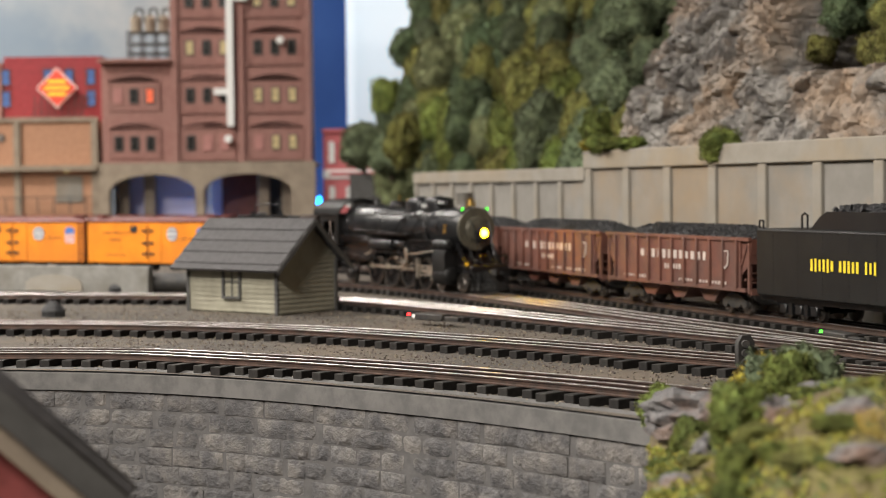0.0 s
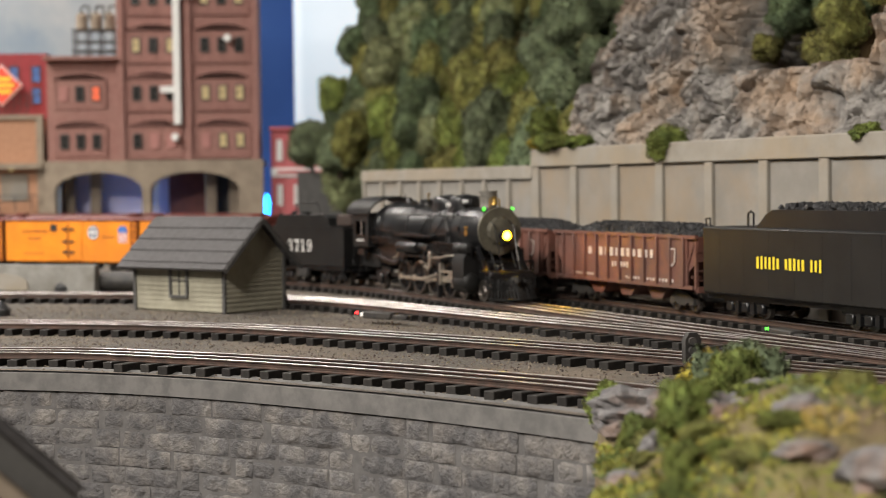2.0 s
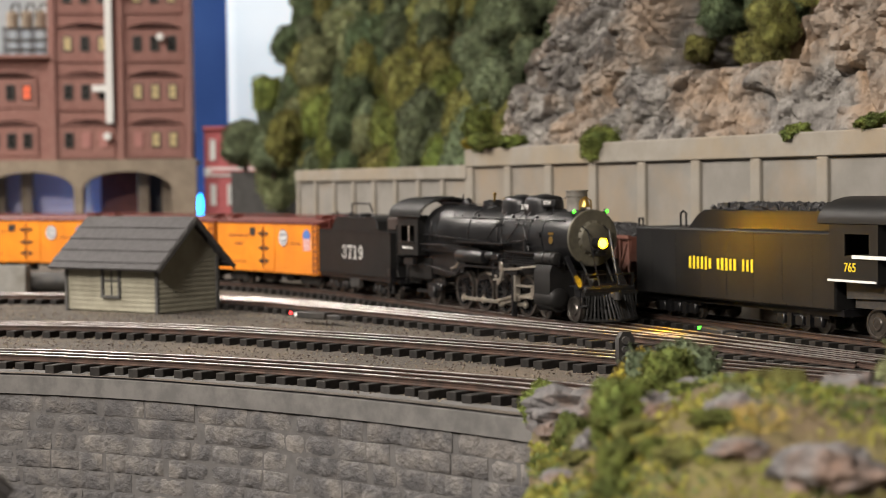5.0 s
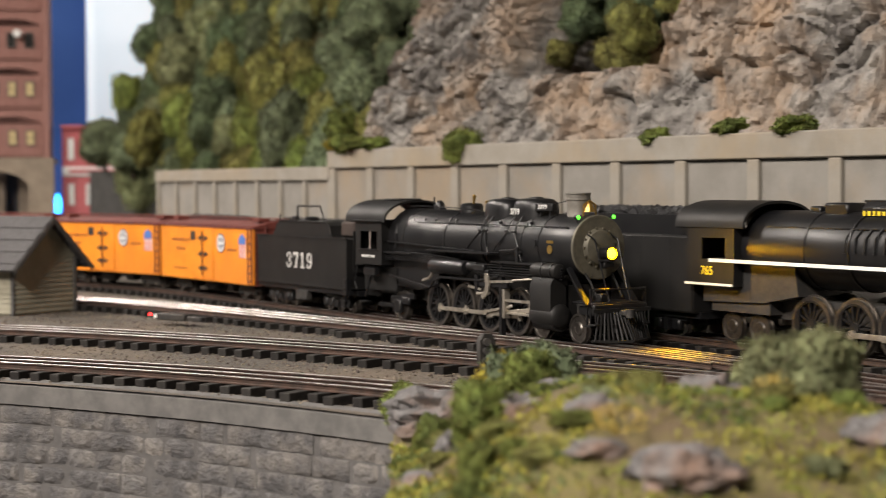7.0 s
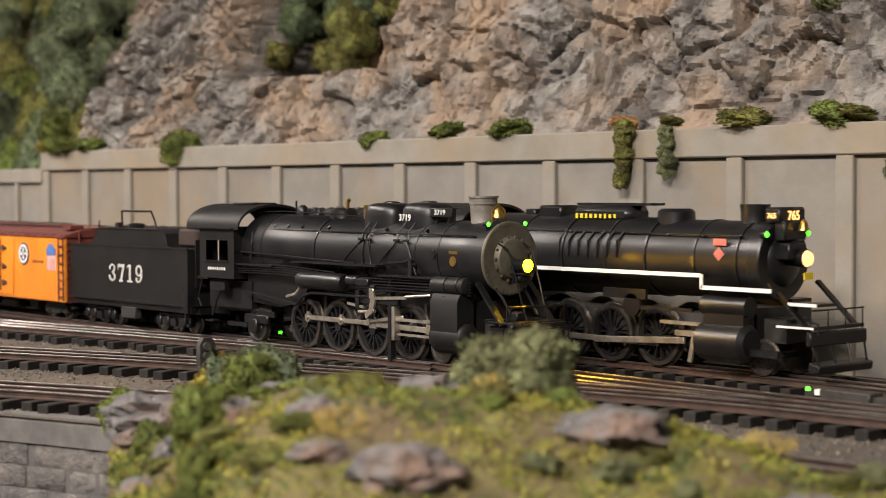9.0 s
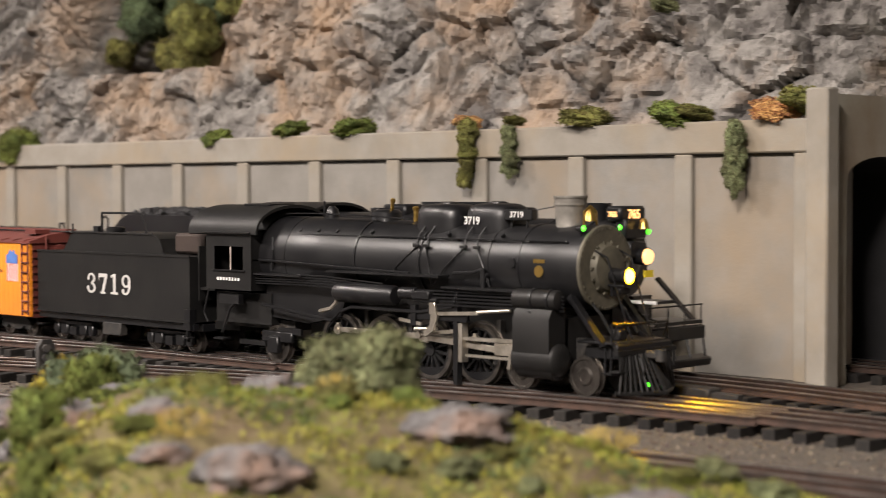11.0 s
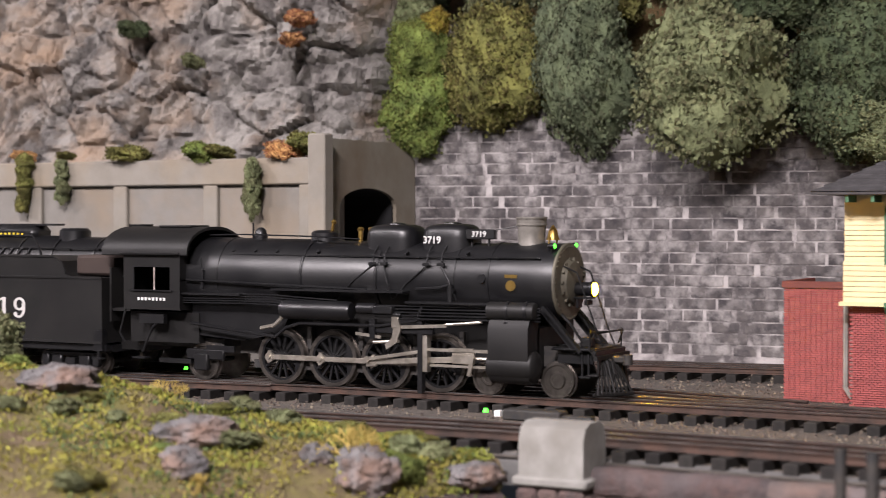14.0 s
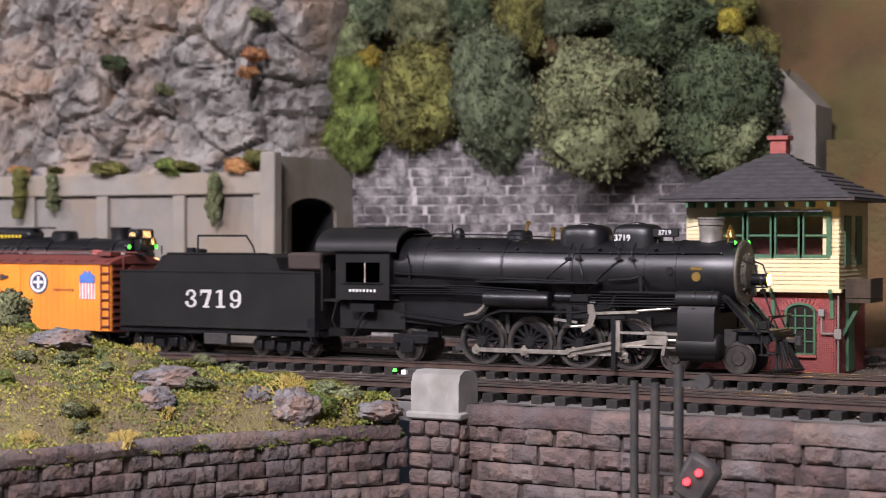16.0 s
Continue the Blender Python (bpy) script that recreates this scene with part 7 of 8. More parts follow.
part("tank_hatch", Geo(0.001).lathe(((0, 7), (3, 7), (4, 5)), (-TL / 2 + 55, 0, 79.5), (0, 0, 1), 16).box((-TL / 2 + 62, -20, 82), (6, 4, 5)).tube(((-TL / 2 + 36, -24, 79), (-TL / 2 + 36, -24, 86)), 0.6), BLACK, tender)
slab_number( mat("number_paint", (0.52, 0.51, 0.49), (0.44, 0.43, 0.41), 200, 0.7), tender, pose(-0.001, -0.0313, 0.0445, 90, 0, 0), 0.0560, 0.0142)
part("frame_sill", Geo(0.001).box((0, -27, 19), (TL + 4, 4, 4)).box((0, 27, 19), (TL + 4, 4, 4)).box((0, 0, 18), (TL, 40, 5)), BLACK, tender)
part("steps", Geo(0.001).box((TL / 2 - 3, -29, 24), (7, 5, 14)).box((TL / 2 - 3, -31, 12), (8, 5, 1)).box((TL / 2 - 3, -30, 14), (1, 3, 10)).box((-TL / 2 + 3, -30, 12), (7, 4, 1)), BLACK, tender)
ten_wheel = disc_wheel(8.2)
for tc in (-58, 58):
    part("truck_frame", Geo(0.001).box((tc, -21, 13.5), (46, 3, 3), bev=0.5).box((tc - 12, -21.5, 9), (9, 4, 8), bev=0.8).box((tc + 12, -21.5, 9), (9, 4, 8), bev=0.8).box((tc - 22, -21.5, 9), (6, 4, 8), bev=0.8).box((tc + 22, -21.5, 9), (6, 4, 8), bev=0.8).box((tc, -21.5, 8), (8, 4, 6)).box((tc, 0, 12), (10, 40, 5)).box((tc, 21, 10), (48, 4, 7)), BLACK, tender)
    for dx in (-22, 0, 22):
        small_axle(tender, tc + dx, 8.2, ten_wheel)
part("equipment_box", Geo(0.001).box((0, -27, 13), (22, 6, 9), bev=0.6), DARK_IRON, tender)


def scale_down(thing_, k, done):
    """Scales a vehicle's parts about its origin."""
    for ob in thing_.children_recursive:
        if ob.data not in done:
            ob.data.transform(Matrix.Scale(k, 4))
            done.add(ob.data)
        ob.matrix_basis = Matrix.Translation(ob.matrix_basis.translation * k) @ ob.matrix_basis.to_3x3().to_4x4()


KS = 0.975
scaled = set()
scale_down(loco, KS, scaled)
scale_down(tender, KS, scaled)


def freight_truck(parent, tc, me, r=8.4, gauge_y=20.5):
    part("truck_frame", Geo(0.001).prism([(tc - 19, 6), (tc - 14, 5), (tc - 11, 8), (tc - 5, 5), (tc + 5, 5), (tc + 11, 8), (tc + 14, 5), (tc + 19, 6), (tc + 19, 11), (tc + 13, 14), (tc + 6, 17), (tc - 6, 17), (tc - 13, 14), (tc - 19, 11)], -gauge_y - 1.6, -gauge_y + 1.6, "y").prism([(tc - 19, 6), (tc + 19, 6), (tc + 19, 11), (tc + 6, 17), (tc - 6, 17), (tc - 19, 11)], gauge_y - 1.6, gauge_y + 1.6, "y").box((tc, 0, 12), (10, 40, 6)), DARK_IRON, parent)
    for dx in (-15, 15):
        small_axle(parent, tc + dx, r, me)


car_wheel = disc_wheel(8.4)


def reefer():
    car = thing("refrigerator_car", "bright orange refrigerator car with maroon roof and ends", "boxcar", "orange refrigerator cars")
    L = 228.0
    part("body", Geo(0.001).box((0, 0, 42), (L - 3, 61, 54)), MAROON, car, "maroon body and ends")
    for s in (-1, 1):
        side = part("side", Geo(0.001).box((0, s * 31, 42.5), (L - 2, 2, 53)), ORANGE, car, "bright orange side boards")
        seams = Geo(0.001)
        for i in range(1, 38):
            x = -L / 2 + i * L / 38
            seams.box((x, s * 32.02, 42.5), (0.25, 0.1, 52))
        part("board_joint", seams, mat("orange_joint", (0.55, 0.17, 0.015), None, 60, 0.6) if s < 0 and "orange_joint" not in bpy.data.materials else bpy.data.materials["orange_joint"], side)
        dr = part("door", Geo(0.001).box((-2, s * 32.4, 43), (46, 1.2, 50), bev=0.3).box((-2, s * 33.2, 43), (1.0, 0.6, 50)), ORANGE, car, "orange double door")
        hin = Geo(0.001)
        for z in (28, 42, 58):
            for x in (-9, 5):
                hin.prism([(x - 4, z - 2.6), (x + 4, z - 0.6), (x + 4, z + 0.6), (x - 4, z + 2.6)] if x > 0 else [(x - 4, z - 0.6), (x + 4, z - 2.6), (x + 4, z + 2.6), (x - 4, z + 0.6)], s * 33.0, s * 34.0, "y")
        hin.box((-27, s * 33, 60), (12, 0.6, 9)).box((-2.2, s * 34, 43), (1.2, 1, 44))
        part("hinge", hin, DARK_IRON, dr, "black hinges and placard")
        part("emblem", Geo(0.001).lathe(((0, 9.5), (0.5, 9.5)), (40, s * 32.1, 54), (0, s, 0), 24), NAVY, car, "round navy emblem")
        part("emblem_ring", Geo(0.001).ring(6.2, 8.2, 0.0, 0.3, (40, s * 32.6, 54), 24, (0, s, 0)), WHITE, car, "white emblem ring")
        part("emblem_cross", Geo(0.001).box((40, s * 32.75, 54), (2.2, 0.3, 10)).box((40, s * 32.75, 54), (10, 0.3, 2.2)), WHITE, car)
        part("shield_top", Geo(0.001).prism([(82, 54), (97, 54), (97, 60), (94, 61), (92, 64), (89.5, 62), (87, 64), (85, 61), (82, 60)], s * 32.1, s * 32.6, "y"), BLUE, car, "blue shield top")
        st = Geo(0.001)
        for i in range(5):
            st.box((83.5 + i * 3, s * 32.3, 47.5), (1.5, 0.4, 13))
        part("shield_stripe", st, RED, car, "red shield stripes")
        part("shield_ground", Geo(0.001).box((89.5, s * 32.1, 47.5), (15, 0.3, 13)), WHITE, car)
        letters(car, "lettering_bar", -85, -38, 55, 3.0, s * 32.1, MAROON, 18, (7, 13), "faint lettering bars")
        letters(car, "lettering_bar", -72, -50, 46, 3.6, s * 32.1, MAROON, 5)
        letters(car, "lettering_bar", 55, 76, 48, 2.2, s * 32.1, MAROON, 8)
        letters(car, "lettering_bar", -80, -45, 26, 1.8, s * 32.1, MAROON, 12)
        lad = Geo(0.001)
        for z in range(20, 70, 7):
            lad.cyl((104, s * 33.5, z), (112, s * 33.5, z), 0.6, n=6)
        lad.cyl((104, s * 33.2, 17), (104, s * 33.2, 69), 0.6, n=6).cyl((112, s * 33.2, 17), (112, s * 33.2, 69), 0.6, n=6)
        part("ladder", lad, MAROON, car, "dark side ladder")
    part("roof", Geo(0.001).prism([(-33, 69), (33, 69), (33, 70.5), (16, 75), (0, 76.5), (-16, 75), (-33, 70.5)], -L / 2, L / 2, "x"), MAROON, car, "maroon roof", angle=0)
    rb = Geo(0.001)
    for i in range(15):
        rb.box((-L / 2 + 6 + i * (L - 12) / 14, -17, 73.4), (1.4, 33, 1.2), (9.5, 0, 0))
        rb.box((-L / 2 + 6 + i * (L - 12) / 14, 17, 73.4), (1.4, 33, 1.2), (-9.5, 0, 0))
    part("roof_rib", rb, MAROON, car)
    part("running_walk", Geo(0.001).box((0, 0, 78.2), (L + 8, 9, 1)).box((-98, -16, 77), (14, 12, 3)).box((98, -16, 77), (14, 12, 3)), MAROON, car)
    er = Geo(0.001)
    for s in (-1, 1):
        for i in range(9):
            er.box((s * (L / 2 - 0.8), 0, 20 + i * 5.6), (1.6, 60, 1.4))
        er.cyl((s * (L / 2 + 2), -20, 30), (s * (L / 2 + 2), -20, 74), 0.7, n=6).lathe(((0, 6), (1, 6)), (s * (L / 2 + 2), -8, 62), (1, 0, 0), 16)
    pieces("end_rib", er, MAROON, car)
    part("underframe", Geo(0.001).box((0, 0, 14), (L, 20, 5)).box((-20, -12, 9), (30, 10, 8), bev=2).box((30, -14, 10), (14, 8, 7)), DARK_IRON, car)
    for tc in (-78, 78):
        freight_truck(car, tc, car_wheel)
    part("coupler", Geo(0.001).box((L / 2 + 5, 0, 14), (12, 5, 5)).box((-L / 2 - 5, 0, 14), (12, 5, 5)), DARK_IRON, car)
    return car


CARS = []
first = reefer()
CARS.append(first)
for _ in range(4):
    CARS.append(copy_thing(first, Matrix.Identity(4)))


def hopper():
    car = thing("coal_hopper", "brown-red ribbed hopper car heaped with coal", "hopper car", "coal hoppers")
    L = 262.0
    part("body", Geo(0.001).prism([(-L / 2 + 34, 20), (L / 2 - 34, 20), (L / 2 - 2, 44), (L / 2, 64), (-L / 2, 64), (-L / 2 + 2, 44)], -29, 29, "y"), HOPPER, car, "weathered brown-red steel body")
    for s in (-1, 1):
        part("side_sheet", Geo(0.001).box((0, s * 29.8, 42), (L - 30, 1.6, 42)), HOPPER, car)
        part("top_rail", Geo(0.001).box((0, s * 30.6, 64), (L, 3, 3)), HOPPER, car)
        part("side_sill", Geo(0.001).box((0, s * 30.6, 21.5), (L - 10, 3, 3)), HOPPER, car)
        for i in range(11):
            part("rib", Geo(0.001).box((-L / 2 + 20 + i * (L - 40) / 10, s * 31.6, 43), (3.2, 2.6, 42), bev=0.4), HOPPER, car)
        letters(car, "lettering_bar", -62, 62, 48, 7.5, s * 31.0, LETTER, 12, (), "pale lettering bars")
        letters(car, "lettering_bar", -16, 16, 37, 5, s * 31.0, LETTER, 6)
        letters(car, "lettering_bar", -95, -50, 26, 2.4, s * 31.0, LETTER, 10)
        letters(car, "lettering_bar", 10, 95, 26, 2.4, s * 31.0, LETTER, 16, (5, 6))
        part("emblem", Geo(0.001).prism([(86, 54), (98, 54), (97, 42), (92, 38), (87, 42)], s * 31.0, s * 31.6, "y"), LETTER, car, "pale keystone outline")
        part("emblem_field", Geo(0.001).prism([(87.4, 52.8), (96.6, 52.8), (95.6, 42.6), (92, 39.8), (88.4, 42.6)], s * 31.0, s * 31.9, "y"), HOPPER, car)
    fr = Geo(0.001)
    for e in (-1, 1):
        for s in (-1, 1):
            fr.box((e * (L / 2 - 3), s * 29, 42), (2.6, 2.6, 46)).box((e * (L / 2 - 16), s * 29, 40), (2.2, 2.2, 42), (0, e * 26, 0))
            for z in (28, 36, 44, 52):
                fr.box((e * (L / 2 - 1), s * 24, z), (1, 12, 1))
        fr.box((e * (L / 2 - 3), 0, 20), (6, 58, 5)).box((e * (L / 2 - 12), 0, 30), (2, 56, 2))
    pieces("end_post", fr, HOPPER, car)
    bay = Geo(0.001)
    for x in (-54, 0, 54):
        bay.prism([(x - 22, 21), (x + 22, 21), (x + 8, 9), (x - 8, 9)], -24, 24, "y")
    part("discharge_chute", bay, HOPPER, car)
    top = Geo()
    for i in range(41):
        for j in range(13):
            x, y = -0.126 + 0.252 * i / 40, -0.028 + 0.056 * j / 12
            h = 0.064 + 0.010 * math.sin(math.pi * j / 12) * (0.6 + 0.4 * abs(math.sin(math.pi * i / 13.3))) * min(1, 6 * i / 40, 6 * (1 - i / 40)) + 0.0022 * noise.noise(Vector((x * 300, y * 300, 0)))
            top.v.append(Vector((x, y, h)))
    for i in range(40):
        for j in range(12):
            q = i * 13 + j
            top.f.append((q, q + 13, q + 14, q + 1))
    lr = random.Random(2)
    for _ in range(900):
        x, y = lr.uniform(-0.122, 0.122), lr.uniform(-0.026, 0.026)
        top.box((x, y, 0.064 + 0.010 * math.sin(math.pi * (y + 0.028) / 0.056) * min(1, 24 * (0.126 - abs(x)))), (0.0022, 0.002, 0.0018), (lr.uniform(0, 90), lr.uniform(0, 90), lr.uniform(0, 90)))
    part("coal_load", top, COAL, car, "heaped black coal", angle=0)
    for tc in (-92, 92):
        freight_truck(car, tc, car_wheel)
    return car


hop = hopper()
still = len(WHEELSETS)
hop.matrix_basis = pose(-1.336, 0.800, 0, 0, 0, -1.0)
copy_thing(hop, pose(-1.610, 0.808, 0, 0, 0, -2.5))
copy_thing(hop, pose(-1.884, 0.815, 0, 0, 0, -1))

# the waiting locomotive on the rear track
nk = thing("waiting_locomotive", "black steam locomotive with white running stripe and lit number board", "locomotive", m=pose(-0.635, 0.790, 0))
nb_ = part("boiler", Geo(0.001).lathe(((-250, 26), (-190, 26), (-150, 25.5), (-149, 25), (-80, 24.2), (-79, 23.6), (0, 23.0), (0.5, 23.4), (8, 23.4)), (0, 0, 66), (1, 0, 0), 44), BLACK, nk, "satin black boiler")
for x, r in ((-190, 26.2), (-150, 25.8), (-112, 25.0), (-79, 24.4), (-40, 23.6), (-8, 23.5)):
    part("boiler_band", Geo(0.001).ring(r - 0.6, r + 0.3, -1, 1, (x, 0, 66), 44, (1, 0, 0)), BLACK, nb_)
nf = part("smokebox_front", Geo(0.001).lathe(((8, 23.4), (9, 22.8), (9.2, 15), (11, 13.6), (13, 9), (13.4, 3)), (0, 0, 66), (1, 0, 0), 40).box((16, -3, 72), (12, 16, 10), bev=1).box((14, 0, 84), (8, 20, 12), bev=1), BLACK, nk)
part("smokestack", Geo(0.001).lathe(((-8, 10), (-4, 8.4), (4, 8.4), (9, 9.2), (9, 6.5)), (-12, 0, 90), (0, 0, 1), 24, caps=False), BLACK, nk)
part("sand_dome", Geo(0.001).lathe(((-8, 13), (0, 12), (7, 11.6), (9, 9.5)), (-74, 0, 87), (0, 0, 1), 28), BLACK, nk)
md_ = part("steam_dome", Geo(0.001).box((-130, 0, 92), (52, 22, 12), bev=4).box((-122, 0, 98.5), (66, 12, 1.5)), BLACK, nk)
letters(md_, "lettering_bar", -152, -114, 91.0, 3.0, -11.3, YELLOW, 9, (), "yellow lettering bars")
part("rear_dome", Geo(0.001).box((-178, 0, 93), (22, 18, 9), bev=1.5).box((-200, 0, 92), (10, 12, 6), bev=1), BLACK, nk)
nbx = part("number_box", Geo(0.001).box((10, 0, 93), (12, 24, 9), bev=1.5), BLACK, nk)
text_mesh("lit_number", "765", 0.0075, HEAD2, nbx, pose(0.0164, 0, 0.0925, 90, 0, 90), "glowing number")
text_mesh("lit_number", "765", 0.0045, HEAD2, nbx, pose(0.010, -0.0123, 0.0925, 90, 0, 0), "glowing number")
part("bell", Geo(0.001).lathe(((0, 3.4), (2, 2.8), (5, 2), (6.5, 0.6)), (22, 2, 84), (0, 0, 1), 14), BRASS, nk, "brass bell")
hd = part("headlight", Geo(0.001).lathe(((14, 4.5), (26, 5.4)), (0, 0, 68), (1, 0, 0), 18), BLACK, nk)
lens_lamp(hd, "headlight_lens", 26, 0, 68, 4.8, HEAD2, label="warm white headlight lens")
part("plate", Geo(0.001).box((27, 0, 58), (0.8, 8, 4)), YELLOW, nk, "small yellow plate")
for s in (-1, 1):
    mk = part("marker_lamp", Geo(0.001).lathe(((8, 2), (12, 2)), (0, s * 19, 82), (1, 0, 0), 10), BLACK, nk)
    part("marker_lens", Geo(0.001).lathe(((12, 1.9), (13, 1.2)), (0, s * 19, 82), (1, 0, 0), 10), LED_GREEN, mk, "green marker lens")
boiler_fittings(nk, -230, -6, 66, 24.4, 0, BLACK)
for i in range(7):
    part("cooling_coil", Geo(0.001).tube(((-150 + i * 8.5, -20, 82), (-152 + i * 8.5, -24.5, 76), (-152 + i * 8.5, -26, 66)), 0.9), BLACK, nk)
part("running_board", Geo(0.001).box((-150, -30, 57.5), (250, 6, 1.4)).box((2, -30, 50.5), (50, 6, 1.4)), BLACK, nk)
part("white_stripe", Geo(0.001).box((-150, -33.4, 57.6), (250, 0.8, 2.4)).box((-24.6, -33.4, 54), (2.2, 0.8, 8.4)).box((1, -33.4, 50.6), (52, 0.8, 2.4)), WHITE, nk, "white running board stripe")
part("diamond_plate", Geo(0.001).box((-20, -23.3, 70), (6, 0.6, 6), (0, 45, 0)).box((-20, -22.4, 77), (10, 0.6, 4)), RED, nk, "small red diamond plate")
part("cylinder", Geo(0.001).lathe(((-20, 11), (12, 11), (15, 8)), (-8, -26, 19), (1, 0, 0), 22).lathe(((-20, 6), (14, 6)), (-8, -26, 40), (1, 0, 0), 16).box((-11, -24, 30), (30, 12, 24)).box((-11, 24, 26), (30, 18, 34)).box((-11, 0, 26), (30, 40, 26)), BLACK, nk)
nwm = spoked_wheel(18.2, 14, 3.4, 0.7)
for x in (-190, -151, -112, -73):
    driver_axle(nk, x, 18.2, 0, 14, nwm)
for x in (8,):
    small_axle(nk, x, 10.5, pilot_wheel)
for x in (-240, -268):
    small_axle(nk, x, 11.5, pilot_wheel)
part("side_rod", Geo(0.001).box((-131, -20.5, 14), (122, 1.6, 3.6), bev=0.3).lathe(((-1.2, 3.2), (1.2, 3.2)), (-151, -20.5, 14), (0, 1, 0), 14), STEEL, nk, "bright steel coupling rod")
part("main_rod", Geo(0.001).box((-84, -23.5, 15.5), (76, 1.6, 4), (0, -3, 0), bev=0.3).box((-40, -24.5, 22), (24, 3, 3.2)).box((-38, -26, 14), (3, 1.4, 18), (0, 12, 0)).box((-46, -24.5, 28), (36, 3, 2)), STEEL, nk, "bright steel main rod")
part("valve_gear", Geo(0.001).lathe(((-1, 7), (1, 7)), (-86, -27, 37), (0, 1, 0), 18).box((-60, -27, 36), (46, 1.6, 2.2)).box((-92, -27, 44), (36, 2, 6)), BLACK, nk)
part("frame", Geo(0.001).box((-120, 0, 26), (280, 22, 14)).box((-255, 0, 30), (60, 44, 16)).prism([(-292, 28), (-292, 58), (-200, 58), (-196, 36), (-230, 30)], -24, 24, "y"), DARK_IRON, nk)
ncab = part("cab", Geo(0.001).prism([(-300, 40), (-250, 40), (-250, 80), (-259, 80), (-259, 58), (-284, 58), (-284, 73), (-259, 73), (-259, 80), (-300, 80)], -32.5, -31, "y").prism([(-300, 40), (-250, 40), (-250, 80), (-300, 80)], 31, 32.5, "y").box((-251, 0, 60), (2, 62, 40)), BLACK2, nk)
part("cab_roof", Geo(0.001).prism([(y * 1.02, z - 2) for y, z in roof_pts + inner], -312, -240, "x"), BLACK2, ncab, "curved black cab roof", angle=30)
part("cab_stripe", Geo(0.001).box((-276, -33, 41), (50, 0.8, 1.6)), WHITE, ncab)
text_mesh("number", "765", 0.0085, YELLOW, ncab, pose(-0.278, -0.0328, 0.050, 90, 0, 0), "yellow painted number")
npl = Geo(0.001).box((34, 0, 30), (28, 48, 2)).box((47, 0, 24), (4, 52, 8), bev=0.8).box((40, -14, 43), (20, 16, 1.6)).box((30, -22, 42), (36, 4, 1.6), (0, 42, 0)).box((30, 22, 42), (36, 4, 1.6), (0, 42, 0)).box((12, -26, 14), (30, 4, 4)).box((50, 0, 8), (8, 50, 5), (0, 14, 0), bev=0.8)
for y in (-24, -8, 8, 24):
    npl.tube(((47, y, 28), (47, y, 40)), 0.45).tube(((48, y, 22), (52, y * 0.9, 9)), 0.7)
npl.tube(((47, -25, 40), (47, 25, 40)), 0.5).tube(((46, -25, 34), (54, -26, 33), (54, -26, 27)), 0.5)
part("pilot", npl, BLACK, nk, "black front deck with handrails")
part("white_edge", Geo(0.001).box((40, -22.4, 43), (20, 0.8, 1.8)).box((38, -26.4, 30.4), (26, 0.6, 1.2)), WHITE, nk)
nt_ = thing("waiting_tender", "long black coal tender with yellow lettering bars", "tender", m=pose(-1.066, 0.7965, 0, 0, 0, -1.0))
NL = 262.0
part("tank", Geo(0.001).box((0, 0, 46), (NL, 62, 55), bev=1.5), BLACK2, nt_, "matt black riveted tank")
part("coal_bunker", Geo(0.001).prism([(-60, 73), (-46, 84), (-36, 88), (110, 88), (118, 85), (122, 73)], -26, 26, "y"), BLACK, nt_)
cl = Geo(0.001)
cr = random.Random(9)
for _ in range(700):
    cl.box((cr.uniform(-30, 110), cr.uniform(-22, 22), 88 + cr.uniform(-1, 3)), (5, 4, 4), (cr.uniform(0, 90), cr.uniform(0, 90), cr.uniform(0, 90)))
part("coal_load", cl, COAL, nt_, "black lump coal", angle=0)
rvt = Geo(0.001)
for i in range(26):
    for z in (20.5, 71):
        rvt.box((-NL / 2 + 6 + i * 10, -31.2, z), (0.8, 0.6, 0.8))
for xx in (-105, -70, -35, 0, 35, 70, 105):
    for z in range(24, 70, 4):
        rvt.box((xx, -31.2, z), (0.7, 0.5, 0.7))
part("rivet_row", rvt, BLACK2, nt_)
letters(nt_, "lettering_bar", -52, 36, 46.5, 9.5, -31.3, YELLOW, 16, (6, 12), "yellow lettering bars")
part("rear_hoop", Geo(0.001).tube(((-98, -8, 73), (-98, -8, 84), (-94, -8, 86), (-90, -8, 84), (-90, -8, 73)), 0.9).tube(((-130, -28, 72), (-130, -28, 80), (-124, -28, 80), (-124, -28, 73)), 0.8), BLACK, nt_)
part("frame_sill", Geo(0.001).box((0, 0, 17), (NL + 4, 50, 5)), BLACK, nt_)
for tc in (-80, 80):
    part("truck_frame", Geo(0.001).box((tc, -21, 13.5), (66, 3, 4), bev=0.5).box((tc, 21, 13.5), (66, 3, 4)).box((tc - 22, -22, 9), (9, 4, 8), bev=0.8).box((tc + 22, -22, 9), (9, 4, 8), bev=0.8).box((tc, -22, 9), (9, 4, 8), bev=0.8).box((tc - 11, -22, 9), (5, 4, 9)).box((tc + 11, -22, 9), (5, 4, 9)), BLACK, nt_)
    for dx in (-22, 0, 22):
        small_axle(nt_, tc + dx, 8.6, ten_wheel)


# ---- the train's run ----
RUN = ((0, -1.652), (4, -1.2695), (6.5, -1.030), (9, -0.7842), (11.5, -0.540), (12, -0.4888), (12.5, -0.4384), (13, -0.3888), (13.5, -0.3365), (14, -0.2868), (14.5, -0.234), (15, -0.1835), (15.5, -0.130), (16, -0.0765))


def run_x(t):
    return float(np.interp(t, [r[0] for r in RUN], [r[1] for r in RUN]))


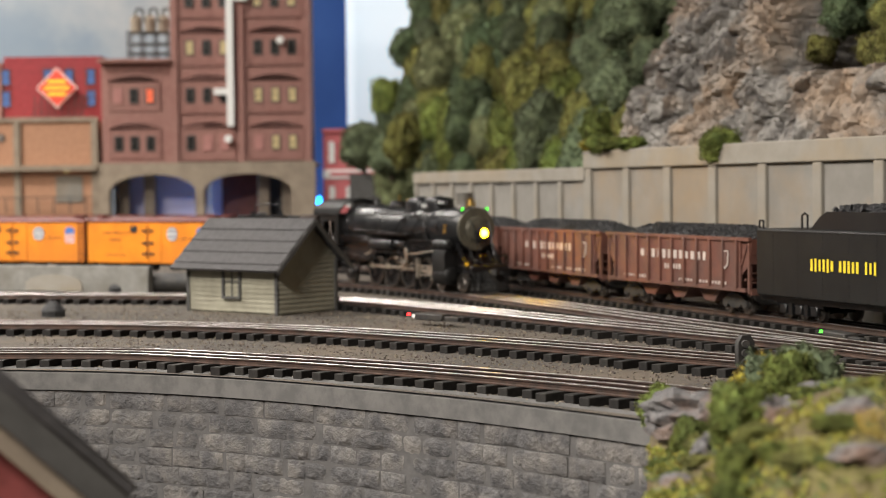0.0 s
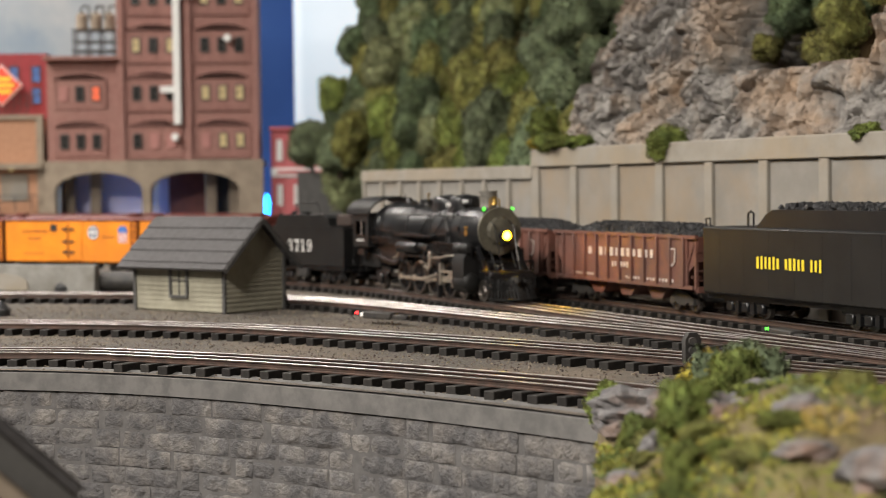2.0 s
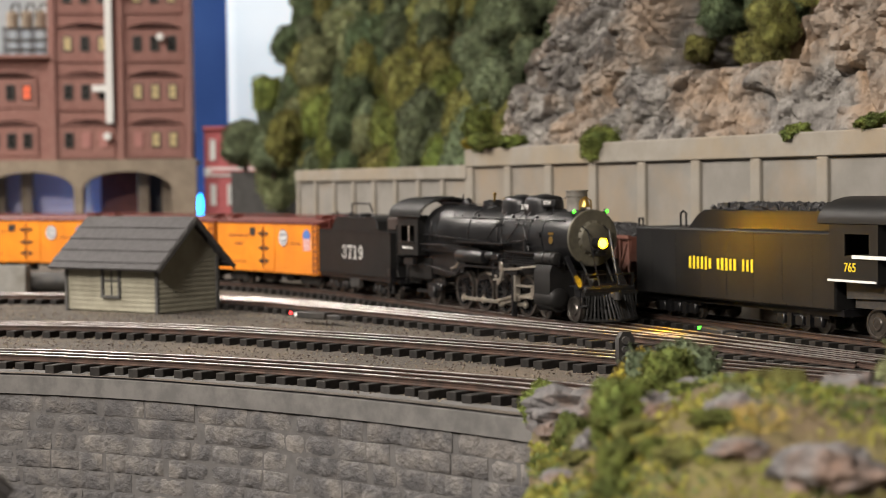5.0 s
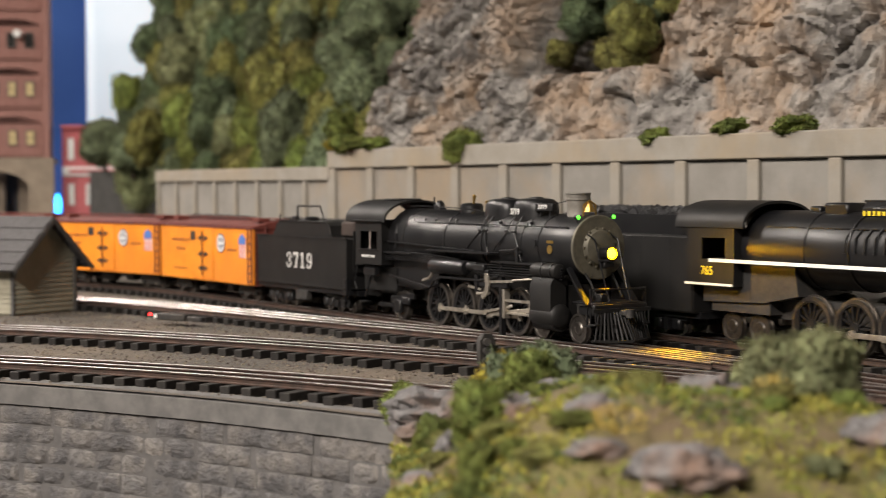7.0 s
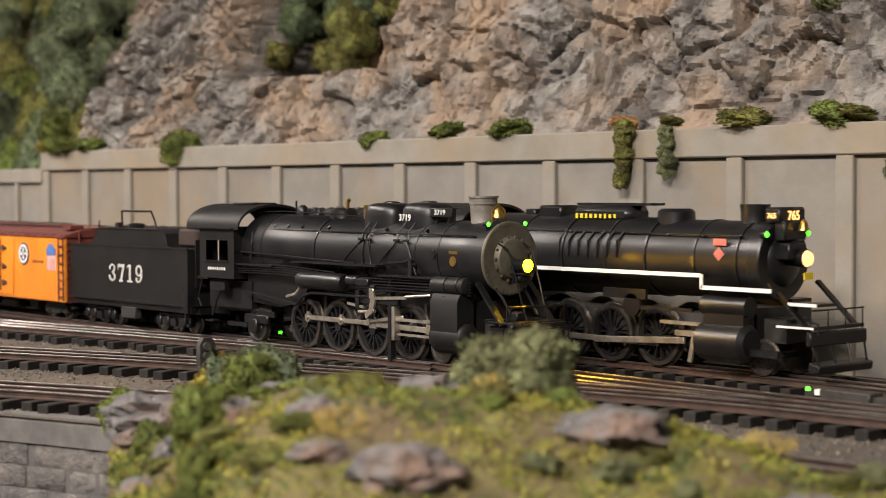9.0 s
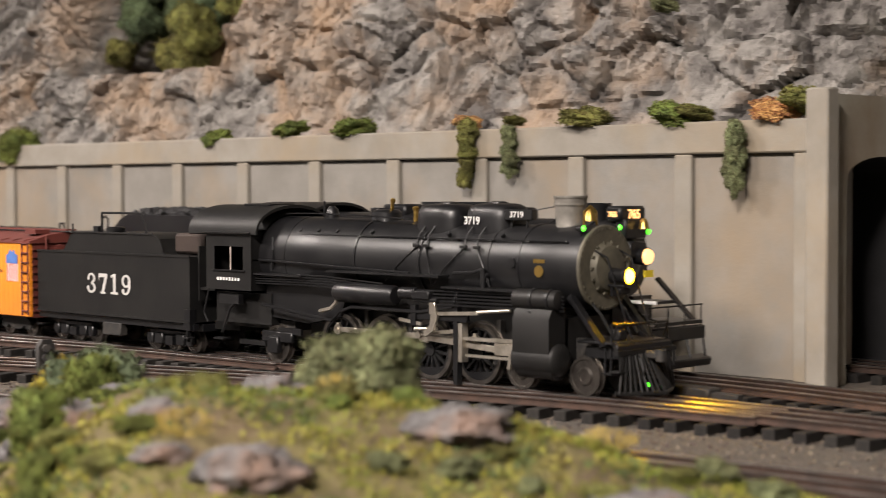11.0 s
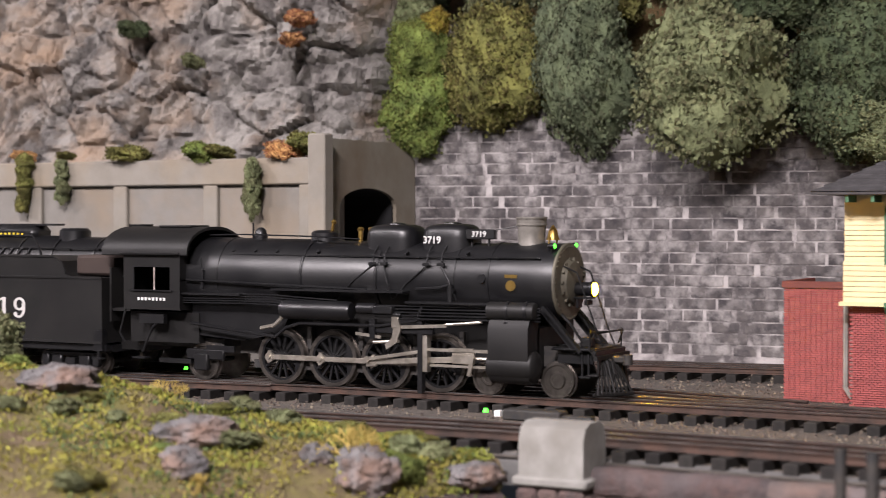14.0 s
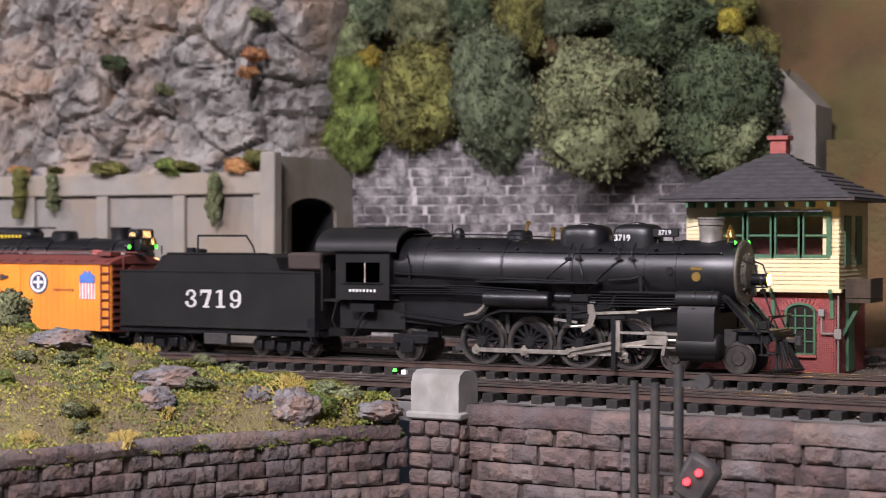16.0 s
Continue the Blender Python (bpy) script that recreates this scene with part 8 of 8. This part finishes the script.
def on_line(s, reach):
    """A vehicle's pose from the places of its two trucks on the line."""
    ax, ay, _ = d_line(s - reach)
    bx, by, _ = d_line(s + reach)
    return pose((ax + bx) / 2, (ay + by) / 2, 0, 0, 0, math.degrees(math.atan2(by - ay, bx - ax)))


def motions():
    times = [i * 0.5 for i in range(33)]
    walk(loco, [(t, on_line(run_x(t) - 0.11, 0.06) @ pose(0.11, 0, 0)) for t in times])
    walk(tender, [(t, on_line(run_x(t) - 0.3855, 0.057)) for t in times])
    for i, car in enumerate(CARS):
        walk(car, [(t, on_line(run_x(t) - 0.596 - 0.238 * i, 0.078)) for t in times])
    turned = lambda t, r: 0.0985 * (t - 16) / (r * KS * 0.001)
    rolling = {loco, tender}
    for ax, x, r, owner in WHEELSETS:
        if owner not in rolling:
            continue
        step = 0.2 if r > 15 else (0.1 if r < 9.5 else 0.125)
        n = int(16 / step)
        ph = 240.0 if r > 15 else 0.0
        walk(ax, [(i * step, pose(x * KS * 0.001, 0, r * KS * 0.001, 0, math.degrees(turned(i * step, r)) % 360 - ph, 0)) for i in range(n + 1)])
    rows_s, rows_m, rows_x, rows_e = [], [], [], []
    for i in range(129):
        t = i * 0.125
        a = math.radians(240) - turned(t, DR)
        px_, pz = CRANK * math.cos(a), CRANK * math.sin(a)
        rows_s.append((t, pose(px_ * 0.001 * KS, 0, (DR + pz) * 0.001 * KS)))
        x0, z0 = DXS[2] + px_, DR + pz
        zx = 21.0
        dx = math.sqrt(ROD_L ** 2 - (zx - z0) ** 2)
        rows_m.append((t, pose(x0 * 0.001 * KS, 0, z0 * 0.001 * KS, 0, -math.degrees(math.asin((zx - z0) / ROD_L)), 0)))
        rows_x.append((t, pose((x0 + dx) * 0.001 * KS, 0, zx * 0.001 * KS)))
        rows_e.append((t, pose((x0 - 2.5) * 0.001 * KS, 0, (z0 + 1.5) * 0.001 * KS, 0, -3 + 2.5 * math.sin(a), 0)))
    walk(side_rod, rows_s)
    walk(main_rod, rows_m)
    walk(crosshead, rows_x)
    walk(ecc_rod, rows_e)


motions()
